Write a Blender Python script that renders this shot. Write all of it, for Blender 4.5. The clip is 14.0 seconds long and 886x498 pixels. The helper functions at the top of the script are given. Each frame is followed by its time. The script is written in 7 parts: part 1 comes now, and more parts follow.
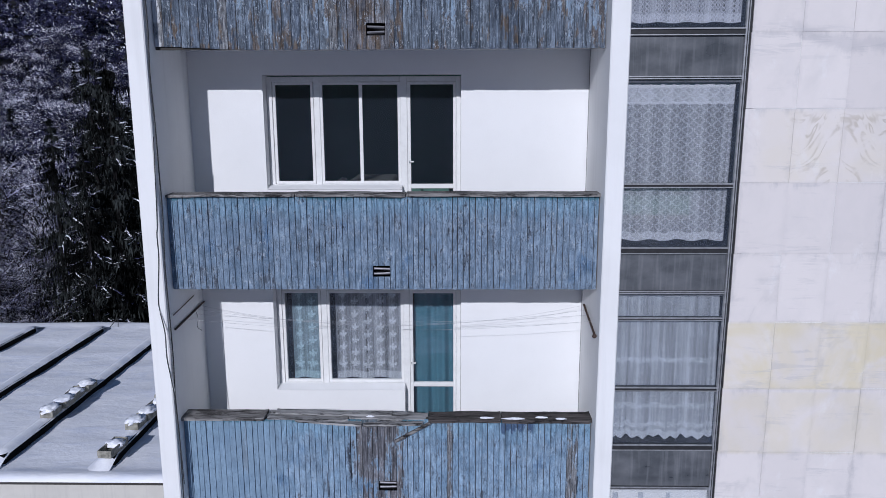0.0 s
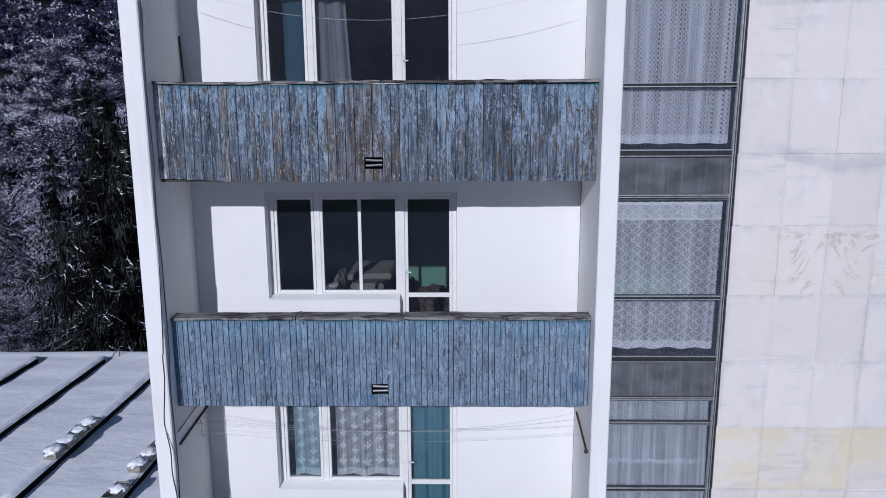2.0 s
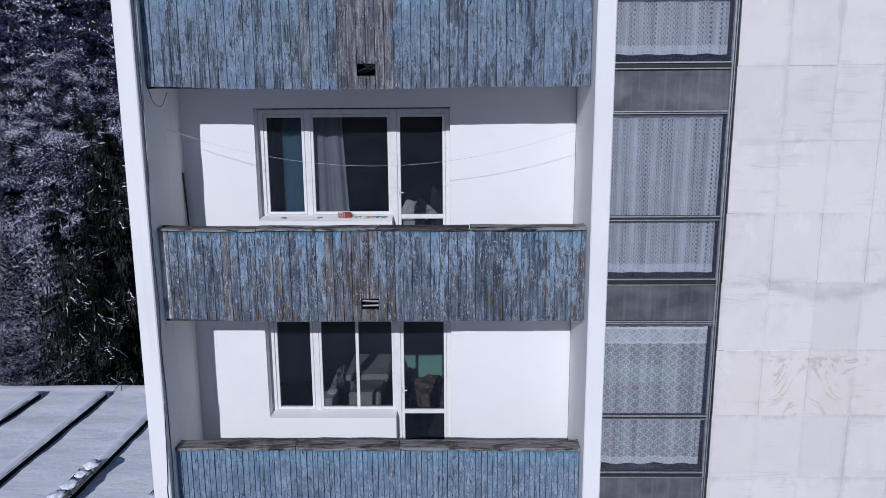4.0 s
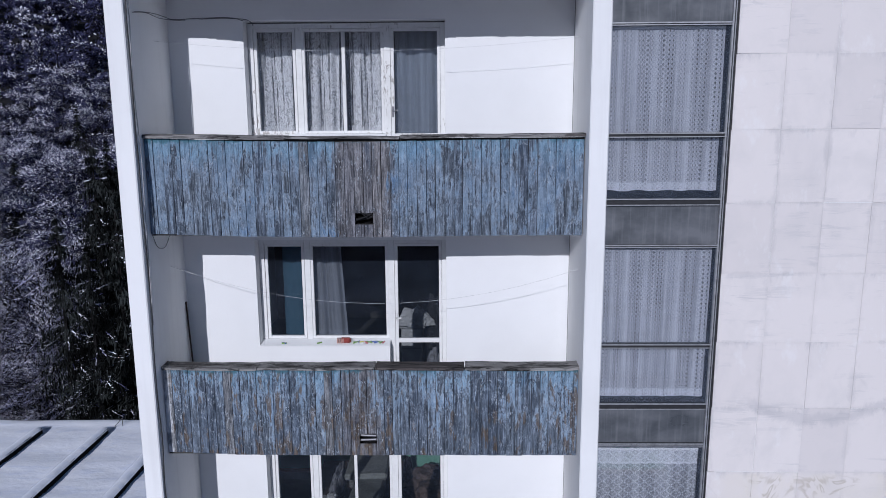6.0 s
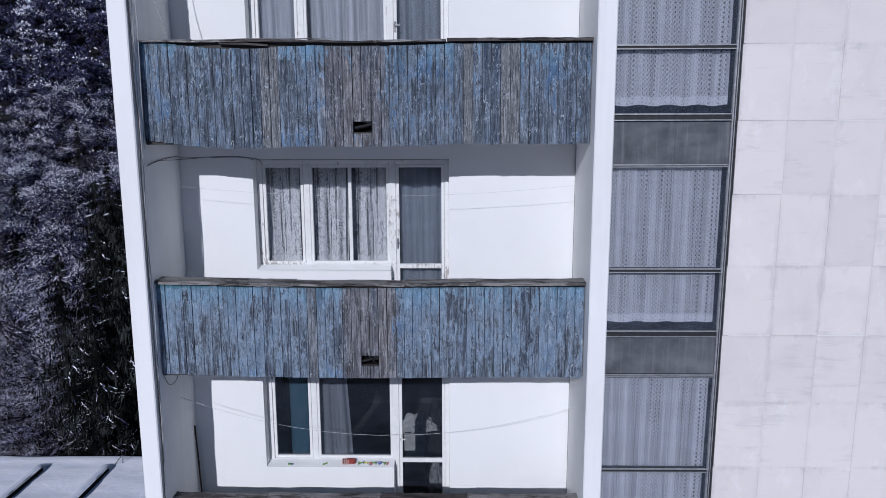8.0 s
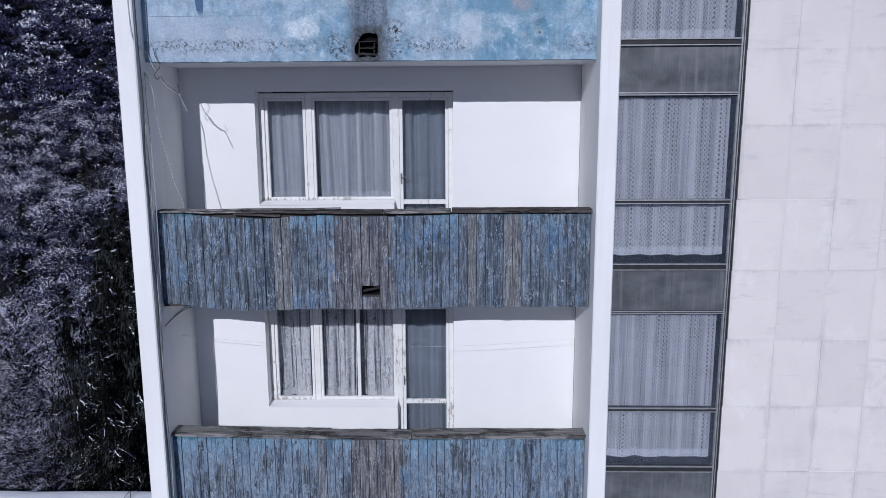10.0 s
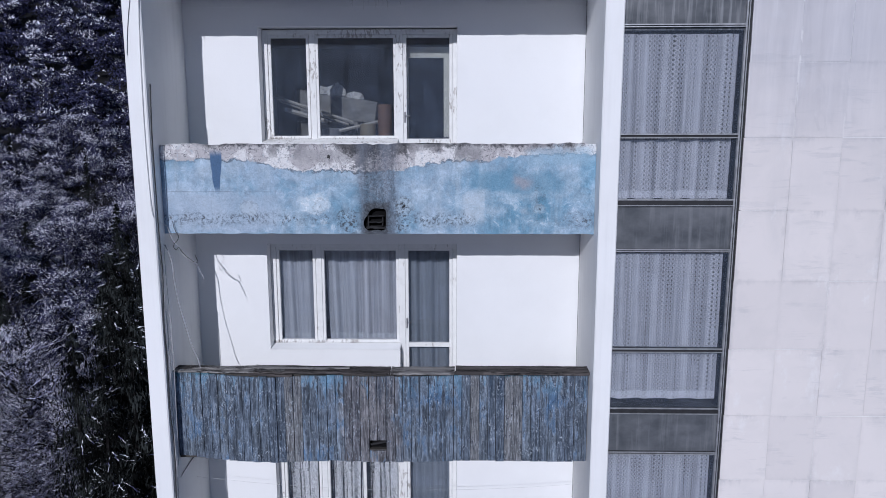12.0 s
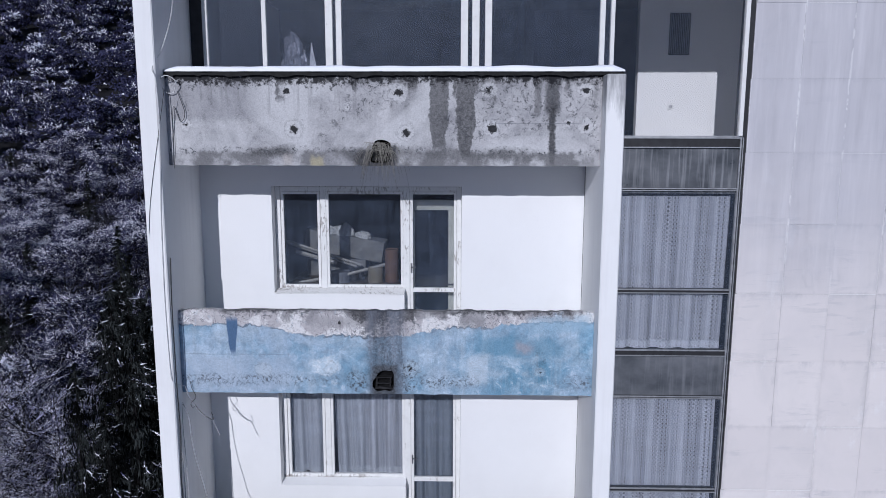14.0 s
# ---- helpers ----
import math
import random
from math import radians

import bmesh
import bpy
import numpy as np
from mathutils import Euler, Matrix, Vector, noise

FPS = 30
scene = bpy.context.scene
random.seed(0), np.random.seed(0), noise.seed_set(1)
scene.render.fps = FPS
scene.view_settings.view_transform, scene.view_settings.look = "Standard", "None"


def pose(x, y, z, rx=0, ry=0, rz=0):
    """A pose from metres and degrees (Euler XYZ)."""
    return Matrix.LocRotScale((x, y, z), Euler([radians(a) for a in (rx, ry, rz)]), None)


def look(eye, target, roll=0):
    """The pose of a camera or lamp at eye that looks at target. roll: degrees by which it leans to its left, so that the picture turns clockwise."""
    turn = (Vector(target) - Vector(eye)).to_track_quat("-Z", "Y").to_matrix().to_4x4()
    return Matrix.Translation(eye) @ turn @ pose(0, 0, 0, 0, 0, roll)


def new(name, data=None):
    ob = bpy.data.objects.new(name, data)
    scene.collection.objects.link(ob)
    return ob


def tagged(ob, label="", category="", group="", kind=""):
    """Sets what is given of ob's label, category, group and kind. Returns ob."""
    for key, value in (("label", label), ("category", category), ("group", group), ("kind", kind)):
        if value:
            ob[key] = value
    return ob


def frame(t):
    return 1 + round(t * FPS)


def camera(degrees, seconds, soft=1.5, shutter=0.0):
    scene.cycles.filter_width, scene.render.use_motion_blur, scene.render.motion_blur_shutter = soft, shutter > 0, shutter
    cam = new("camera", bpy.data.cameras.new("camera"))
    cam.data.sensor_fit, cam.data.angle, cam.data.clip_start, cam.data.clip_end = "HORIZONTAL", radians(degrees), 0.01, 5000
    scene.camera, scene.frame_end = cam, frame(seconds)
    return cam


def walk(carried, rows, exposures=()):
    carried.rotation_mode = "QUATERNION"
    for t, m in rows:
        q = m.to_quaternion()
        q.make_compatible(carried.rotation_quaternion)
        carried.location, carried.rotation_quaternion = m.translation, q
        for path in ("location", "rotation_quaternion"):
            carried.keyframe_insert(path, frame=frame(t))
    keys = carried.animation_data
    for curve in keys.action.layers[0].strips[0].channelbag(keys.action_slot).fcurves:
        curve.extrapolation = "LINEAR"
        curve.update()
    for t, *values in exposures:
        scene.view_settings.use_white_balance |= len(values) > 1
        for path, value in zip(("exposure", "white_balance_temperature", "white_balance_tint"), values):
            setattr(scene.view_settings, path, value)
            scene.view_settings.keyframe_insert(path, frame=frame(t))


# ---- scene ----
cam = camera(63.0, 14.0, soft=0.8)
PATH = [
    (0, (0.056, 0.049, 14.204), (0.02, 2.012, 13.821), -0.2),
    (0.5, (0.053, 0.063, 14.556), (0.018, 2.026, 14.174), -0.2),
    (1, (0.063, 0.072, 14.927), (0.028, 2.035, 14.546), -0.3),
    (1.5, (0.085, 0.07, 15.302), (0.05, 2.033, 14.92), -0.3),
    (2, (0.105, 0.04, 15.696), (0.07, 2.003, 15.315), -0.3),
    (2.5, (0.122, 0.021, 16.103), (0.086, 1.985, 15.726), -0.4),
    (3, (0.146, 0.006, 16.524), (0.111, 1.97, 16.149), -0.4),
    (5.5, (0.247, 0.056, 18.626), (0.21, 2.021, 18.257), -0.4),
    (6, (0.257, 0.08, 19.036), (0.22, 2.047, 18.673), -0.4),
    (6.5, (0.244, 0.098, 19.443), (0.209, 2.065, 19.085), -0.4),
    (7, (0.223, 0.106, 19.855), (0.189, 2.075, 19.502), -0.3),
    (7.5, (0.2, 0.116, 20.269), (0.167, 2.085, 19.92), -0.3),
    (8, (0.198, 0.126, 20.683), (0.165, 2.096, 20.339), -0.2),
    (10.5, (0.178, 0.081, 23.099), (0.134, 2.052, 22.76), -0.3),
    (11, (0.17, 0.07, 23.595), (0.126, 2.041, 23.258), -0.2),
    (11.5, (0.164, 0.041, 24.081), (0.119, 2.012, 23.747), -0.2),
    (12, (0.153, 0.007, 24.558), (0.108, 1.979, 24.226), -0.1),
    (12.5, (0.153, -0.032, 25.031), (0.109, 1.94, 24.702), -0.1),
    (13, (0.131, -0.065, 25.512), (0.089, 1.907, 25.187), -0.0),
    (13.5, (0.109, -0.086, 26.006), (0.068, 1.888, 25.685), 0.0),
    (14, (0.078, -0.108, 26.539), (0.036, 1.866, 26.22), 0.1),
]
walk(cam, [(t, look(eye, target, roll)) for t, eye, target, roll in PATH], [(0, 0.01, 5690, 14.5), (14, 0.01, 5690, 14.5)])

# ---- world, sun and exposure ----
SUN_DIR = Vector((-0.185, -1.0, 0.44)).normalized()
world = bpy.data.worlds.new("world")
scene.world = world
world.use_nodes = True
sky = world.node_tree.nodes.new("ShaderNodeTexSky")
sky.sky_type = "NISHITA"
sky.sun_disc = False
sky.sun_elevation = math.asin(SUN_DIR.z)
sky.sun_rotation = math.atan2(SUN_DIR.x, SUN_DIR.y)
sky.altitude = 1200
sky.dust_density = 0.4
sky.ozone_density = 1.6
back = world.node_tree.nodes["Background"]
back.inputs["Strength"].default_value = 0.048
world.node_tree.links.new(sky.outputs[0], back.inputs["Color"])
sun_data = bpy.data.lights.new("sun", "SUN")
sun_data.energy = 2.8
sun_data.angle = radians(0.53)
sun_data.color = (1.0, 0.96, 0.91)
sun = new("sun", sun_data)
sun.matrix_world = look(Vector((0, 0, 60)) + SUN_DIR * 40, Vector((0, 0, 60)))


# ---- node helpers ----
def material(name, rough=0.8, metal=0.0, spec=0.3):
    m = bpy.data.materials.new(name)
    m.use_nodes = True
    b = m.node_tree.nodes["Principled BSDF"]
    b.inputs["Roughness"].default_value = rough
    b.inputs["Metallic"].default_value = metal
    b.inputs["Specular IOR Level"].default_value = spec
    return m, m.node_tree, b


def put_in(nt, sock, value):
    if isinstance(value, bpy.types.NodeSocket):
        nt.links.new(value, sock)
    elif isinstance(value, (tuple, list)) and len(value) == 3 and sock.type == "RGBA":
        sock.default_value = (*value, 1)
    else:
        sock.default_value = value


def position(nt, scale=(1, 1, 1), shift=None):
    g = nt.nodes.new("ShaderNodeNewGeometry")
    mp = nt.nodes.new("ShaderNodeMapping")
    mp.inputs["Scale"].default_value = scale
    nt.links.new(g.outputs["Position"], mp.inputs["Vector"])
    if shift is not None:
        nt.links.new(shift, mp.inputs["Location"])
    return mp.outputs[0]


def cloth_uv(nt, scale=(1, 1, 1)):
    g = nt.nodes.new("ShaderNodeTexCoord")
    mp = nt.nodes.new("ShaderNodeMapping")
    mp.inputs["Scale"].default_value = scale
    nt.links.new(g.outputs["UV"], mp.inputs["Vector"])
    return mp.outputs[0]


def grain(nt, vec, scale=5.0, detail=4.0, rough=0.55, warp=0.0):
    n = nt.nodes.new("ShaderNodeTexNoise")
    nt.links.new(vec, n.inputs["Vector"])
    n.inputs["Scale"].default_value = scale
    n.inputs["Detail"].default_value = detail
    n.inputs["Roughness"].default_value = rough
    n.inputs["Distortion"].default_value = warp
    return n.outputs[0]


def ramp(nt, fac, *stops):
    r = nt.nodes.new("ShaderNodeValToRGB")
    e = r.color_ramp.elements
    while len(e) < len(stops):
        e.new(0.5)
    for el, (p, c) in zip(e, stops):
        el.position = p
        el.color = (c, c, c, 1) if isinstance(c, (int, float)) else (*c, 1)
    nt.links.new(fac, r.inputs[0])
    return r.outputs[0]


def mixc(nt, fac, a, b, mode="MIX"):
    n = nt.nodes.new("ShaderNodeMix")
    n.data_type, n.blend_type = "RGBA", mode
    put_in(nt, n.inputs[0], fac)
    put_in(nt, n.inputs[6], a)
    put_in(nt, n.inputs[7], b)
    return n.outputs[2]


def calc(nt, op, a, b=0.0, c=0.0):
    n = nt.nodes.new("ShaderNodeMath")
    n.operation = op
    for s, v in zip(n.inputs, (a, b, c)):
        put_in(nt, s, v)
    return n.outputs[0]


def band(nt, value, lo, hi, soft):
    """1 between lo and hi, 0 outside, with soft edges."""
    up = nt.nodes.new("ShaderNodeMapRange")
    up.interpolation_type = "SMOOTHSTEP"
    put_in(nt, up.inputs[0], value)
    up.inputs[1].default_value, up.inputs[2].default_value = lo - soft, lo + soft
    dn = nt.nodes.new("ShaderNodeMapRange")
    dn.interpolation_type = "SMOOTHSTEP"
    put_in(nt, dn.inputs[0], value)
    dn.inputs[1].default_value, dn.inputs[2].default_value = hi - soft, hi + soft
    return calc(nt, "SUBTRACT", up.outputs[0], dn.outputs[0])


def axes(nt):
    g = nt.nodes.new("ShaderNodeNewGeometry")
    s = nt.nodes.new("ShaderNodeSeparateXYZ")
    nt.links.new(g.outputs["Position"], s.inputs[0])
    return s.outputs[0], s.outputs[1], s.outputs[2]


def bump(nt, b, height, strength=0.3, dist=0.01):
    n = nt.nodes.new("ShaderNodeBump")
    n.inputs["Strength"].default_value = strength
    n.inputs["Distance"].default_value = dist
    nt.links.new(height, n.inputs["Height"])
    nt.links.new(n.outputs[0], b.inputs["Normal"])


def each(nt):
    return nt.nodes.new("ShaderNodeObjectInfo").outputs["Random"]


def island(nt):
    return nt.nodes.new("ShaderNodeNewGeometry").outputs["Random Per Island"]


# ---- mesh helpers ----
def mesh_from(name, verts, faces):
    me = bpy.data.meshes.new(name)
    me.from_pydata(verts, [], faces)
    me.update()
    return me


def box(bm, x0, x1, y0, y1, z0, z1):
    vs = [bm.verts.new(p) for p in ((x0, y0, z0), (x1, y0, z0), (x1, y1, z0), (x0, y1, z0), (x0, y0, z1), (x1, y0, z1), (x1, y1, z1), (x0, y1, z1))]
    fs = [bm.faces.new([vs[i] for i in f]) for f in ((0, 1, 5, 4), (1, 2, 6, 5), (2, 3, 7, 6), (3, 0, 4, 7), (4, 5, 6, 7), (3, 2, 1, 0))]
    return vs, fs


def boxes(*bs, bevel=0.0):
    bm = bmesh.new()
    for b in bs:
        box(bm, *b)
    if bevel:
        bmesh.ops.bevel(bm, geom=list(bm.edges), offset=bevel, segments=1, affect="EDGES")
    return bm


def tube(bm, points, radius, sides=6, ends=True):
    rings = []
    pts = [Vector(p) for p in points]
    for i, p in enumerate(pts):
        d = (pts[min(i + 1, len(pts) - 1)] - pts[max(i - 1, 0)]).normalized()
        a = d.cross(Vector((0, 0, 1)) if abs(d.z) < 0.9 else Vector((1, 0, 0))).normalized()
        b = d.cross(a)
        r = radius[i] if isinstance(radius, (list, tuple)) else radius
        rings.append([bm.verts.new(p + r * (math.cos(t) * a + math.sin(t) * b)) for t in (2 * math.pi * j / sides for j in range(sides))])
    for r0, r1 in zip(rings, rings[1:]):
        for j in range(sides):
            bm.faces.new((r0[j], r0[(j + 1) % sides], r1[(j + 1) % sides], r1[j]))
    if ends:
        bm.faces.new(rings[0][::-1])
        bm.faces.new(rings[-1])


def lathe(bm, profile, cx, cy, sides=16):
    rings = [[bm.verts.new((cx + r * math.cos(2 * math.pi * j / sides), cy + r * math.sin(2 * math.pi * j / sides), z)) for j in range(sides)] for r, z in profile]
    for r0, r1 in zip(rings, rings[1:]):
        for j in range(sides):
            bm.faces.new((r0[j], r0[(j + 1) % sides], r1[(j + 1) % sides], r1[j]))
    bm.faces.new(rings[0][::-1])
    bm.faces.new(rings[-1])


def part(name, bm, mat, parent=None, label=""):
    if isinstance(bm, bmesh.types.BMesh):
        me = bpy.data.meshes.new(name)
        bmesh.ops.recalc_face_normals(bm, faces=list(bm.faces))
        bm.to_mesh(me)
        bm.free()
    else:
        me = bm
    if not me.materials:
        me.materials.append(mat)
    ob = new(name, me)
    if parent is not None:
        ob.parent = parent
    return tagged(ob, label) if label else ob


def base(name, label, category, at=(0, 0, 0), group="", kind=""):
    e = new(name)
    e.location = at
    e.empty_display_size = 0.2
    return tagged(e, label, category, group, kind)


def sagging(p, q, drop, n=14):
    p, q = Vector(p), Vector(q)
    return [p.lerp(q, i / n) - Vector((0, 0, drop * 4 * (i / n) * (1 - i / n))) for i in range(n + 1)]


rnd = random.Random(7)

# ---- materials ----
def plaster(name, base_col=(0.8, 0.8, 0.8), dirt=0.12, streak=0.0, runs=None):
    m, nt, b = material(name, 0.9, spec=0.15)
    p = position(nt)
    big = grain(nt, p, 0.9, 5, 0.6)
    fine = grain(nt, p, 60, 3, 0.6)
    c = mixc(nt, ramp(nt, big, (0.42, 0.0), (0.72, dirt)), base_col, (0.42, 0.41, 0.39))
    if streak:
        run = grain(nt, position(nt, (9, 9, 0.5)), 1.0, 5, 0.6)
        c = mixc(nt, ramp(nt, run, (0.52, 0.0), (0.75, streak)), c, (0.3, 0.29, 0.28))
    if runs:
        # dirt washed down from an open top edge
        x, y, z = axes(nt)
        drip = grain(nt, position(nt, (14, 14, 1.6)), 1.0, 5, 0.66)
        reach = calc(nt, "ADD", z, calc(nt, "MULTIPLY", calc(nt, "SUBTRACT", drip, 0.5), 1.6))
        reach = calc(nt, "SUBTRACT", reach, runs)
        c = mixc(nt, ramp(nt, calc(nt, "ADD", reach, 0.6), (0.12, 0.0), (0.6, 0.75)), c, (0.2, 0.2, 0.21))
    c = mixc(nt, ramp(nt, fine, (0.6, 0.0), (0.8, 0.12)), c, (0.5, 0.5, 0.5))
    put_in(nt, b.inputs["Base Color"], c)
    bump(nt, b, fine, 0.25, 0.004)
    return m


PLASTER = plaster("white_plaster", (0.82, 0.82, 0.82), 0.10)
PLASTER_FIN = plaster("painted_concrete_fin", (0.85, 0.85, 0.845), 0.14, 0.1)
PLASTER_FIN_RUN = plaster("streaked_concrete_fin", (0.85, 0.85, 0.845), 0.14, 0.1, 27.15)
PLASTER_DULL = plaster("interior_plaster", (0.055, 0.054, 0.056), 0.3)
PLASTER_GREEN = plaster("green_interior_paint", (0.27, 0.56, 0.42), 0.2)
PLASTER_CREAM = plaster("cream_render", (0.62, 0.6, 0.55), 0.3, 0.2)


def board_material(name, paint, brown, blue_lo, blue_hi, bare_x=None, low=0.0, worn=0.5, stripped=0.05, calm=None):
    """Faded blue paint on grey timber. stripped: the share of boards with hardly any paint. paint: how much is left; brown: rusty bare patches; bare_x: a stretch worn bare; calm: a stretch of sound paint; worn: strength of the flaking."""
    m, nt, b = material(name, 0.85, spec=0.2)
    x, y, z = axes(nt)
    rid = each(nt)
    off = nt.nodes.new("ShaderNodeCombineXYZ")
    for i in range(3):
        nt.links.new(calc(nt, "MULTIPLY", rid, (31.0, 17.0, 23.0)[i]), off.inputs[i])
    here = lambda *sc: position(nt, sc, off.outputs[0])
    fibre = grain(nt, here(120, 120, 4), 1.0, 5, 0.65)
    speck = grain(nt, here(34, 34, 11), 1.0, 8, 0.8, 0.8)
    fleck = grain(nt, here(52, 52, 19), 1.0, 6, 0.78, 0.9)
    crumb = grain(nt, position(nt, (120, 120, 60)), 1.0, 4, 0.7)
    area = grain(nt, position(nt, (2.4, 2.4, 2.2)), 1.0, 5, 0.62)
    cloud = grain(nt, position(nt, (7, 7, 6)), 1.0, 5, 0.66, 0.6)
    patch = grain(nt, here(10, 10, 2.3), 1.0, 6, 0.68, 0.4)
    streak = grain(nt, here(26, 26, 1.9), 1.0, 5, 0.66)
    h = calc(nt, "SUBTRACT", calc(nt, "MULTIPLY", calc(nt, "FRACT", calc(nt, "DIVIDE", calc(nt, "SUBTRACT", z, 8.76), 2.8)), 2.8), 0.5)
    rough = calc(nt, "SUBTRACT", speck, 0.5)
    # bare timber, grey or violet-grey, brown where the grain is open
    wood = mixc(nt, ramp(nt, fibre, (0.3, 0.0), (0.7, 1.0)), (0.062, 0.062, 0.07), (0.22, 0.215, 0.222))
    slate = mixc(nt, ramp(nt, fibre, (0.3, 0.0), (0.7, 1.0)), (0.045, 0.06, 0.08), (0.175, 0.205, 0.245))
    bare = band(nt, calc(nt, "ADD", x, calc(nt, "MULTIPLY", calc(nt, "SUBTRACT", patch, 0.5), 0.5)), bare_x[0], bare_x[1], 0.1) if bare_x else 0.0
    wood = mixc(nt, bare, slate, wood)
    wood = mixc(nt, 1.0, wood, ramp(nt, streak, (0.34, 0.42), (0.5, 1.0), (0.62, 1.5)), "MULTIPLY")
    wood = mixc(nt, 1.0, wood, mixc(nt, rid, (0.78, 0.81, 0.88), (1.2, 1.19, 1.18)), "MULTIPLY")
    tan = mixc(nt, ramp(nt, streak, (0.35, 0.0), (0.65, 1.0)), (0.055, 0.043, 0.036), (0.17, 0.13, 0.095))
    rust = calc(nt, "ADD", patch, calc(nt, "MULTIPLY", rough, 0.22))
    rust = calc(nt, "ADD", rust, calc(nt, "MULTIPLY", calc(nt, "SUBTRACT", area, 0.5), 0.55))
    wood = mixc(nt, ramp(nt, rust, (0.66 - brown, 0.0), (0.70 - brown, 0.85)), wood, tan)
    # the paint, uneven in tone, fresher under the cap
    tone = calc(nt, "ADD", calc(nt, "MULTIPLY", rid, 0.28), calc(nt, "MULTIPLY", ramp(nt, cloud, (0.3, 0.0), (0.7, 1.0)), 0.45))
    tone = calc(nt, "ADD", tone, calc(nt, "MULTIPLY", ramp(nt, streak, (0.3, 0.0), (0.7, 1.0)), 0.3))
    blue = mixc(nt, tone, blue_lo, blue_hi)
    deep = ramp(nt, calc(nt, "ADD", area, calc(nt, "MULTIPLY", patch, 0.5)), (0.84, 0.0), (0.96, 0.6))
    blue = mixc(nt, deep, blue, (0.06, 0.13, 0.245))
    hw = calc(nt, "ADD", h, calc(nt, "MULTIPLY", calc(nt, "SUBTRACT", patch, 0.5), 0.5))
    blue = mixc(nt, ramp(nt, calc(nt, "DIVIDE", hw, 2.8), (0.29, 0.0), (0.36, 0.55)), blue, (0.175, 0.30, 0.41))
    keep = calc(nt, "ADD", calc(nt, "MULTIPLY", speck, 0.42), calc(nt, "MULTIPLY", patch, 0.42))
    keep = calc(nt, "ADD", keep, calc(nt, "MULTIPLY", streak, 0.24))
    keep = calc(nt, "ADD", keep, calc(nt, "MULTIPLY", calc(nt, "SUBTRACT", area, 0.5), 0.4))
    keep = calc(nt, "ADD", keep, calc(nt, "MULTIPLY", calc(nt, "SUBTRACT", rid, 0.5), 0.07))
    keep = calc(nt, "ADD", keep, calc(nt, "MULTIPLY", calc(nt, "SUBTRACT", calc(nt, "DIVIDE", h, 2.8), 0.2), low))
    if brown > -0.04:
        lost = ramp(nt, rid, (0.99 - stripped, 0.0), (1.0 - stripped, 1.0))
        keep = calc(nt, "SUBTRACT", keep, calc(nt, "MULTIPLY", lost, 0.3 * worn))
        wood = mixc(nt, calc(nt, "MULTIPLY", lost, 0.8), wood, mixc(nt, ramp(nt, fibre, (0.35, 0.0), (0.65, 1.0)), (0.05, 0.05, 0.054), (0.27, 0.272, 0.28)))
    if bare_x:
        keep = calc(nt, "SUBTRACT", keep, calc(nt, "MULTIPLY", band(nt, x, bare_x[0], bare_x[1], 0.12), bare_x[2]))
    mask = ramp(nt, keep, (0.60 - paint, 0.0), (0.635 - paint, 1.0))
    c = mixc(nt, mask, wood, blue)
    # a thin pale rim where the coat has lifted
    c = mixc(nt, calc(nt, "MULTIPLY", band(nt, keep, 0.618 - paint, 0.634 - paint, 0.012), 0.55 * worn), c, (0.36, 0.41, 0.48))
    if brown > 0.0:
        c = mixc(nt, ramp(nt, rust, (0.70 - brown, 0.0), (0.735 - brown, 0.85)), c, tan)
    c = mixc(nt, 1.0, c, ramp(nt, fibre, (0.3, 0.72), (0.5, 1.0), (0.7, 1.25)), "MULTIPLY")
    c = mixc(nt, 1.0, c, ramp(nt, crumb, (0.32, 0.74), (0.5, 1.0), (0.68, 1.28)), "MULTIPLY")
    mottle = grain(nt, here(20, 20, 6.5), 1.0, 6, 0.7, 0.6)
    c = mixc(nt, 1.0, c, ramp(nt, mottle, (0.32, 0.62), (0.5, 1.0), (0.66, 1.3)), "MULTIPLY")
    wash = grain(nt, position(nt, (11, 11, 0.9)), 1.0, 5, 0.66)
    wash = calc(nt, "MULTIPLY", ramp(nt, wash, (0.56, 0.0), (0.64, 1.0)), ramp(nt, calc(nt, "DIVIDE", h, 2.8), (0.16, 0.0), (0.36, 0.7)))
    c = mixc(nt, wash, c, mixc(nt, 0.75, c, (0.025, 0.05, 0.09)))
    pock = ramp(nt, cloud, (0.42, 0.08), (0.58, 1.0))
    if calm:
        whole = band(nt, calc(nt, "ADD", x, calc(nt, "MULTIPLY", calc(nt, "SUBTRACT", area, 0.5), 0.8)), calm[0], calm[1], 0.15)
        c = mixc(nt, calc(nt, "MULTIPLY", whole, 0.6), c, mixc(nt, tone, tuple(v * 0.62 for v in blue_hi), tuple(v * f for v, f in zip(blue_hi, (0.85, 0.95, 1.0)))))
        pock = calc(nt, "MULTIPLY", pock, calc(nt, "SUBTRACT", 1.0, calc(nt, "MULTIPLY", whole, 0.85)))
        navy = calc(nt, "MULTIPLY", band(nt, calc(nt, "ADD", x, calc(nt, "MULTIPLY", calc(nt, "SUBTRACT", streak, 0.5), 0.3)), 0.62, 1.02, 0.03), ramp(nt, calc(nt, "DIVIDE", hw, 2.8), (0.345, 0.0), (0.352, 0.85)))
        c = mixc(nt, navy, c, (0.045, 0.075, 0.15))
    dark = calc(nt, "MULTIPLY", ramp(nt, speck, (0.41, 1.0), (0.455, 0.0)), pock)
    c = mixc(nt, calc(nt, "MULTIPLY", dark, min(1.0, 0.85 * worn + 0.15)), c, (0.028, 0.038, 0.062))
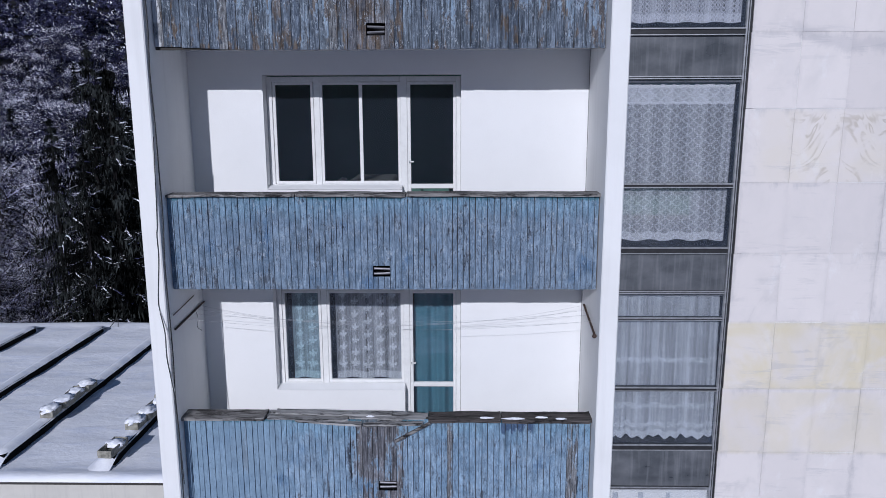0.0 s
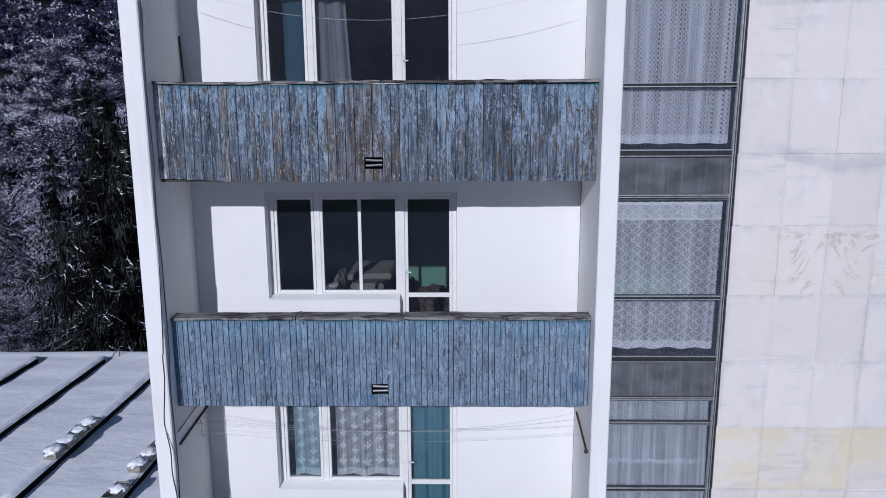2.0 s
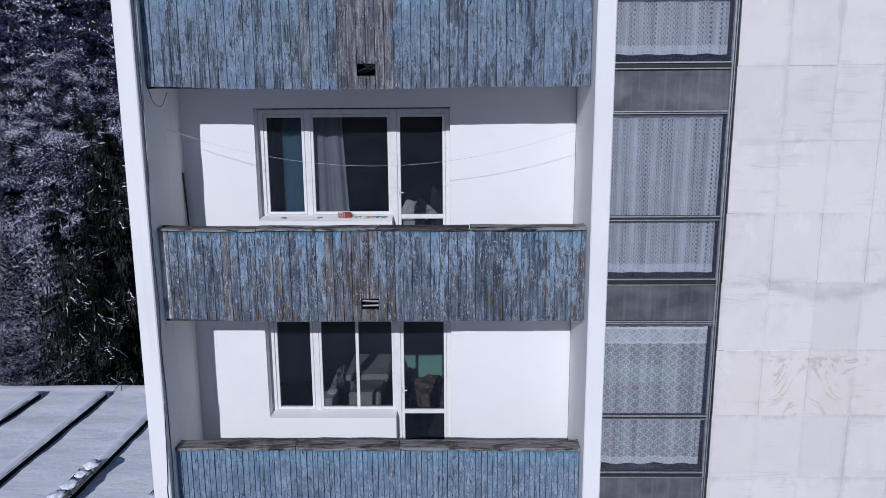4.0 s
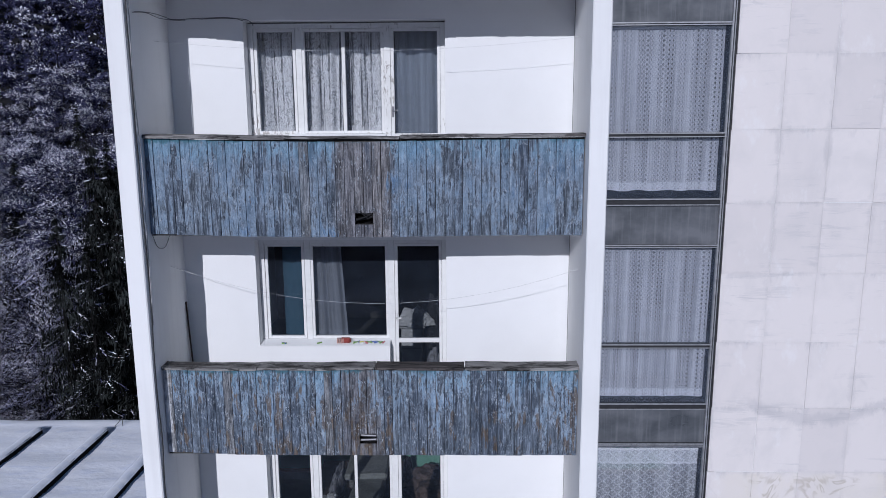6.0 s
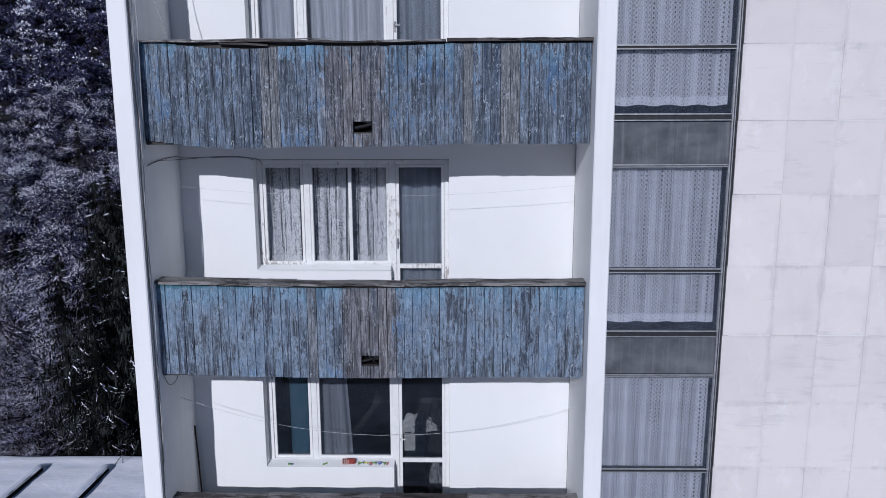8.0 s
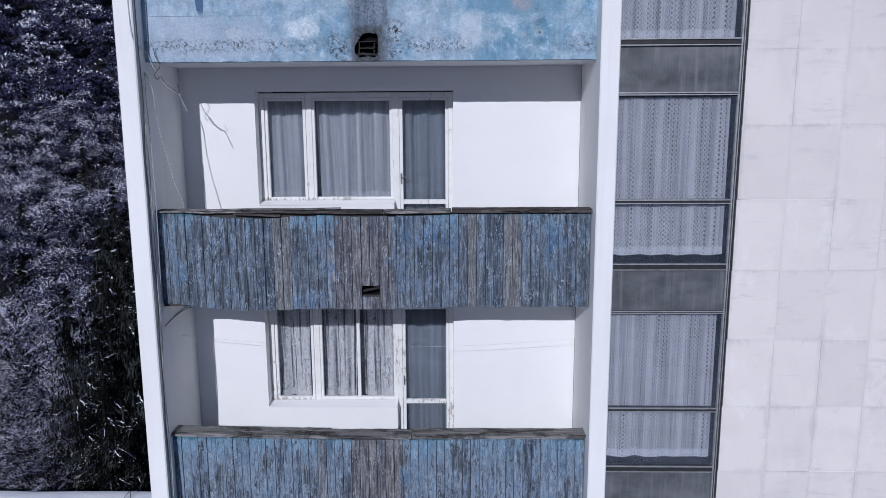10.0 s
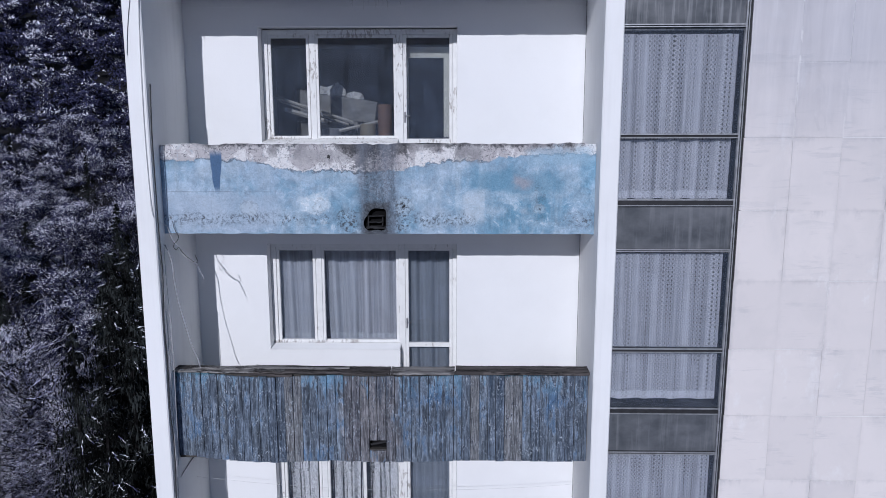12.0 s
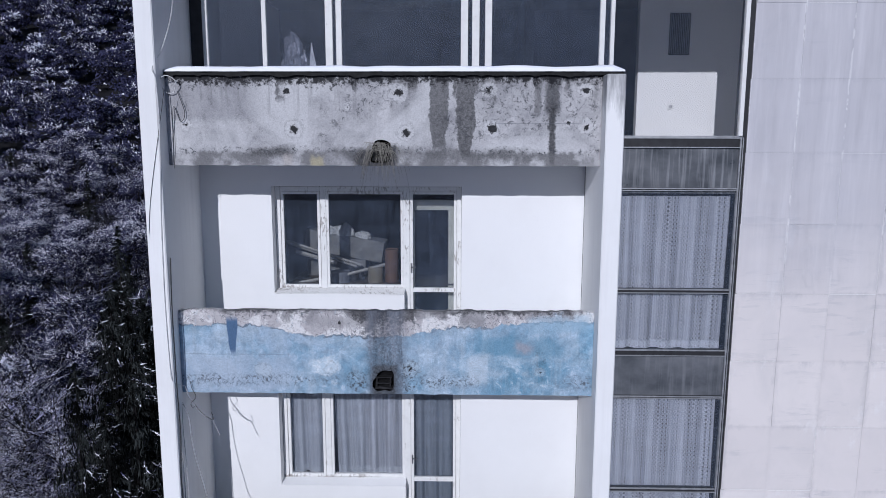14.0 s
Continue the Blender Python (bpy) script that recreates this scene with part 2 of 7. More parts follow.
    c = mixc(nt, calc(nt, "MULTIPLY", ramp(nt, fleck, (0.565, 0.0), (0.60, 1.0 * worn)), pock), c, (0.42, 0.47, 0.53))
    c = mixc(nt, ramp(nt, fleck, (0.385, 0.85 * worn), (0.42, 0.0)), c, (0.035, 0.045, 0.07))
    drip = calc(nt, "ADD", h, calc(nt, "MULTIPLY", calc(nt, "SUBTRACT", streak, 0.5), 0.16))
    drip = calc(nt, "ADD", drip, calc(nt, "MULTIPLY", rough, 0.06))
    c = mixc(nt, calc(nt, "MULTIPLY", ramp(nt, calc(nt, "DIVIDE", drip, 2.8), (0.3855, 0.0), (0.392, 0.8)), ramp(nt, area, (0.4, 0.1), (0.52, 1.0))), c, (0.045, 0.135, 0.175))
    if brown > 0.1:
        lost = calc(nt, "MULTIPLY", band(nt, calc(nt, "ADD", x, calc(nt, "MULTIPLY", rough, 0.2)), -3.4, -3.3, 0.015), ramp(nt, area, (0.4, 0.2), (0.5, 1.0)))
        c = mixc(nt, lost, c, (0.55, 0.57, 0.6))
    put_in(nt, b.inputs["Base Color"], c)
    hgt = calc(nt, "ADD", calc(nt, "MULTIPLY", mask, 0.5), calc(nt, "ADD", calc(nt, "MULTIPLY", fibre, 0.6), calc(nt, "ADD", speck, fleck)))
    bump(nt, b, hgt, 0.6, 0.004)
    return m


BOARDS = {
    0: board_material("worn_blue_boards_a", 0.20, -0.03, (0.12, 0.205, 0.31), (0.3, 0.395, 0.505), (-1.25, -0.55, 0.16), 0.1, 0.55, 0.06, (-4.0, -2.15)),
    1: board_material("worn_blue_boards_b", 0.175, -0.035, (0.09, 0.14, 0.21), (0.245, 0.315, 0.405), None, 0.05, 0.85, 0.0),
    2: board_material("worn_blue_boards_c", 0.06, 0.125, (0.125, 0.185, 0.275), (0.26, 0.345, 0.44), (-1.2, -0.7, 0.04), 0.3, 1.0),
    3: board_material("worn_blue_boards_d", 0.095, 0.01, (0.105, 0.15, 0.215), (0.225, 0.29, 0.37), (-1.15, -0.5, 0.13), 0.12, 0.8, 0.02),
    4: board_material("worn_blue_boards_e", 0.055, 0.0, (0.06, 0.10, 0.165), (0.15, 0.215, 0.31), (-1.3, -0.6, 0.05), 0.15, 1.0, 0.11),
}


def weathered_wood(name, low, high, dirty):
    m, nt, b = material(name, 0.9, spec=0.15)
    f = grain(nt, position(nt, (1.6, 30, 30)), 1.0, 6, 0.68)
    g = grain(nt, position(nt, (2.2, 6, 6)), 1.0, 6, 0.66, 0.6)
    s = grain(nt, position(nt, (1.1, 14, 14)), 1.0, 5, 0.62, 0.5)
    c = mixc(nt, ramp(nt, f, (0.3, 0.0), (0.68, 1.0)), low, high)
    c = mixc(nt, ramp(nt, g, (0.50, 0.0), (0.58, dirty)), c, (0.05, 0.046, 0.045))
    split = band(nt, s, 0.485, 0.515, 0.015)
    c = mixc(nt, calc(nt, "MULTIPLY", split, ramp(nt, g, (0.42, 0.2), (0.55, 1.0))), c, (0.012, 0.012, 0.013))
    put_in(nt, b.inputs["Base Color"], c)
    bump(nt, b, calc(nt, "ADD", f, calc(nt, "MULTIPLY", split, -1.0)), 0.8, 0.01)
    return m


CAP_WOOD = weathered_wood("weathered_cap_timber", (0.12, 0.115, 0.115), (0.34, 0.33, 0.32), 0.8)
CAP_PALE = weathered_wood("bleached_cap_timber", (0.2, 0.2, 0.205), (0.47, 0.465, 0.46), 0.45)
CAP_DARK = weathered_wood("dark_cap_timber", (0.045, 0.04, 0.04), (0.14, 0.125, 0.12), 0.8)


def plain(name, col, rough=0.8, metal=0.0, spec=0.3, vary=0.25, scale=8.0, bumpy=0.15):
    m, nt, b = material(name, rough, metal, spec)
    f = grain(nt, position(nt), scale, 5, 0.6)
    dark = tuple(v * (1 - vary) for v in col)
    light = tuple(min(1, v * (1 + vary * 0.5)) for v in col)
    put_in(nt, b.inputs["Base Color"], mixc(nt, ramp(nt, f, (0.3, 0.0), (0.7, 1.0)), dark, light))
    if bumpy:
        bump(nt, b, grain(nt, position(nt), scale * 9, 3, 0.6), bumpy, 0.004)
    return m


# Near-black panels: the shade inside drain holes and behind the grille, as colour.
DARK_VOID = plain("hollow_shade", (0.01, 0.01, 0.011), 0.95, spec=0.02)
DARK_WOOD = plain("dark_timber", (0.06, 0.055, 0.05))
RUSTY = plain("rusty_metal", (0.09, 0.06, 0.05), 0.7, 0.4)
CABLE_GREY = plain("grey_cable", (0.42, 0.42, 0.44), 0.6)
CABLE_WHITE = plain("white_cable", (0.62, 0.62, 0.62), 0.6)
CABLE_MID = plain("dull_grey_cable", (0.14, 0.14, 0.15), 0.6)
CABLE_DARK = plain("dark_cable", (0.04, 0.04, 0.045), 0.6)
GALVANISED = plain("galvanised_steel", (0.2, 0.2, 0.22), 0.5, 0.7)


def chipped_paint(name, wear):
    m, nt, b = material(name, 0.6, spec=0.35)
    p = position(nt)
    chip = grain(nt, position(nt, (28, 28, 9)), 1.0, 7, 0.72, 0.5)
    where = grain(nt, p, 1.3, 4, 0.55)
    k = calc(nt, "ADD", chip, calc(nt, "MULTIPLY", calc(nt, "SUBTRACT", where, 0.5), 0.55))
    x, y, z = axes(nt)
    sill = calc(nt, "FRACT", calc(nt, "DIVIDE", calc(nt, "SUBTRACT", z, 9.26), 2.8))
    k = calc(nt, "ADD", k, calc(nt, "MULTIPLY", band(nt, sill, 0.36, 0.425, 0.015), 1.2 * wear))
    mask = ramp(nt, k, (0.68 - wear, 0.0), (0.705 - wear, 0.85))
    c = mixc(nt, ramp(nt, grain(nt, p, 9, 5, 0.65), (0.45, 0.0), (0.75, 0.35)), (0.76, 0.76, 0.75), (0.52, 0.51, 0.5))
    c = mixc(nt, mask, c, mixc(nt, grain(nt, p, 40, 4, 0.7), (0.16, 0.14, 0.13), (0.55, 0.52, 0.49)))
    put_in(nt, b.inputs["Base Color"], c)
    bump(nt, b, mask, 0.3, 0.002)
    return m


SASH_WHITE = chipped_paint("white_sash_paint", -0.03)
SASH_BATTERED = chipped_paint("battered_sash_paint", 0.075)
SASH_WORN = chipped_paint("chipped_sash_paint", 0.055)
CREAM_PAINT = plain("cream_door_paint", (0.84, 0.83, 0.74), 0.5, vary=0.12)
ALU = plain("dull_aluminium", (0.42, 0.43, 0.45), 0.45, 0.6, vary=0.3, scale=12, bumpy=0.05)
ALU_DARK = plain("dark_anodised_frame", (0.035, 0.036, 0.04), 0.5, 0.2, vary=0.3, scale=12, bumpy=0.05)


def glass(name, dirt=0.05, tint=(0.80, 0.81, 0.82), shine=1.0, even=0.15):
    m = bpy.data.materials.new(name)
    m.use_nodes = True
    nt = m.node_tree
    nt.nodes.remove(nt.nodes["Principled BSDF"])
    out = nt.nodes["Material Output"]
    clear = nt.nodes.new("ShaderNodeBsdfTransparent")
    clear.inputs[0].default_value = (*tint, 1)
    gloss = nt.nodes.new("ShaderNodeBsdfGlossy")
    gloss.inputs["Roughness"].default_value = 0.03
    gloss.inputs[0].default_value = (1, 1, 1, 1)
    fr = nt.nodes.new("ShaderNodeFresnel")
    fr.inputs[0].default_value = 1.5
    wave = nt.nodes.new("ShaderNodeBump")
    wave.inputs["Strength"].default_value = 0.06
    wave.inputs["Distance"].default_value = 0.02
    nt.links.new(grain(nt, position(nt), 1.6, 2, 0.5), wave.inputs["Height"])
    nt.links.new(wave.outputs[0], gloss.inputs["Normal"])
    a = nt.nodes.new("ShaderNodeMixShader")
    nt.links.new(calc(nt, "MULTIPLY", fr.outputs[0], shine), a.inputs[0])
    nt.links.new(clear.outputs[0], a.inputs[1])
    nt.links.new(gloss.outputs[0], a.inputs[2])
    # dust film whose blue tint stands in for sky reflected in the pane
    dust_and_sky_veil = nt.nodes.new("ShaderNodeBsdfDiffuse")
    dust_and_sky_veil.inputs[0].default_value = (0.36, 0.46, 0.66, 1)
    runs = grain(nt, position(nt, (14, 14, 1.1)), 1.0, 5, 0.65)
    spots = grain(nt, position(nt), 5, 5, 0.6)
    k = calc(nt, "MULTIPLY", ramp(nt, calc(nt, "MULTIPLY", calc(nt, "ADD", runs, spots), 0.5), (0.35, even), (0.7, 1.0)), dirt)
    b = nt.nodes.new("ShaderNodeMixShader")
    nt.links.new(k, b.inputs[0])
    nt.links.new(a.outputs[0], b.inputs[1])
    nt.links.new(dust_and_sky_veil.outputs[0], b.inputs[2])
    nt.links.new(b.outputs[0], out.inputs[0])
    return m


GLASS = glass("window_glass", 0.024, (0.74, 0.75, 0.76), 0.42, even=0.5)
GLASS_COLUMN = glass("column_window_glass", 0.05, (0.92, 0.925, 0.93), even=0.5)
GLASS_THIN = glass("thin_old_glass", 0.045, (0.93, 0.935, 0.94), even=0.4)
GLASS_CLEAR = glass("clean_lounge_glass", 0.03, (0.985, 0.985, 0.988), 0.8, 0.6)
# The lounge panes get a heavier blue film, painting in a sky reflection.
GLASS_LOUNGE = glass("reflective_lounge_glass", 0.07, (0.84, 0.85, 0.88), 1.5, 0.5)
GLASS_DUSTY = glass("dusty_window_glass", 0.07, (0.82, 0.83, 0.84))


def spandrel_material(name, streak):
    m, nt, b = material(name, 0.25, spec=0.5)
    runs = grain(nt, position(nt, (16, 16, 0.8)), 1.0, 5, 0.6)
    cloud = grain(nt, position(nt, (2.0, 2.0, 3.0)), 1.0, 4, 0.6)
    c = mixc(nt, ramp(nt, cloud, (0.35, 0.0), (0.7, 1.0)), (0.065, 0.072, 0.082), (0.145, 0.152, 0.168))
    c = mixc(nt, ramp(nt, runs, (0.5, 0.0), (0.72, streak)), c, (0.34, 0.35, 0.37))
    put_in(nt, b.inputs["Base Color"], c)
    put_in(nt, b.inputs["Roughness"], ramp(nt, cloud, (0.3, 0.25), (0.7, 0.5)))
    return m


SPANDREL = spandrel_material("grey_spandrel_glass", 0.25)
SPANDREL_STREAKED = spandrel_material("streaked_spandrel_glass", 0.75)


def cloth(name, col, cover, pattern="plain", thin=0.2):
    """Curtain cloth. cover: how much of the weave blocks the view; pattern: the figure of the lace."""
    m = bpy.data.materials.new(name)
    m.use_nodes = True
    nt = m.node_tree
    nt.nodes.remove(nt.nodes["Principled BSDF"])
    out = nt.nodes["Material Output"]
    d = nt.nodes.new("ShaderNodeBsdfDiffuse")
    t = nt.nodes.new("ShaderNodeBsdfTranslucent")
    see = nt.nodes.new("ShaderNodeBsdfTransparent")
    tone = grain(nt, cloth_uv(nt), 3.0, 4, 0.6)
    c = mixc(nt, tone, tuple(v * 0.85 for v in col), col)
    nt.links.new(c, d.inputs[0])
    nt.links.new(c, t.inputs[0])
    body = nt.nodes.new("ShaderNodeMixShader")
    body.inputs[0].default_value = thin
    nt.links.new(d.outputs[0], body.inputs[1])
    nt.links.new(t.outputs[0], body.inputs[2])
    weave = nt.nodes.new("ShaderNodeMixShader")
    sep = nt.nodes.new("ShaderNodeSeparateXYZ")
    nt.links.new(cloth_uv(nt), sep.inputs[0])
    u, v = sep.outputs[0], sep.outputs[1]
    if pattern == "plain":
        k = calc(nt, "ADD", cover - 0.05, calc(nt, "MULTIPLY", grain(nt, cloth_uv(nt), 40, 3), 0.1))
    elif pattern == "bands":
        k = calc(nt, "ADD", cover - 0.1, calc(nt, "MULTIPLY", ramp(nt, grain(nt, cloth_uv(nt), 26, 2), (0.56, 0.0), (0.62, 1.0)), 0.12))
        for mid in (0.2, 0.49, 1.16):
            knot = ramp(nt, grain(nt, cloth_uv(nt, (16, 22, 1)), 1.0, 4, 0.7), (0.42, 0.1), (0.58, 1.0))
            k = calc(nt, "ADD", k, calc(nt, "MULTIPLY", calc(nt, "MULTIPLY", band(nt, v, mid - 0.035, mid + 0.035, 0.02), knot), 0.4))
    elif pattern == "lattice":
        # overlapping rows of ovals
        uw = calc(nt, "ADD", u, calc(nt, "MULTIPLY", grain(nt, cloth_uv(nt, (4, 0.4, 1)), 1.0, 3), 0.12))
        k = cover
        for shift in (0.0, 0.5):
            a = calc(nt, "SUBTRACT", calc(nt, "FRACT", calc(nt, "ADD", calc(nt, "DIVIDE", uw, 0.2), shift)), 0.5)
            q = calc(nt, "SUBTRACT", calc(nt, "FRACT", calc(nt, "ADD", calc(nt, "DIVIDE", v, 0.125), shift)), 0.5)
            d = calc(nt, "SQRT", calc(nt, "ADD", calc(nt, "MULTIPLY", a, a), calc(nt, "MULTIPLY", q, q)))
            k = calc(nt, "ADD", k, calc(nt, "MULTIPLY", band(nt, d, 0.37, 0.45, 0.025), 0.22))
            k = calc(nt, "ADD", k, calc(nt, "MULTIPLY", band(nt, d, -1.0, 0.07, 0.03), 0.2))
        k = calc(nt, "ADD", k, calc(nt, "MULTIPLY", band(nt, v, 1.78, 3.0, 0.012), 0.3))
        k = calc(nt, "ADD", k, calc(nt, "MULTIPLY", band(nt, v, 1.765, 1.795, 0.006), 0.4))
    elif pattern in ("motif", "faint"):
        # chains of lozenges between plain lanes
        uw = calc(nt, "ADD", u, calc(nt, "MULTIPLY", grain(nt, cloth_uv(nt, (3, 0.15, 1)), 1.0, 4), 0.22))
        col = calc(nt, "DIVIDE", uw, 0.072)
        a = calc(nt, "ABSOLUTE", calc(nt, "SUBTRACT", calc(nt, "FRACT", col), 0.5))
        q = calc(nt, "ABSOLUTE", calc(nt, "SUBTRACT", calc(nt, "FRACT", calc(nt, "DIVIDE", v, 0.058)), 0.5))
        d = calc(nt, "ADD", a, calc(nt, "MULTIPLY", q, 0.75))
        ring = band(nt, d, 0.31, 0.5, 0.04)
        hole = band(nt, d, -1.0, 0.22, 0.05)
        lane = ramp(nt, calc(nt, "FRACT", calc(nt, "MULTIPLY", calc(nt, "FLOOR", col), 0.381)), (0.20, 0.0), (0.24, 1.0))
        mesh = calc(nt, "MULTIPLY", calc(nt, "SUBTRACT", calc(nt, "MULTIPLY", ring, 0.26), calc(nt, "MULTIPLY", hole, 0.24)), lane)
        k = calc(nt, "ADD", calc(nt, "SUBTRACT", cover + 0.12, calc(nt, "MULTIPLY", lane, 0.15)), calc(nt, "MULTIPLY", mesh, 0.4 if pattern == "faint" else 1.0))
    elif pattern == "folded":
        fern = ramp(nt, grain(nt, cloth_uv(nt, (17, 12, 1)), 1.0, 5, 0.72, 2.4), (0.45, 0.0), (0.5, 1.0))
        k = calc(nt, "ADD", cover - 0.1, calc(nt, "MULTIPLY", fern, 0.6))
    else:
        # climbing stems with curls and three-petalled flowers, a row of larger ones along the hem
        k = cover
        step, rise = 0.24, 0.19
        col = calc(nt, "DIVIDE", u, step)
        odd = calc(nt, "MULTIPLY", calc(nt, "FRACT", calc(nt, "MULTIPLY", calc(nt, "FLOOR", col), 0.5)), rise)
        a = calc(nt, "MULTIPLY", calc(nt, "SUBTRACT", calc(nt, "FRACT", col), 0.5), step)
        q = calc(nt, "MULTIPLY", calc(nt, "SUBTRACT", calc(nt, "FRACT", calc(nt, "DIVIDE", calc(nt, "ADD", v, odd), rise)), 0.5), rise)
        sway = calc(nt, "MULTIPLY", calc(nt, "SINE", calc(nt, "MULTIPLY", calc(nt, "ADD", v, odd), 3.1416 / rise)), 0.022)
        thread = band(nt, calc(nt, "SUBTRACT", a, sway), -0.006, 0.006, 0.004)
        for ca, cq, rr in ((0.062, 0.035, 0.034), (-0.06, -0.05, 0.028)):
            da, dq = calc(nt, "SUBTRACT", a, ca), calc(nt, "SUBTRACT", q, cq)
            r = calc(nt, "SQRT", calc(nt, "ADD", calc(nt, "MULTIPLY", da, da), calc(nt, "MULTIPLY", dq, dq)))
            curl = calc(nt, "MULTIPLY", band(nt, r, rr - 0.005, rr + 0.005, 0.004), ramp(nt, calc(nt, "ADD", calc(nt, "MULTIPLY", dq, 8.0), 0.5), (0.2, 0.0), (0.35, 1.0)))
            thread = calc(nt, "MAXIMUM", thread, curl)
        thread = calc(nt, "MULTIPLY", thread, 0.5)
        da, dq = calc(nt, "SUBTRACT", a, 0.012), calc(nt, "ADD", q, 0.02)
        hq = calc(nt, "SUBTRACT", v, 0.2)
        for fa, fq, size, gate in ((da, dq, 0.078, ramp(nt, calc(nt, "MULTIPLY", v, 0.5), (0.145, 0.0), (0.15, 1.0))), (a, hq, 0.095, 1.0)):
            r = calc(nt, "SQRT", calc(nt, "ADD", calc(nt, "MULTIPLY", fa, fa), calc(nt, "MULTIPLY", fq, fq)))
            turn = calc(nt, "ARCTAN2", fa, fq)
            w = calc(nt, "ABSOLUTE", calc(nt, "COSINE", calc(nt, "MULTIPLY", turn, 2.6)))
            w = calc(nt, "MULTIPLY", w, ramp(nt, calc(nt, "MULTIPLY", calc(nt, "ABSOLUTE", turn), 0.3), (0.5, 1.0), (0.65, 0.35)))
            edge = calc(nt, "SUBTRACT", r, calc(nt, "MULTIPLY", calc(nt, "ADD", 0.28, calc(nt, "MULTIPLY", w, 0.72)), size))
            petal = ramp(nt, calc(nt, "ADD", edge, 0.5), (0.494, 1.0), (0.503, 0.0))
            vein = ramp(nt, grain(nt, cloth_uv(nt), 60, 3, 0.7, 1.0), (0.36, 0.45), (0.5, 1.0))
            thread = calc(nt, "MAXIMUM", thread, calc(nt, "MULTIPLY", calc(nt, "MULTIPLY", petal, vein), gate))
        k = calc(nt, "ADD", k, calc(nt, "MULTIPLY", thread, 0.5))
    soft = 0.7 if pattern in ("motif", "lattice") else 1.0
    # fold light and shade, put in as lanes of thicker and thinner cover
    lanes = ramp(nt, grain(nt, cloth_uv(nt, (11, 0.25, 1)), 1.0, 4, 0.65), (0.38, 0.0), (0.64, 0.44 * soft))
    k = calc(nt, "ADD", calc(nt, "SUBTRACT", k, 0.14 * soft), lanes)
    if pattern == "folded":
        # dark creases of deep folds, put in as open slits
        deep = ramp(nt, grain(nt, cloth_uv(nt, (11, 0.3, 1)), 1.0, 4, 0.6), (0.40, 0.04), (0.47, 1.0))
        k = calc(nt, "MULTIPLY", k, deep)
    hem = ramp(nt, v, (0.10, 0.3), (0.115, 0.0))
    k = calc(nt, "MINIMUM", calc(nt, "ADD", k, hem), 1.0)
    nt.links.new(k, weave.inputs[0])
    nt.links.new(see.outputs[0], weave.inputs[1])
    nt.links.new(body.outputs[0], weave.inputs[2])
    nt.links.new(weave.outputs[0], out.inputs[0])
    return m


LACE_LATTICE = cloth("lattice_lace", (0.80, 0.82, 0.88), 0.44, "lattice")
LACE_MOTIF = cloth("striped_motif_lace", (0.74, 0.76, 0.84), 0.58, "motif")
LACE_FAINT = cloth("faint_motif_lace", (0.62, 0.64, 0.7), 0.68, "faint")
LACE_VINE = cloth("vine_lace", (0.76, 0.8, 0.86), 0.42, "floral")
LACE_VINE_TEAL = cloth("vine_lace_over_teal", (0.56, 0.74, 0.82), 0.5, "floral")
LACE_FLORAL = cloth("floral_lace", (0.84, 0.845, 0.86), 0.5, "folded", 0.1)
SHEER = cloth("grey_sheer_cloth", (0.28, 0.315, 0.365), 0.86, "plain")
SHEER_WHITE = cloth("white_sheer_cloth", (0.54, 0.57, 0.63), 0.82, "plain")
HEADING = cloth("white_heading_tape", (0.86, 0.87, 0.9), 0.98, "plain", 0.1)
TEAL = cloth("teal_curtain_cloth", (0.11, 0.27, 0.34), 0.97, "plain", 0.2)
DENIM = cloth("blue_curtain_cloth", (0.13, 0.25, 0.34), 0.97, "plain", 0.2)


def stain(nt, c, x, h, x0, x1, h0, h1, col, strength=0.9, soft=0.02):
    """A run or patch of another colour between x0..x1 and h0..h1."""
    k = calc(nt, "MULTIPLY", band(nt, x, x0, x1, soft), band(nt, h, h0, h1, 0.05))
    return mixc(nt, calc(nt, "MULTIPLY", k, strength), c, col)


def tie_holes(nt, c, x, h, p, marks, ring, pit=0.3, show=0.75):
    rough_edge = calc(nt, "MULTIPLY", calc(nt, "SUBTRACT", grain(nt, p, 11, 6, 0.78), 0.5), 0.24)
    for mx, mh, size in marks:
        dx, dh = calc(nt, "SUBTRACT", x, mx), calc(nt, "SUBTRACT", h, mh)
        far = calc(nt, "SQRT", calc(nt, "ADD", calc(nt, "MULTIPLY", dx, dx), calc(nt, "MULTIPLY", dh, dh)))
        far = calc(nt, "DIVIDE", calc(nt, "ADD", far, rough_edge), size)
        c = mixc(nt, ramp(nt, far, (0.6, show), (0.95, 0.0)), c, ring)
        c = mixc(nt, band(nt, far, 0.72, 0.8, 0.05), c, mixc(nt, 0.4, c, (0.1, 0.1, 0.11)))
        # the dark inside each hole is painted on; no hole is cut
        c = mixc(nt, ramp(nt, far, (pit - 0.06, 0.97), (pit + 0.06, 0.0)), c, (0.02, 0.02, 0.022))
    return c


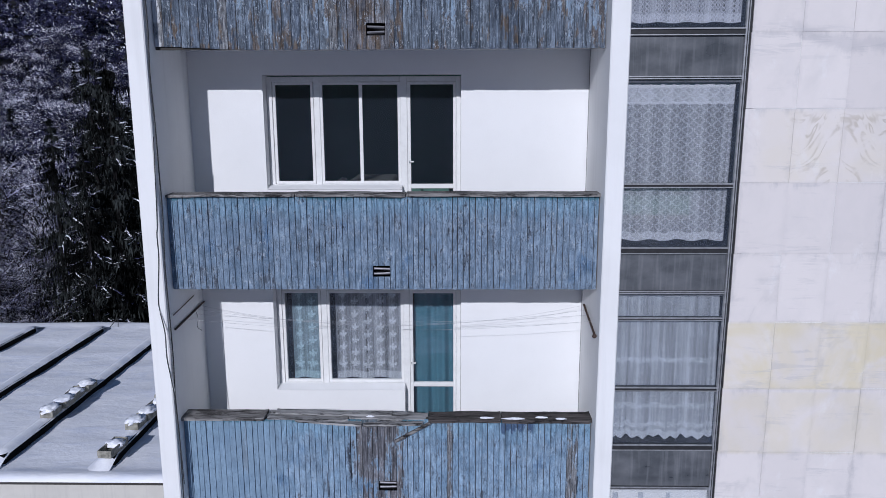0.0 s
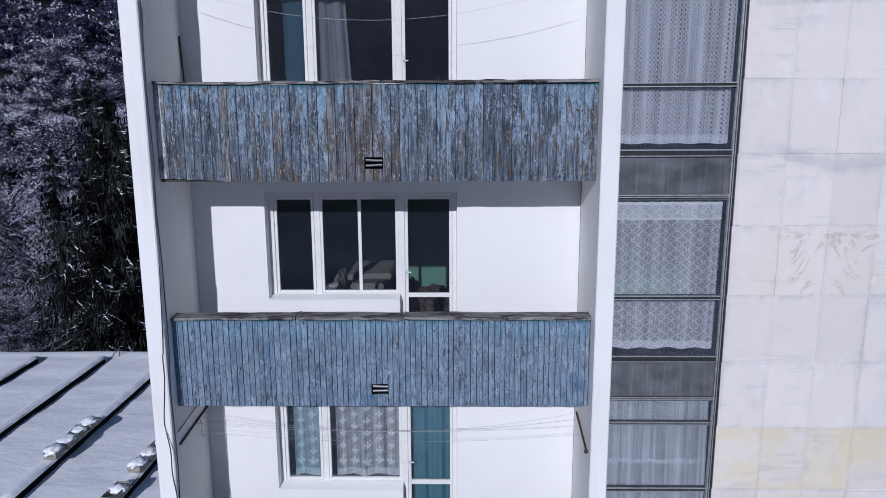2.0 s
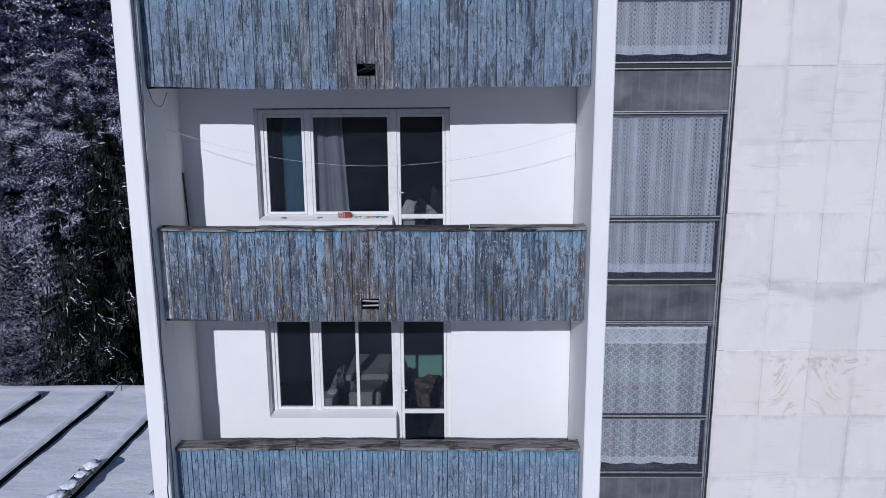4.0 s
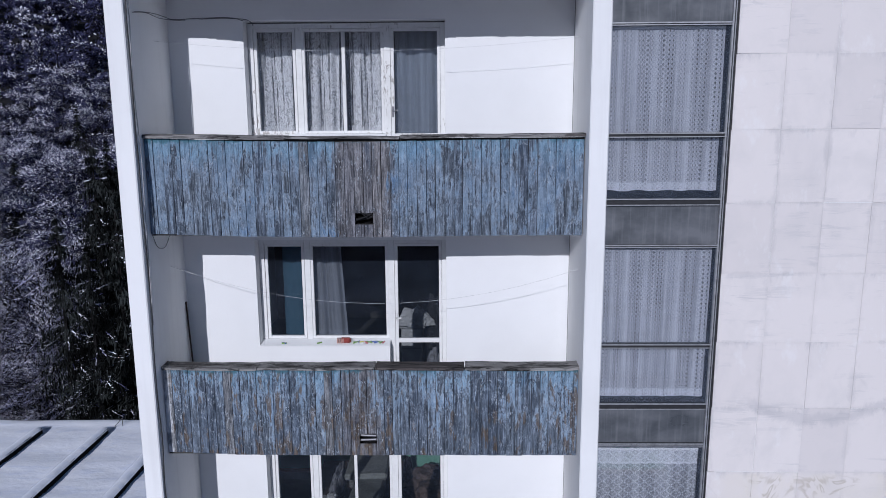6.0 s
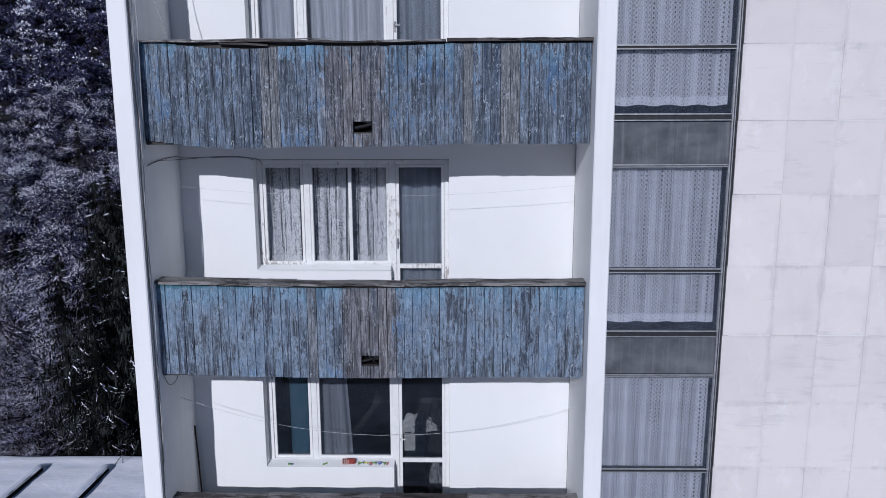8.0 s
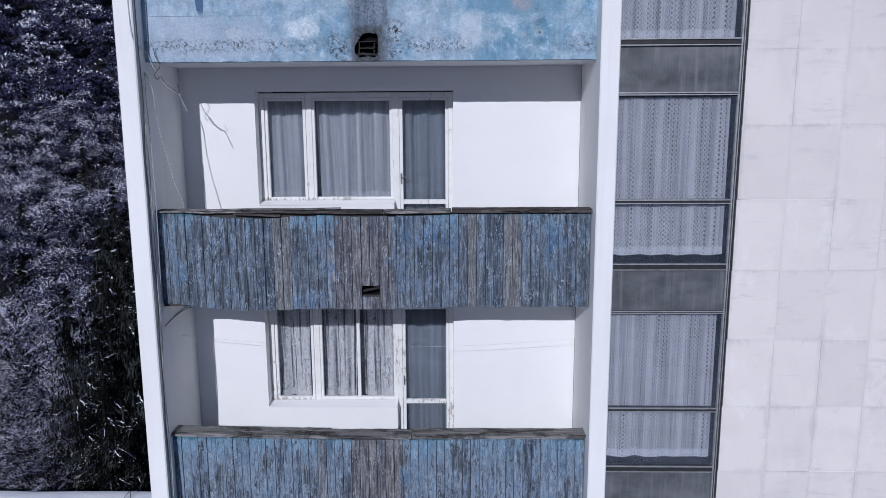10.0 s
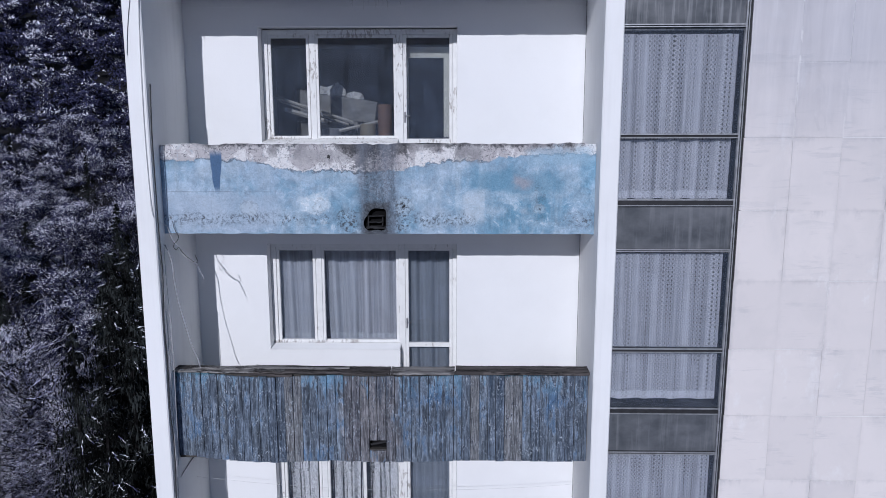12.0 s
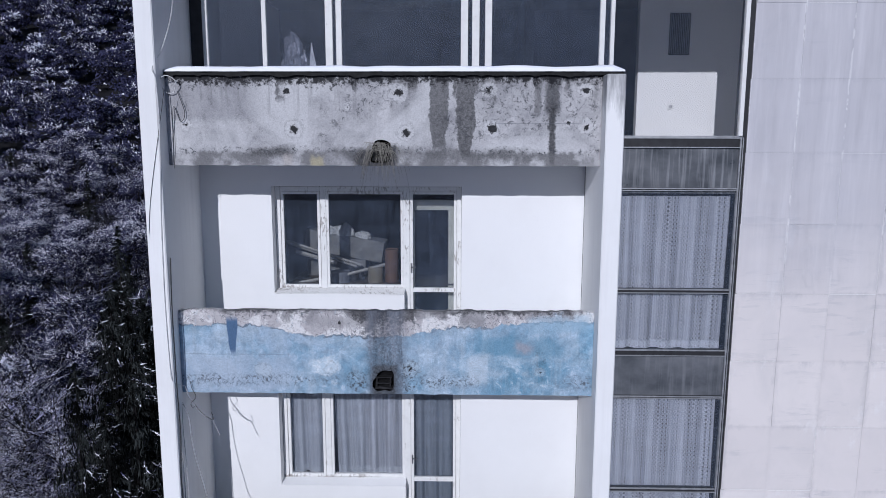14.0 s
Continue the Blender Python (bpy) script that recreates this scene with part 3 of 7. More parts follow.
def concrete(name, painted):
    """Rough shuttered concrete parapet. painted: what is left of a pale blue coat, flaked white along the top."""
    m, nt, b = material(name, 0.92, spec=0.15)
    x, y, z = axes(nt)
    p = position(nt)
    mid = grain(nt, p, 2.2, 7, 0.66, 0.5)
    cloud = grain(nt, p, 0.9, 6, 0.62, 0.8)
    fine = grain(nt, p, 30, 6, 0.75)
    wob = calc(nt, "SUBTRACT", grain(nt, p, 3.6, 7, 0.66), 0.5)
    rag = calc(nt, "SUBTRACT", grain(nt, p, 16, 6, 0.75), 0.5)
    flow = grain(nt, position(nt, (9, 9, 0.7)), 1.0, 5, 0.65)
    h = calc(nt, "SUBTRACT", z, 23.31 if painted else 26.145)
    xw = calc(nt, "ADD", x, calc(nt, "ADD", calc(nt, "MULTIPLY", wob, 0.1), calc(nt, "MULTIPLY", rag, 0.09)))
    hw = calc(nt, "ADD", h, calc(nt, "ADD", calc(nt, "MULTIPLY", wob, 0.22), calc(nt, "MULTIPLY", rag, 0.12)))
    wet = mixc(nt, ramp(nt, fine, (0.35, 0.0), (0.65, 1.0)), (0.06, 0.06, 0.064), (0.155, 0.155, 0.16))
    black = mixc(nt, ramp(nt, fine, (0.35, 0.0), (0.65, 1.0)), (0.022, 0.022, 0.026), (0.1, 0.1, 0.105))
    if painted:
        c = mixc(nt, ramp(nt, cloud, (0.36, 0.0), (0.64, 1.0)), (0.16, 0.30, 0.415), (0.325, 0.42, 0.525))
        c = mixc(nt, ramp(nt, mid, (0.47, 0.0), (0.62, 0.65)), c, (0.45, 0.535, 0.62))
        c = mixc(nt, ramp(nt, mid, (0.33, 0.7), (0.45, 0.0)), c, (0.15, 0.3, 0.42))
        c = mixc(nt, ramp(nt, flow, (0.5, 0.0), (0.72, 0.5)), c, (0.46, 0.55, 0.63))
        dab = grain(nt, p, 8, 7, 0.74, 0.7)
        c = mixc(nt, 1.0, c, ramp(nt, dab, (0.34, 0.8), (0.5, 1.0), (0.64, 1.2)), "MULTIPLY")
        c = mixc(nt, calc(nt, "MULTIPLY", ramp(nt, dab, (0.58, 0.0), (0.62, 0.5)), ramp(nt, h, (0.2, 1.0), (0.6, 0.2))), c, (0.6, 0.66, 0.71))
        c = stain(nt, c, xw, hw, -3.5, -2.0, 0.02, 0.47, (0.4, 0.46, 0.55), 0.5, 0.15)
        blob = calc(nt, "ADD", calc(nt, "POWER", calc(nt, "MULTIPLY", calc(nt, "ADD", xw, 1.56), 4.6), 2.0), calc(nt, "POWER", calc(nt, "MULTIPLY", calc(nt, "SUBTRACT", hw, 0.38), 6.5), 2.0))
        blob = calc(nt, "ADD", blob, calc(nt, "MULTIPLY", wob, 3.0))
        c = mixc(nt, ramp(nt, blob, (0.55, 0.9), (1.1, 0.0)), c, mixc(nt, ramp(nt, rag, (-0.05, 0.0), (0.08, 1.0)), (0.5, 0.6, 0.68), (0.68, 0.73, 0.78)))
        arch = calc(nt, "MULTIPLY", band(nt, blob, 1.1, 1.5, 0.25), ramp(nt, calc(nt, "SUBTRACT", calc(nt, "MULTIPLY", h, 1.6), xw), (2.1, 0.0), (2.5, 0.65)))
        c = mixc(nt, arch, c, (0.17, 0.34, 0.47))
        c = stain(nt, c, xw, hw, 0.35, 1.35, 0.5, 0.72, (0.13, 0.27, 0.38), 0.65, 0.12)
        c = stain(nt, c, xw, hw, 0.78, 1.0, 0.56, 0.68, (0.33, 0.33, 0.37), 0.8, 0.05)
        c = stain(nt, c, xw, hw, 0.2, 0.45, 0.15, 0.5, (0.58, 0.64, 0.7), 0.45, 0.06)
        flaked = mixc(nt, ramp(nt, grain(nt, p, 3.0, 7, 0.7, 0.6), (0.47, 0.0), (0.53, 1.0)), (0.7, 0.69, 0.69), (0.47, 0.45, 0.46))
        flaked = mixc(nt, ramp(nt, rag, (0.06, 0.0), (0.12, 0.5)), flaked, (0.4, 0.49, 0.57))
        line = calc(nt, "ADD", hw, calc(nt, "MULTIPLY", band(nt, x, -2.1, -0.2, 0.35), 0.12))
        line = calc(nt, "SUBTRACT", line, calc(nt, "MULTIPLY", band(nt, x, 0.75, 3.0, 0.25), 0.07))
        c = mixc(nt, ramp(nt, line, (0.86, 0.0), (0.875, 1.0)), c, flaked)
        scale = grain(nt, p, 5.0, 6, 0.7, 1.0)
        c = mixc(nt, calc(nt, "MULTIPLY", band(nt, scale, 0.494, 0.508, 0.003), ramp(nt, line, (0.84, 0.0), (0.88, 0.9))), c, (0.045, 0.045, 0.055))
        # shadow of the flaked coat's thickness, painted as a broken dark line
        rim = calc(nt, "MULTIPLY", band(nt, line, 0.852, 0.87, 0.006), ramp(nt, mid, (0.44, 0.0), (0.54, 0.75)))
        c = mixc(nt, rim, c, (0.09, 0.11, 0.14))
        c = stain(nt, c, xw, hw, 0.95, 1.7, 0.8, 1.02, (0.3, 0.45, 0.57), 0.55, 0.08)
        for x0, x1, h0 in ((-2.83, -2.72, 0.99), (-2.1, -1.98, 0.93), (-1.78, -1.64, 0.9), (-0.5, -0.05, 0.98), (0.1, 0.4, 0.87), (1.35, 1.5, 0.98)):
            c = stain(nt, c, xw, hw, x0, x1, h0, 1.3, (0.27, 0.265, 0.275), 0.8)
        c = stain(nt, c, xw, calc(nt, "ADD", hw, calc(nt, "MULTIPLY", rag, 0.25)), -4, 3, 1.03, 1.4, black, ramp(nt, cloud, (0.46, 0.0), (0.56, 0.9)))
        c = stain(nt, c, xw, calc(nt, "ADD", hw, calc(nt, "MULTIPLY", rag, 0.5)), -1.12, -0.93, 0.8, 1.4, black, 0.85, 0.04)
        c = stain(nt, c, xw, calc(nt, "ADD", hw, calc(nt, "MULTIPLY", rag, 0.3)), -1.75, -1.0, 0.84, 0.985, (0.36, 0.35, 0.36), 0.75, 0.06)
        c = stain(nt, c, xw, calc(nt, "ADD", hw, calc(nt, "MULTIPLY", rag, 0.4)), -1.25, -0.42, 0.93, 1.4, black, 0.85, 0.08)
        xs = calc(nt, "ADD", xw, calc(nt, "MULTIPLY", calc(nt, "SUBTRACT", flow, 0.5), 0.16))
        c = stain(nt, c, xs, hw, -1.05, -0.58, -0.2, 1.4, mixc(nt, ramp(nt, flow, (0.35, 0.0), (0.65, 1.0)), (0.05, 0.055, 0.07), (0.2, 0.22, 0.265)), calc(nt, "ADD", 0.55, calc(nt, "MULTIPLY", ramp(nt, fine, (0.35, 1.0), (0.6, 0.0)), 0.42)), 0.07)
        c = stain(nt, c, xw, hw, -1.0, -0.68, -0.2, 0.36, black, 0.8, 0.05)
        slim = calc(nt, "ADD", 0.028, calc(nt, "MULTIPLY", ramp(nt, h, (0.5, 0.0), (0.85, 1.0)), 0.042))
        xd = calc(nt, "DIVIDE", calc(nt, "ADD", calc(nt, "ADD", x, 2.715), calc(nt, "MULTIPLY", wob, 0.05)), slim)
        c = stain(nt, c, xd, calc(nt, "ADD", h, calc(nt, "MULTIPLY", rag, 0.04)), -1.0, 1.0, 0.52, 0.96, (0.085, 0.145, 0.25), 1.0, 0.12)
        crumbs = calc(nt, "MULTIPLY", band(nt, hw, 0.11, 0.23, 0.05), ramp(nt, cloud, (0.42, 0.1), (0.54, 0.85)))
        crumbs = calc(nt, "MAXIMUM", crumbs, calc(nt, "MULTIPLY", band(nt, xw, 1.02, 1.16, 0.05), calc(nt, "MULTIPLY", band(nt, hw, 0.15, 0.6, 0.06), 0.4)))
        crumbs = calc(nt, "MAXIMUM", crumbs, calc(nt, "MULTIPLY", band(nt, xw, -0.62, -0.42, 0.05), band(nt, hw, 0.0, 0.4, 0.06)))
        crumbs = calc(nt, "MAXIMUM", crumbs, calc(nt, "MULTIPLY", band(nt, xw, -1.3, -1.05, 0.06), band(nt, hw, 0.0, 0.3, 0.06)))
        c = tie_holes(nt, c, x, h, p, ((-2.35, 0.30, 0.12), (-1.5, 0.33, 0.1), (-0.5, 0.33, 0.13), (1.1, 0.3, 0.08)), (0.5, 0.57, 0.63), 0.1, 0.4)
        c = tie_holes(nt, c, x, h, p, ((-1.385, 0.9, 0.075),), (0.4, 0.39, 0.4), 0.45, 0.6)
        seam_x = (-3.3, -2.0)
    else:
        c = mixc(nt, ramp(nt, mid, (0.34, 0.0), (0.66, 1.0)), (0.29, 0.29, 0.305), (0.54, 0.535, 0.545))
        c = mixc(nt, ramp(nt, cloud, (0.46, 0.0), (0.60, 0.8)), c, (0.56, 0.56, 0.57))
        c = stain(nt, c, xw, hw, -3.4, -2.3, 0.55, 1.1, (0.24, 0.24, 0.26), 0.5, 0.2)
        run = calc(nt, "MULTIPLY", ramp(nt, flow, (0.55, 0.0), (0.66, 0.55)), ramp(nt, h, (0.45, 0.0), (1.0, 1.0)))
        c = mixc(nt, run, c, wet)
        pinch = calc(nt, "MULTIPLY", ramp(nt, h, (0.15, 1.0), (0.5, 0.0)), 0.05)
        for x0, x1, h0, s in ((-0.265, -0.05, 0.2, 0.85), (0.035, 0.27, 0.1, 0.88)):
            mid_x, half = (x0 + x1) / 2, (x1 - x0) / 2
            xd = calc(nt, "ADD", calc(nt, "ABSOLUTE", calc(nt, "SUBTRACT", xw, mid_x)), pinch)
            c = stain(nt, c, xd, hw, -1.0, half, h0, 1.4, wet, s, 0.01)
        for x0, x1, h0, s in ((-0.002, 0.035, 0.79, 0.9), (-2.07, -1.96, 0.77, 0.85), (-1.175, -1.115, 0.88, 0.85), (-0.515, -0.41, 0.89, 0.85), (0.96, 1.03, 0.6, 0.6), (0.27, 0.3, 0.86, 0.8), (0.47, 0.51, 0.74, 0.85), (1.3, 1.36, 0.86, 0.6)):
            c = stain(nt, c, xw, hw, x0, x1, h0, 1.4 if s != 0.86 else 0.9, wet, s, 0.012)
        c = stain(nt, c, xw, hw, 1.08, 1.25, 0.62, 1.4, black, 0.75, 0.03)
        c = stain(nt, c, xw, hw, 1.14, 1.215, 0.0, 0.7, black, 0.92, 0.015)
        low = ramp(nt, grain(nt, p, 2.6, 6, 0.66), (0.42, 0.15), (0.54, 0.85))
        c = mixc(nt, calc(nt, "MULTIPLY", band(nt, hw, -0.4, 0.165, 0.03), low), c, (0.15, 0.15, 0.155))
        c = stain(nt, c, xw, hw, -2.4, -1.9, 0.1, 0.22, wet, 0.85, 0.12)
        c = stain(nt, c, xw, hw, -1.4, 1.0, 0.08, 0.19, wet, 0.5, 0.2)
        c = stain(nt, c, xw, hw, -1.14, -0.66, -0.2, 0.2, black, 0.9, 0.05)
        c = stain(nt, c, xw, hw, -1.68, -1.53, -0.05, 0.1, (0.42, 0.38, 0.26), 0.8, 0.03)
        c = stain(nt, c, xw, hw, -2.01, -1.9, 0.0, 0.11, (0.5, 0.47, 0.45), 0.8, 0.03)
        # ragged near-black band along the top edge
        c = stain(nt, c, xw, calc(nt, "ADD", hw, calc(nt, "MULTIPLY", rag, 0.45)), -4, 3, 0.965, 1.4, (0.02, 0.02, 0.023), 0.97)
        crumbs = calc(nt, "MULTIPLY", ramp(nt, cloud, (0.4, 0.8), (0.5, 0.0)), band(nt, hw, 0.25, 1.0, 0.1))
        crumbs = calc(nt, "MAXIMUM", crumbs, band(nt, hw, 0.14, 0.21, 0.03))
        c = tie_holes(nt, c, x, h, p, ((-3.151, 0.468, 0.1), (-1.87, 0.43, 0.14), (-1.949, 0.867, 0.1), (-1.229, 0.686, 0.08), (-0.626, 0.855, 0.16), (-0.542, 0.391, 0.13), (0.426, 0.887, 0.13), (0.464, 0.434, 0.14), (1.55, 0.88, 0.12), (1.577, 0.462, 0.13), (1.351, 0.502, 0.08)), (0.56, 0.56, 0.57))
        seam_x = (0.5, 1.5)
    pitted = ramp(nt, grain(nt, p, 26 if painted else 17, 7, 0.78, 0.8), (0.52 if painted else 0.55, 0.0), (0.57 if painted else 0.59, 0.95))
    c = mixc(nt, calc(nt, "MULTIPLY", pitted, crumbs), c, (0.075, 0.08, 0.09))
    c = mixc(nt, 1.0, c, ramp(nt, fine, (0.3, 0.88), (0.5, 1.0), (0.7, 1.08)), "MULTIPLY")
    grit = grain(nt, p, 60, 4, 0.7)
    c = mixc(nt, 1.0, c, ramp(nt, grit, (0.34, 0.88), (0.5, 1.0), (0.66, 1.08)), "MULTIPLY")
    crack = band(nt, grain(nt, p, 2.6, 6, 0.7, 1.5), 0.498, 0.502, 0.003)
    c = mixc(nt, calc(nt, "MULTIPLY", crack, ramp(nt, grain(nt, p, 1.2, 3), (0.53, 0.0), (0.6, 0.7))), c, (0.08, 0.08, 0.085))
    seam = calc(nt, "MULTIPLY", band(nt, calc(nt, "ADD", h, calc(nt, "MULTIPLY", wob, 0.015)), 0.496, 0.502, 0.003), ramp(nt, mid, (0.4, 0.1), (0.55, 0.8)))
    c = mixc(nt, calc(nt, "MULTIPLY", seam, band(nt, x, seam_x[0], seam_x[1], 0.1)), c, (0.12, 0.13, 0.15))
    put_in(nt, b.inputs["Base Color"], c)
    bump(nt, b, calc(nt, "ADD", mid, calc(nt, "ADD", fine, calc(nt, "MULTIPLY", calc(nt, "MULTIPLY", pitted, crumbs), -1.5))), 0.5, 0.008)
    return m


CONCRETE_BLUE = concrete("flaking_blue_concrete", True)
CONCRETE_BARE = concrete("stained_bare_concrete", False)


def marble():
    m, nt, b = material("marble_cladding", 0.55, spec=0.35)
    x, y, z = axes(nt)
    rid = each(nt)
    local = nt.nodes.new("ShaderNodeSeparateXYZ")
    nt.links.new(nt.nodes.new("ShaderNodeTexCoord").outputs["Object"], local.inputs[0])
    lx, lz = local.outputs[0], local.outputs[2]
    off = nt.nodes.new("ShaderNodeCombineXYZ")
    nt.links.new(calc(nt, "MULTIPLY", rid, 3.0), off.inputs[0])
    nt.links.new(calc(nt, "MULTIPLY", rid, 2.0), off.inputs[2])
    p = position(nt, (1, 1, 1), off.outputs[0])
    tone = mixc(nt, ramp(nt, rid, (0.0, 0.0), (0.5, 0.6), (1.0, 1.0)), (0.7, 0.657, 0.643), (0.77, 0.725, 0.705))
    cloud = grain(nt, p, 1.7, 5, 0.6, 0.4)
    c = mixc(nt, ramp(nt, cloud, (0.46, 0.0), (0.72, 0.3)), tone, (0.56, 0.545, 0.54))
    # a few slabs carry a dark vein
    vein = grain(nt, position(nt, (1.6, 1.6, 0.7), off.outputs[0]), 1.0, 4, 0.6, 0.8)
    line = band(nt, vein, 0.49, 0.51, 0.03)
    pick = ramp(nt, calc(nt, "FRACT", calc(nt, "MULTIPLY", rid, 7.3)), (0.80, 0.0), (0.86, 1.0))
    c = mixc(nt, calc(nt, "MULTIPLY", calc(nt, "MULTIPLY", line, pick), ramp(nt, cloud, (0.48, 0.0), (0.6, 0.45))), c, (0.46, 0.445, 0.45))
    damp = grain(nt, position(nt, (1.1, 1.1, 0.5)), 1.0, 5, 0.6)
    c = mixc(nt, ramp(nt, damp, (0.54, 0.0), (0.72, 0.3)), c, (0.52, 0.51, 0.52))
    # dirt that creeps out of the joints
    smear = grain(nt, position(nt, (5.5, 5.5, 3.2)), 1.0, 6, 0.68, 0.5)
    side = calc(nt, "MINIMUM", lx, calc(nt, "SUBTRACT", 0.6185, lx))
    foot = calc(nt, "MINIMUM", calc(nt, "MULTIPLY", lz, 1.6), calc(nt, "SUBTRACT", 0.931, lz))
    rim = calc(nt, "MINIMUM", side, foot)
    rim = calc(nt, "SUBTRACT", rim, calc(nt, "MULTIPLY", calc(nt, "SUBTRACT", smear, 0.5), 0.25))
    c = mixc(nt, calc(nt, "MULTIPLY", ramp(nt, rim, (0.0, 0.42), (0.05, 0.0)), ramp(nt, damp, (0.42, 0.2), (0.6, 1.0))), c, (0.44, 0.43, 0.44))
    grime = calc(nt, "MULTIPLY", ramp(nt, lz, (0.80, 0.0), (0.93, 1.0)), ramp(nt, grain(nt, position(nt, (4.2, 4.2, 1.6)), 1.0, 6, 0.68), (0.54, 0.0), (0.66, 0.5)))
    c = mixc(nt, grime, c, (0.43, 0.42, 0.44))
    bleach = ramp(nt, grain(nt, position(nt, (2.4, 2.4, 1.5)), 1.0, 5, 0.7), (0.58, 0.0), (0.68, 0.4))
    c = mixc(nt, bleach, c, (0.83, 0.82, 0.82))
    chipped = grain(nt, position(nt, (5, 5, 5)), 1.0, 6, 0.75)
    c = mixc(nt, ramp(nt, chipped, (0.72, 0.0), (0.76, 0.5)), c, (0.42, 0.41, 0.42))
    # two honey-coloured courses, one of them with folded veins matched about a joint
    swirl = grain(nt, position(nt, (1, 1, 1)), 1.3, 4, 0.55, 1.2)
    for z0, z1, x0, s in ((10.45, 11.38, 3.6, 0.6), (13.26, 14.16, 3.9, 0.2), (9.5, 10.4, 3.6, 0.3)):
        zone = calc(nt, "MULTIPLY", band(nt, z, z0, z1, 0.03), band(nt, x, x0, 20.0, 0.2))
        c = mixc(nt, calc(nt, "MULTIPLY", calc(nt, "MULTIPLY", ramp(nt, swirl, (0.38, 0.2), (0.62, 1.0)), zone), s), c, (0.68, 0.6, 0.36))
    fold = nt.nodes.new("ShaderNodeCombineXYZ")
    nt.links.new(calc(nt, "ABSOLUTE", calc(nt, "SUBTRACT", x, 4.94)), fold.inputs[0])
    nt.links.new(calc(nt, "MULTIPLY", z, 0.62), fold.inputs[2])
    wave = grain(nt, fold.outputs[0], 1.5, 3, 0.5, 1.6)
    curl = calc(nt, "MAXIMUM", band(nt, wave, 0.47, 0.49, 0.03), calc(nt, "MULTIPLY", band(nt, wave, 0.565, 0.58, 0.015), 0.8))
    broken = ramp(nt, grain(nt, position(nt), 2.1, 4, 0.62, 0.8), (0.44, 0.0), (0.56, 1.0))
    where = calc(nt, "MULTIPLY", band(nt, z, 13.26, 14.1, 0.06), band(nt, x, 4.3, 5.9, 0.12))
    c = mixc(nt, calc(nt, "MULTIPLY", calc(nt, "MULTIPLY", curl, broken), calc(nt, "MULTIPLY", where, 0.85)), c, mixc(nt, damp, (0.36, 0.29, 0.17), (0.4, 0.37, 0.33)))
    # thin smoky bedding lines and smudges across some slabs
    bed = grain(nt, position(nt, (1.2, 1.2, 11), off.outputs[0]), 1.0, 6, 0.7, 0.6)
    patchy = ramp(nt, grain(nt, position(nt, (1.3, 1.3, 1.9)), 1.0, 4, 0.62), (0.5, 0.0), (0.64, 1.0))
    c = mixc(nt, calc(nt, "MULTIPLY", ramp(nt, bed, (0.52, 0.0), (0.6, 0.42)), patchy), c, (0.5, 0.49, 0.5))
    arc = calc(nt, "SUBTRACT", z, calc(nt, "ADD", 14.98, calc(nt, "MULTIPLY", calc(nt, "POWER", calc(nt, "ABSOLUTE", calc(nt, "SUBTRACT", x, 5.15)), 2.0), 0.25)))
    arc = calc(nt, "ADD", arc, calc(nt, "MULTIPLY", calc(nt, "SUBTRACT", smear, 0.5), 0.3))
    c = mixc(nt, calc(nt, "MULTIPLY", calc(nt, "MULTIPLY", band(nt, arc, -0.1, 0.06, 0.06), band(nt, x, 4.2, 6.1, 0.15)), 0.42), c, (0.45, 0.44, 0.46))
    # the upper courses have weathered grey, with pale runs
    old = grain(nt, position(nt, (0.5, 0.5, 1.1)), 1.0, 3, 0.5)
    up = calc(nt, "MULTIPLY", band(nt, calc(nt, "ADD", z, calc(nt, "MULTIPLY", old, 3.0)), 26.6, 40.0, 1.6), 0.75)
    runs = grain(nt, position(nt, (7, 7, 0.55)), 1.0, 5, 0.62)
    grey = mixc(nt, damp, (0.33, 0.335, 0.38), (0.54, 0.54, 0.585))
    grey = mixc(nt, ramp(nt, runs, (0.5, 0.0), (0.68, 0.5)), grey, (0.62, 0.62, 0.66))
    grey = mixc(nt, ramp(nt, runs, (0.32, 0.45), (0.46, 0.0)), grey, (0.30, 0.305, 0.35))
    grey = mixc(nt, calc(nt, "MULTIPLY", ramp(nt, side, (0.004, 0.7), (0.02, 0.0)), ramp(nt, smear, (0.5, 0.0), (0.56, 1.0))), grey, (0.78, 0.78, 0.8))
    c = mixc(nt, up, c, grey)
    put_in(nt, b.inputs["Base Color"], c)
    bump(nt, b, calc(nt, "ADD", grain(nt, position(nt), 30, 3), calc(nt, "MULTIPLY", chipped, 0.6)), 0.1, 0.005)
    return m


MARBLE = marble()


def snow(name="snow"):
    m, nt, b = material(name, 0.75, spec=0.25)
    p = position(nt)
    f = grain(nt, p, 1.1, 5, 0.6)
    g = grain(nt, position(nt, (0.5, 1.3, 1.3)), 1.2, 4, 0.6, 0.4)
    c = mixc(nt, ramp(nt, f, (0.35, 0.0), (0.7, 1.0)), (0.92, 0.935, 1.0), (0.95, 0.96, 1.0))
    c = mixc(nt, ramp(nt, g, (0.5, 0.0), (0.66, 0.45)), c, (0.76, 0.81, 0.96))
    put_in(nt, b.inputs["Base Color"], c)
    lumps = grain(nt, position(nt, (1.7, 2.3, 2.3)), 1.0, 4, 0.6)
    bump(nt, b, calc(nt, "ADD", f, calc(nt, "ADD", g, calc(nt, "MULTIPLY", lumps, 0.8))), 0.45, 0.06)
    return m


SNOW = snow()
# Near-black floor: shade between the trees is put into its colour.
FOREST_FLOOR = plain("shaded_forest_floor", (0.014, 0.014, 0.018), 0.95, vary=0.8, scale=0.35, bumpy=0)


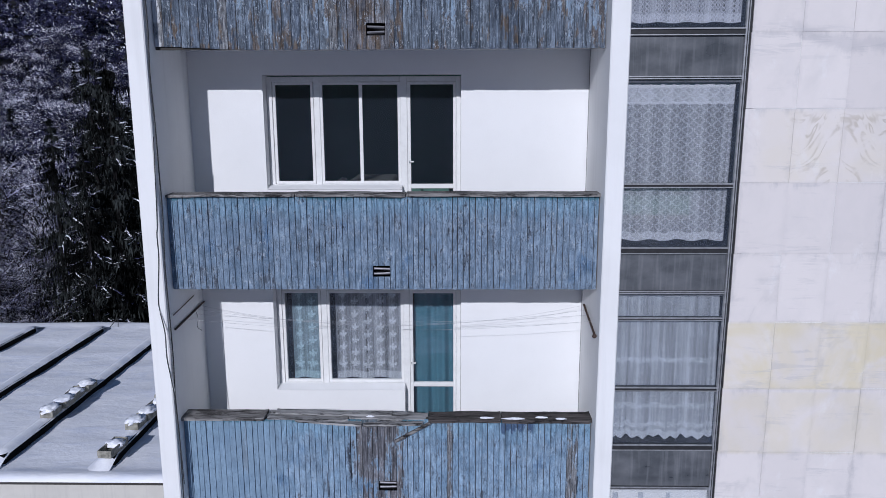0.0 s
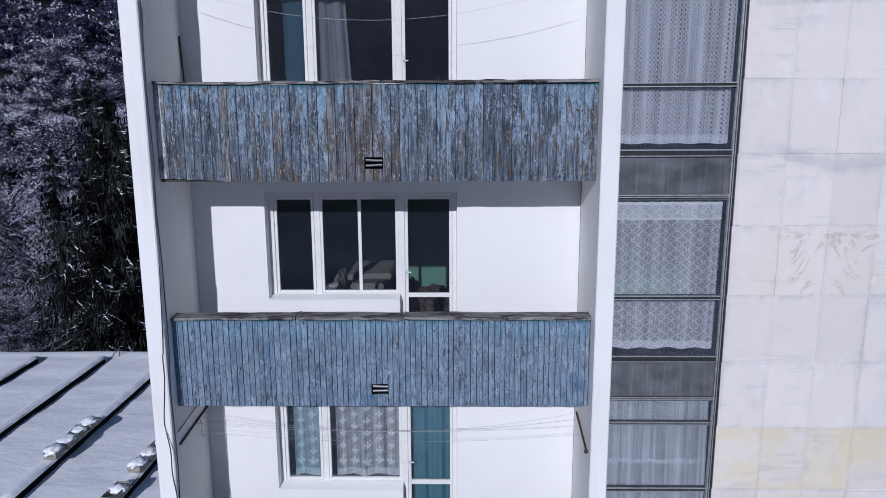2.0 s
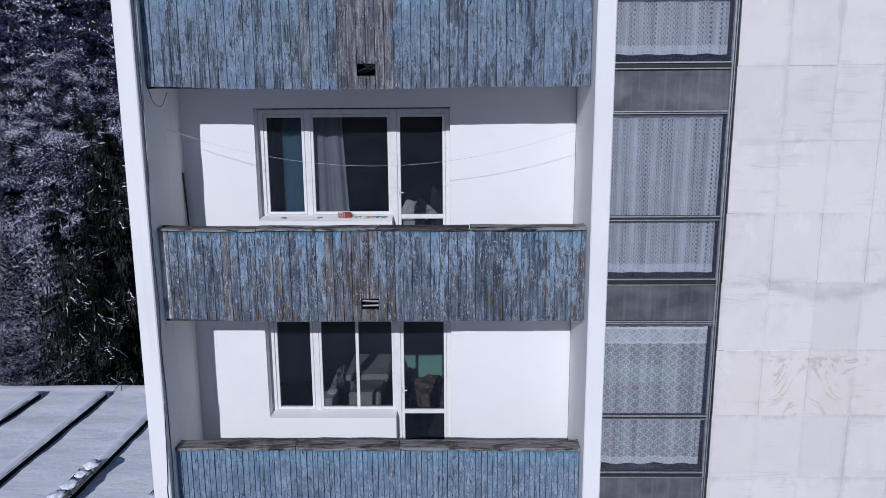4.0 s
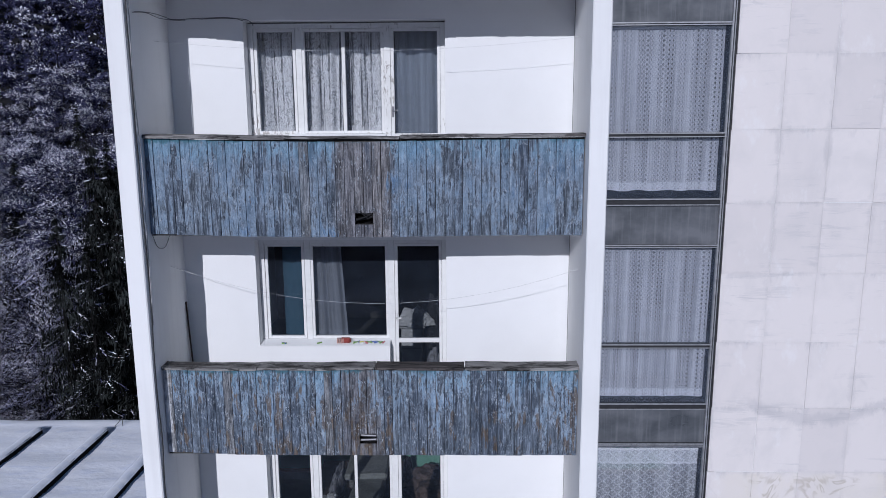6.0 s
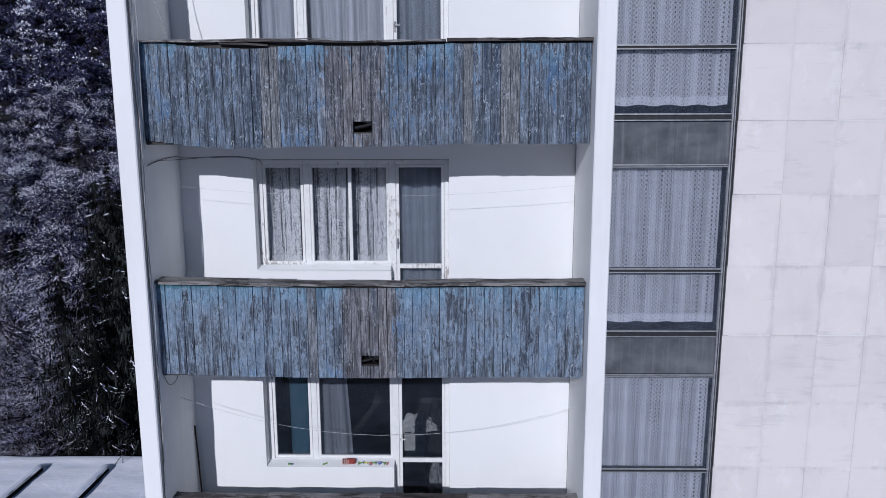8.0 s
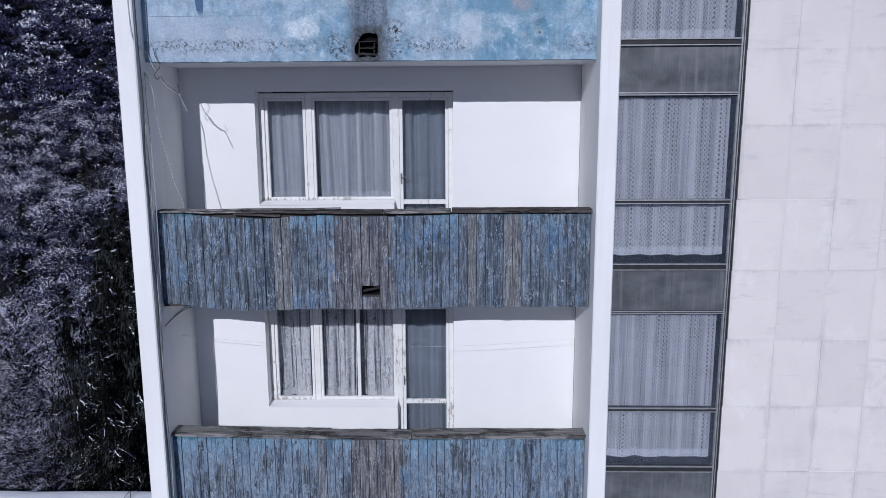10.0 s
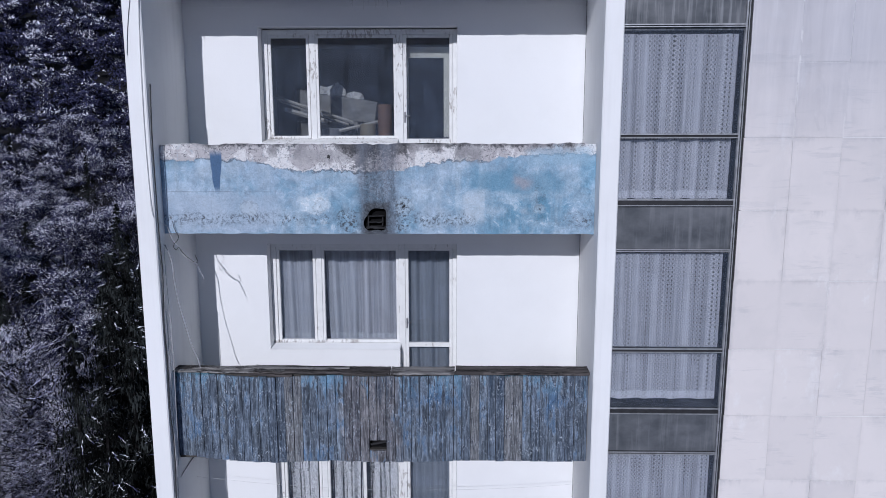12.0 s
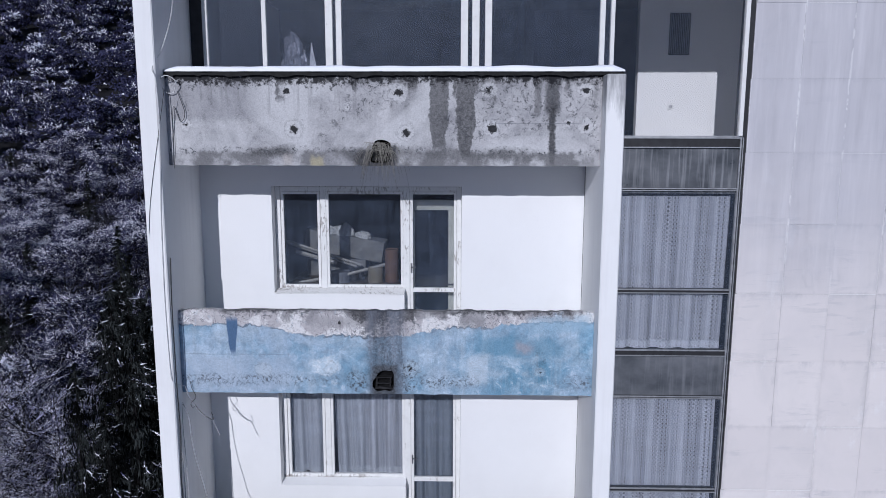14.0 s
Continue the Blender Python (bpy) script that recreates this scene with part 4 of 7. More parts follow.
# Unseen ground to the south, its albedo set to bounce light into the balconies.
def bounce_ground():
    m, nt, b = material("unseen_bounce_ground", 0.9, spec=0.1)
    k = grain(nt, position(nt), 0.3, 7, 0.72)
    put_in(nt, b.inputs["Base Color"], mixc(nt, ramp(nt, k, (0.44, 0.0), (0.58, 1.0)), (0.05, 0.05, 0.06), (0.62, 0.65, 0.8)))
    return m


BOUNCE_GROUND = bounce_ground()


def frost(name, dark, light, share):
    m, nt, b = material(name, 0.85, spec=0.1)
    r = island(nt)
    # darkens whole clumps, so the shaded gaps in a crown are painted in
    clump_shade = grain(nt, position(nt), 0.5, 4, 0.62)
    k = calc(nt, "ADD", calc(nt, "MULTIPLY", r, 0.55), calc(nt, "MULTIPLY", calc(nt, "SUBTRACT", clump_shade, 0.33), 2.8))
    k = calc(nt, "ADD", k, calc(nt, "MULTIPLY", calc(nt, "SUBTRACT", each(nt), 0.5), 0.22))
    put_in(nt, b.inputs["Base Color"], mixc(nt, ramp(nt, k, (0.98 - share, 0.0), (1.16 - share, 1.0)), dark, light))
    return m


def snowy_bark():
    m, nt, b = material("snow_dusted_bark", 0.9, spec=0.1)
    n = nt.nodes.new("ShaderNodeSeparateXYZ")
    nt.links.new(nt.nodes.new("ShaderNodeNewGeometry").outputs["Normal"], n.inputs[0])
    k = calc(nt, "ADD", n.outputs[2], calc(nt, "MULTIPLY", calc(nt, "SUBTRACT", grain(nt, position(nt), 1.6, 5, 0.7), 0.5), 2.4))
    put_in(nt, b.inputs["Base Color"], mixc(nt, ramp(nt, k, (0.5, 0.0), (0.8, 1.0)), (0.014, 0.013, 0.014), (0.4, 0.4, 0.6)))
    return m


BARK = snowy_bark()
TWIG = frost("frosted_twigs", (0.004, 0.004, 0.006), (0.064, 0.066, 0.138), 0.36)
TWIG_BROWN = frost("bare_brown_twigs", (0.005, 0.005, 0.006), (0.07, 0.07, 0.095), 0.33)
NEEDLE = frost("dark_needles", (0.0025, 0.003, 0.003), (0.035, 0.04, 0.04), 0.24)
# White to dark violet: snow together with its shade, both as colour.
SNOW_BIT = frost("snow_and_shade_on_twigs", (0.078, 0.08, 0.165), (0.88, 0.89, 1.0), 0.44)

# ---- plan of the building ----
STOREY = 2.8
XL, XR = -3.375, 1.745          # inner faces of the two fin walls
Y_FRONT, Y_WALL, Y_WIN, Y_BACK = 8.5, 9.49, 9.69, 14.2


def level(k):
    """Underside of the balcony slab of storey k; storey 0 is the lowest one with a balcony in view."""
    return 9.26 + STOREY * k


def structure(name, bm, mat, label):
    return tagged(part(name, bm, mat), label, "building" if "ground" not in name else "ground", kind="structure")


TOP = level(7) + 0.3
structure("wall_fin_west", boxes((-3.592, XL, 8.25, 14.4, 0, TOP), bevel=0.012), PLASTER_FIN, "white painted concrete fin wall along the balconies")
structure("wall_fin_east", boxes((XR, 1.958, 8.25, 9.47, 0, 27.19), bevel=0.012), PLASTER_FIN_RUN, "white painted concrete fin wall beside the balconies")
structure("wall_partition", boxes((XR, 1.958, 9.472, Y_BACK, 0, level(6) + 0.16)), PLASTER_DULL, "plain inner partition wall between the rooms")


def balcony_wall(k):
    z = level(k)
    bm = boxes(
        (XL, -2.424, Y_WALL, 9.74, z, z + STOREY),
        (0.121, XR, Y_WALL, 9.74, z, z + STOREY),
        (-2.424, -0.651, Y_WALL, 9.74, z, z + 1.10),
        (-2.424, 0.121, Y_WALL, 9.74, z + 2.565, z + STOREY),
        (-0.651, 0.121, Y_WALL, 9.74, z, z + 0.2),
    )
    structure(f"wall_{k + 1}", bm, PLASTER, "smooth white rendered back wall of a balcony")


for k in range(6):
    balcony_wall(k)
    z = level(k)
    structure(f"balcony_floor_{k + 1}", boxes((XL, -1.06, 8.588, Y_WALL, z + 0.06, z + 0.2), (-1.06, -0.62, 8.66, Y_WALL, z + 0.06, z + 0.2), (-0.62, XR, 8.588, Y_WALL, z + 0.06, z + 0.2)), PLASTER, "white painted concrete balcony slab")
structure("balcony_floor_7", boxes((XL, -1.06, 8.60, 9.40, level(6) + 0.085, level(6) + 0.22), (-1.06, -0.62, 8.66, 9.40, level(6) + 0.085, level(6) + 0.22), (-0.62, XR, 8.60, 9.40, level(6) + 0.085, level(6) + 0.22)), PLASTER, "white painted concrete balcony slab")
for k in range(8):
    z = level(k)
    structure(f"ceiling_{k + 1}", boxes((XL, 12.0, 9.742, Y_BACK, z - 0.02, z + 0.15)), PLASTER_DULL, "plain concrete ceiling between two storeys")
# The forward eave is unseen, added so its shadow cuts across the lounge wall.
structure("roof", boxes((XL, 12.0, 9.3, 14.4, level(7) + 0.15, TOP), (XL, 3.74, 8.5, 9.3, level(7) - 0.18, TOP)), PLASTER_FIN, "flat concrete roof of the building with an added unseen eave")
structure("wall_south_base", boxes((XL, 3.77, Y_WALL, 9.74, 0, level(0))), PLASTER, "plain white wall under the balconies")
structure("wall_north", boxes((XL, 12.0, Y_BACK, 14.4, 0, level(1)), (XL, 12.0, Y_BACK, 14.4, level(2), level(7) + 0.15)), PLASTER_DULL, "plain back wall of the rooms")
structure("wall_north_green", boxes((XL, 11.8, 13.15, 14.4, level(1) + 0.15, level(2) - 0.02)), PLASTER_GREEN, "green painted back wall of a room")
structure("baseboard", boxes((XL, 11.8, 13.13, 13.15, level(1) + 0.15, level(1) + 0.22)), plain("brown_skirting", (0.3, 0.17, 0.09), 0.6), "brown painted skirting board")
structure("wall_east", boxes((11.8, 12.0, 9.42, Y_BACK, 0, level(7) + 0.15)), PLASTER_FIN, "plain side wall of the building")
LEAN = 0.0065


def leaning(bm, z0=0.0):
    """The joint between glazing and stone runs slightly out of plumb."""
    for v in bm.verts:
        if v.co.x > 3.0:
            v.co.x += LEAN * (v.co.z + z0 - 21.3)
    return bm


structure("wall_column_joint", leaning(boxes((3.705, 3.86, 9.45, 9.72, 0, TOP))), ALU_DARK, "dark joint between glazing and stone cladding")

# ---- windows behind the balconies ----
G1, G2, GD = (-2.304, -1.846), (-1.687, -0.706), (-0.541, 0.018)


def rim(x0, x1, z0, z1, w, y0, y1):
    return [(x0, x0 + w, y0, y1, z0, z1), (x1 - w, x1, y0, y1, z0, z1), (x0 + w, x1 - w, y0, y1, z0, z0 + w), (x0 + w, x1 - w, y0, y1, z1 - w, z1)]


def pane_box(x0, x1, z0, z1, y):
    return boxes((x0, x1, y, y + 0.005, z0, z1))


def balcony_window(k, double, worn, dusty):
    z = level(k)
    paint, clear = (SASH_BATTERED if dusty else SASH_WORN if worn else SASH_WHITE), (GLASS_DUSTY if dusty else GLASS_THIN if k in (0, 3, 4) else GLASS)
    w = base(f"window_{k + 1}", ("chipped" if worn else "white") + " timber window and balcony door in a white wall", "window", (0, 0, z), kind="structure")
    y0, y1 = Y_WIN - 0.025, Y_WIN + 0.06
    top, bot = 2.55, 1.112
    part("window_frame", boxes(
        (-2.422, -2.352, y0, y1, bot, top), (-1.806, -1.727, y0, y1, bot, top), (-0.672, -0.585, y0, y1, 0.2, top),
        (0.058, 0.119, y0, y1, 0.2, top), (-2.352, -1.806, y0, y1, 2.485, top), (-1.727, -0.672, y0, y1, 2.485, top),
        (-0.585, 0.058, y0, y1, 2.485, top), (-2.352, -1.806, y0, y1, bot, 1.150), (-1.727, -0.672, y0, y1, bot, 1.150), bevel=0.005), paint, w)
    sy0, sy1 = Y_WIN - 0.012, Y_WIN + 0.045
    for n, (a, b) in enumerate((G1, G2)):
        s = part("sash", boxes(*rim(a - 0.044, b + 0.034, 1.152, 2.483, 0.038, sy0, sy1), bevel=0.004), paint, w)
        if double and n == 1:
            part("glazing_bar", boxes((-1.216, -1.172, sy0 + 0.004, sy1, 1.19, 2.445), bevel=0.003), paint, w)
            part("pane", pane_box(a - 0.006, -1.216, 1.19, 2.445, Y_WIN + 0.015), clear, w)
            part("pane", pane_box(-1.172, b - 0.004, 1.19, 2.445, Y_WIN + 0.015), clear, w)
        else:
            part("pane", pane_box(a - 0.006, b - 0.004, 1.19, 2.445, Y_WIN + 0.015), clear, w)
    d = part("door_leaf", boxes(
        (-0.583, GD[0], sy0, sy1, 0.22, 2.483), (GD[1], 0.056, sy0, sy1, 0.22, 2.483),
        (GD[0], GD[1], sy0, sy1, 2.445, 2.483), (GD[0], GD[1], sy0, sy1, 1.09, 1.15), (GD[0], GD[1], sy0, sy1, 0.22, 0.40), bevel=0.004), paint, w)
    part("pane", pane_box(GD[0], GD[1], 1.15, 2.445, Y_WIN + 0.015), clear, d)
    part("pane", pane_box(GD[0], GD[1], 0.40, 1.09, Y_WIN + 0.015), clear, d)
    hb = boxes((-0.575, -0.552, sy0 - 0.008, sy0, 1.36, 1.50), bevel=0.003)
    box(hb, -0.57, -0.50, sy0 - 0.035, sy0 - 0.022, 1.44, 1.456)
    box(hb, -0.57, -0.557, sy0 - 0.035, sy0, 1.44, 1.456)
    part("door_handle", hb, GALVANISED if worn else SASH_WHITE, d, "small painted lever handle")
    bm = bmesh.new()
    vs = [bm.verts.new(p) for p in ((-2.422, Y_WALL - 0.012, 1.102), (-0.653, Y_WALL - 0.012, 1.102), (-0.653, y0, 1.102), (-2.422, y0, 1.102),
                                    (-2.422, Y_WALL - 0.012, 1.112), (-0.653, Y_WALL - 0.012, 1.112), (-0.653, y0, 1.145), (-2.422, y0, 1.145))]
    for f in ((0, 1, 5, 4), (1, 2, 6, 5), (2, 3, 7, 6), (3, 0, 4, 7), (4, 5, 6, 7), (3, 2, 1, 0)):
        bm.faces.new([vs[i] for i in f])
    part("window_sill", bm, SASH_BATTERED if dusty else PLASTER, w, "sloping painted sill")


for k, double, worn, dusty in ((0, False, False, False), (1, True, False, False), (2, False, False, False), (3, True, True, False), (4, False, True, False), (5, False, True, True)):
    balcony_window(k, double, worn, dusty)

# ---- glazed column beside the fin ----
GX0, GX1, GY = 1.962, 3.678, 9.43


def bar(z0, z1, x0=GX0, x1=GX1):
    """A dark transom with two dull metal beads."""
    return boxes((x0, x1, GY - 0.012, GY + 0.06, z0, z1)), boxes((x0, x1, GY - 0.03, GY - 0.0125, z1 - 0.016, z1), (x0, x1, GY - 0.03, GY - 0.0125, z0, z0 + 0.012))



def column_window(k, panel, low_bar=False):
    z = level(k) + {0: 0.03, 1: 0.01, 2: -0.02, 3: -0.025, 5: 0.045}.get(k, 0.0)
    w = base(f"window_{k + 11}", "dark metal framed glazing with a grey glass spandrel panel", "window", (0, 0, z), kind="structure")
    lines = [(0.24, 0.33), (1.11, 1.17), (2.48, 2.52)] + ([(2.11, 2.155)] if low_bar else [])
    for a, b in lines:
        dark, bead = bar(a, b)
        t = part("transom", leaning(dark, z), ALU_DARK, w)
        part("bead", leaning(bead, z), ALU, t, "dull metal glazing bead")
    part("spandrel_panel", leaning(boxes((GX0, GX1, GY + 0.012, GY + 0.03, -0.33, 0.24)), z), panel, w, "grey dirt-streaked glass panel")
    part("slab_edge", boxes((GX0, 3.73, GY + 0.061, 9.742, -0.2, 0.27)), PLASTER_DULL, w)
    clear = GLASS_COLUMN
    spans = [(0.33, 1.11), (1.17, 2.11), (2.155, 2.48)] if low_bar else [(0.33, 1.11), (1.17, 2.48)]
    for a, b in spans:
        part("pane", leaning(boxes((GX0, GX1, GY + 0.008, GY + 0.013, a, b)), z), clear, w)


for k in range(-1, 6):
    column_window(k, SPANDREL, k == 0)
w = base("window_17", "grey glass spandrel panel streaked with dirt", "window", (0, 0, level(6)), kind="structure")
dark, bead = bar(0.285, 0.42)
t = part("transom", leaning(dark, level(6)), ALU_DARK, w)
part("bead", leaning(bead, level(6)), ALU, t, "dull metal glazing bead")
part("spandrel_panel", leaning(boxes((GX0, GX1, GY + 0.012, GY + 0.03, -0.31, 0.285)), level(6)), SPANDREL_STREAKED, w, "grey glass panel with pale vertical streaks")
part("slab_edge", boxes((GX0, 3.73, GY + 0.061, 9.742, -0.2, 0.3)), PLASTER_DULL, w)
post = base("window_19", "dark metal post with dull beads along the glazed column", "window", (0, 0, 0), kind="structure")
part("post", leaning(boxes((GX1 + 0.0205, 3.762, GY - 0.012, GY + 0.0195, level(-1) - 0.33, TOP))), ALU_DARK, post)
part("bead", leaning(boxes((GX1, GX1 + 0.02, GY - 0.031, GY + 0.02, level(-1) - 0.33, level(6) + 0.42))), ALU, post, "dull metal glazing bead")
part("bead", leaning(boxes((GX1 + 0.034, GX1 + 0.046, GY - 0.028, GY - 0.0125, level(-1) - 0.33, level(6) + 0.42))), ALU, post, "dull metal glazing bead")
structure("wall_column_base", boxes((1.962, 3.73, 9.49, 9.74, 0, level(-1) - 0.32)), PLASTER, "plain white wall under the glazed column")

# ---- glazed lounge on the top storey ----
z = level(6)
w = base("window_18", "wide white metal framed glazing of a top-floor lounge", "window", (0, 0, z), kind="structure")
posts = ((-3.21, -3.145), (-2.446, -2.39), (-1.633, -1.54), (-1.496, -1.424), (0.098, 0.19), (0.242, 0.335), (0.407, 0.493), (1.859, 1.922), (1.994, 2.044), (3.683, 3.735))
for a, b in posts:
    part("post", boxes((a, b, GY - 0.03, GY + 0.05, 0.425, 2.75), bevel=0.004), SASH_WHITE, w)
part("sill_rail", boxes((-3.37, 1.858, GY - 0.03, GY + 0.05, 0.30, 0.424)), SASH_WHITE, w)
part("sill_rail", boxes((1.996, 3.735, GY - 0.03, GY - 0.0135, 0.424, 0.44)), ALU, w)
part("head_rail", boxes((-3.37, 3.735, GY - 0.02, GY + 0.05, 2.751, 2.95)), SASH_WHITE, w)
part("low_wall", boxes((-3.37, 1.74, GY + 0.051, GY + 0.24, 0.0, 1.25)), PLASTER, w)
part("jamb_board", boxes((-3.37, -3.212, GY - 0.01, GY + 0.06, 0.425, 2.75)), ALU_DARK, w)
for a, b in ((-3.145, -2.446), (-2.39, -1.633), (-1.54, -1.496), (-1.424, 0.098), (0.19, 0.242), (0.335, 0.407), (0.493, 1.859), (1.922, 1.994), (2.044, 3.683)):
    part("pane", boxes((a, b, GY + 0.008, GY + 0.013, 0.425, 2.75)), GLASS_CLEAR if a > 2 else GLASS_LOUNGE, w)
structure("wall_lounge", boxes((2.811, 6.5, 11.3, 11.45, level(6) + 0.172, level(7) - 0.022)), PLASTER, "white painted inner wall of the lounge")
# Unseen pale floor, ceiling and end wall, added to brighten the lounge by bounce.
structure("floor_lounge", boxes((XL + 0.2, 6.5, 9.70, 12.19, level(6) + 0.155, level(6) + 0.17)), plain("pale_bounce_floor", (0.55, 0.53, 0.5), 0.6, vary=0.2), "unseen pale floor added to bounce sun onto the lounge wall")
structure("ceiling_lounge", boxes((2.06, 4.6, 9.745, 11.298, level(7) - 0.05, level(7) - 0.024)), PLASTER, "unseen white ceiling panel added to bounce light in the lounge")
structure("wall_lounge_end", boxes((4.6, 4.72, 9.745, 11.298, level(6) + 0.172, level(7) - 0.024)), PLASTER, "unseen white end wall added to bounce light in the lounge")
structure("wall_lounge_side", boxes((1.2, 1.35, 12.6, Y_BACK, level(6) + 0.15, level(7))), PLASTER_DULL, "plain inner wall of the lounge")
v = base("vent_grille", "dark louvred vent grille on the white lounge wall", "vent", (3.414, 11.3, 27.705))
part("backing", boxes((-0.155, 0.155, -0.02, -0.001, 0, 0.616)), DARK_VOID, v)
for i in range(11):
    part("slat", boxes((-0.147 + i * 0.0272, -0.134 + i * 0.0272, -0.035, -0.021, 0.012, 0.604)), GALVANISED, v)
s = base("wall_socket", "small white socket on the lounge wall", "socket", (3.33, 11.3, 26.89))
part("plate", boxes((-0.045, 0.045, -0.012, -0.001, 0, 0.085), bevel=0.003), SASH_WHITE, s)
part("cover", boxes((-0.025, 0.025, -0.02, -0.0125, 0.02, 0.065)), CABLE_GREY, s)

# ---- stone cladding ----
clad = structure("wall_cladding", boxes((3.80, 11.8, 9.3925, 9.74, 0, TOP)), PLASTER, "wall clad with large pale marble slabs")
TILE_W, TILE_H, TILE_X, TILE_Z = 0.6185, 0.931, 3.752, 14.18


def slab_mesh(w, h, depth):
    bm = boxes((0.0008, w - 0.0008, 0.0, depth, 0.001, h - 0.001), bevel=0.0014)
    me = bpy.data.meshes.new("slab")
    bm.to_mesh(me)
    bm.free()
    me.materials.append(MARBLE)
    return me


slab = slab_mesh(TILE_W, TILE_H, 0.022)
tile_rng = random.Random(11)
for r in range(-6, 17):
    for c in range(10):
        o = new("slab", slab)
        o.parent = clad
        o.location = (TILE_X + c * TILE_W + LEAN * (TILE_Z + (r + 0.5) * TILE_H - 21.3) + tile_rng.uniform(-0.002, 0.002), 9.388 + tile_rng.uniform(-0.004, 0.0015), TILE_Z + r * TILE_H + tile_rng.uniform(-0.003, 0.003))
        o.rotation_euler = (tile_rng.uniform(-0.002, 0.001), 0, tile_rng.uniform(-0.0015, 0.0015))

# ---- ground ----
def hill(x, y):
    h = 0.0
    if y > 38:
        h += 0.12 * (min(y, 100) - 38)
    if y > 100:
        h += 0.42 * (y - 100)
    # unseen rise to the south, added for the window panes to reflect
    if y < -60:
        h += 0.22 * (-60 - y)
    if abs(x) > 70:
        h += 0.1 * (abs(x) - 70)
    return h + (noise.noise(Vector((x * 0.02, y * 0.02, 3))) * 2.2 if (y > 45 or y < -60 or abs(x) > 70) else 0)


def ground():
    xs = [-900, -600, -420, -330, -270] + list(range(-240, 241, 12)) + [270, 330, 420, 600, 900]
    ys = [-900, -600, -400, -250, -160, -110] + list(range(-80, 461, 10)) + [520, 600, 700]
    verts = [(x, y, hill(x, y)) for y in ys for x in xs]
    n = len(xs)
    faces = [(j * n + i, j * n + i + 1, (j + 1) * n + i + 1, (j + 1) * n + i) for j in range(len(ys) - 1) for i in range(n - 1)]
    me = mesh_from("ground", verts, faces)
    me.materials.append(SNOW)
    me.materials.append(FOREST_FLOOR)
    me.materials.append(BOUNCE_GROUND)
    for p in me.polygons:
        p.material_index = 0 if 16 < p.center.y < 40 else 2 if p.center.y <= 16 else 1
    o = new("ground", me)
    tagged(o, "snow-covered ground rising into a wooded hillside", "ground", kind="structure")


ground()

# ---- balcony parapets ----
SPOUT = plain("dull_dark_zinc", (0.022, 0.022, 0.024), 0.7, 0.2)
HOLE = (-0.955, -0.7, 0.152, 0.288)


def board_mesh(h, mat):
    bm = boxes((0.0, 1.0, 0.0, 0.022, 0.0, h))
    me = bpy.data.meshes.new("board")
    long = [e for e in bm.edges if abs(e.verts[0].co.z - e.verts[1].co.z) > 0.5 * h and min(v.co.y for v in e.verts) < 0.001]
    bmesh.ops.bevel(bm, geom=long, offset=0.022, segments=1, affect="EDGES")
    for v in bm.verts:
        if v.co.y > 1e-4 and v.co.y < 0.0219:
            v.co.y = 0.004
    bm.to_mesh(me)
    bm.free()
    me.materials.append(mat)
    return me


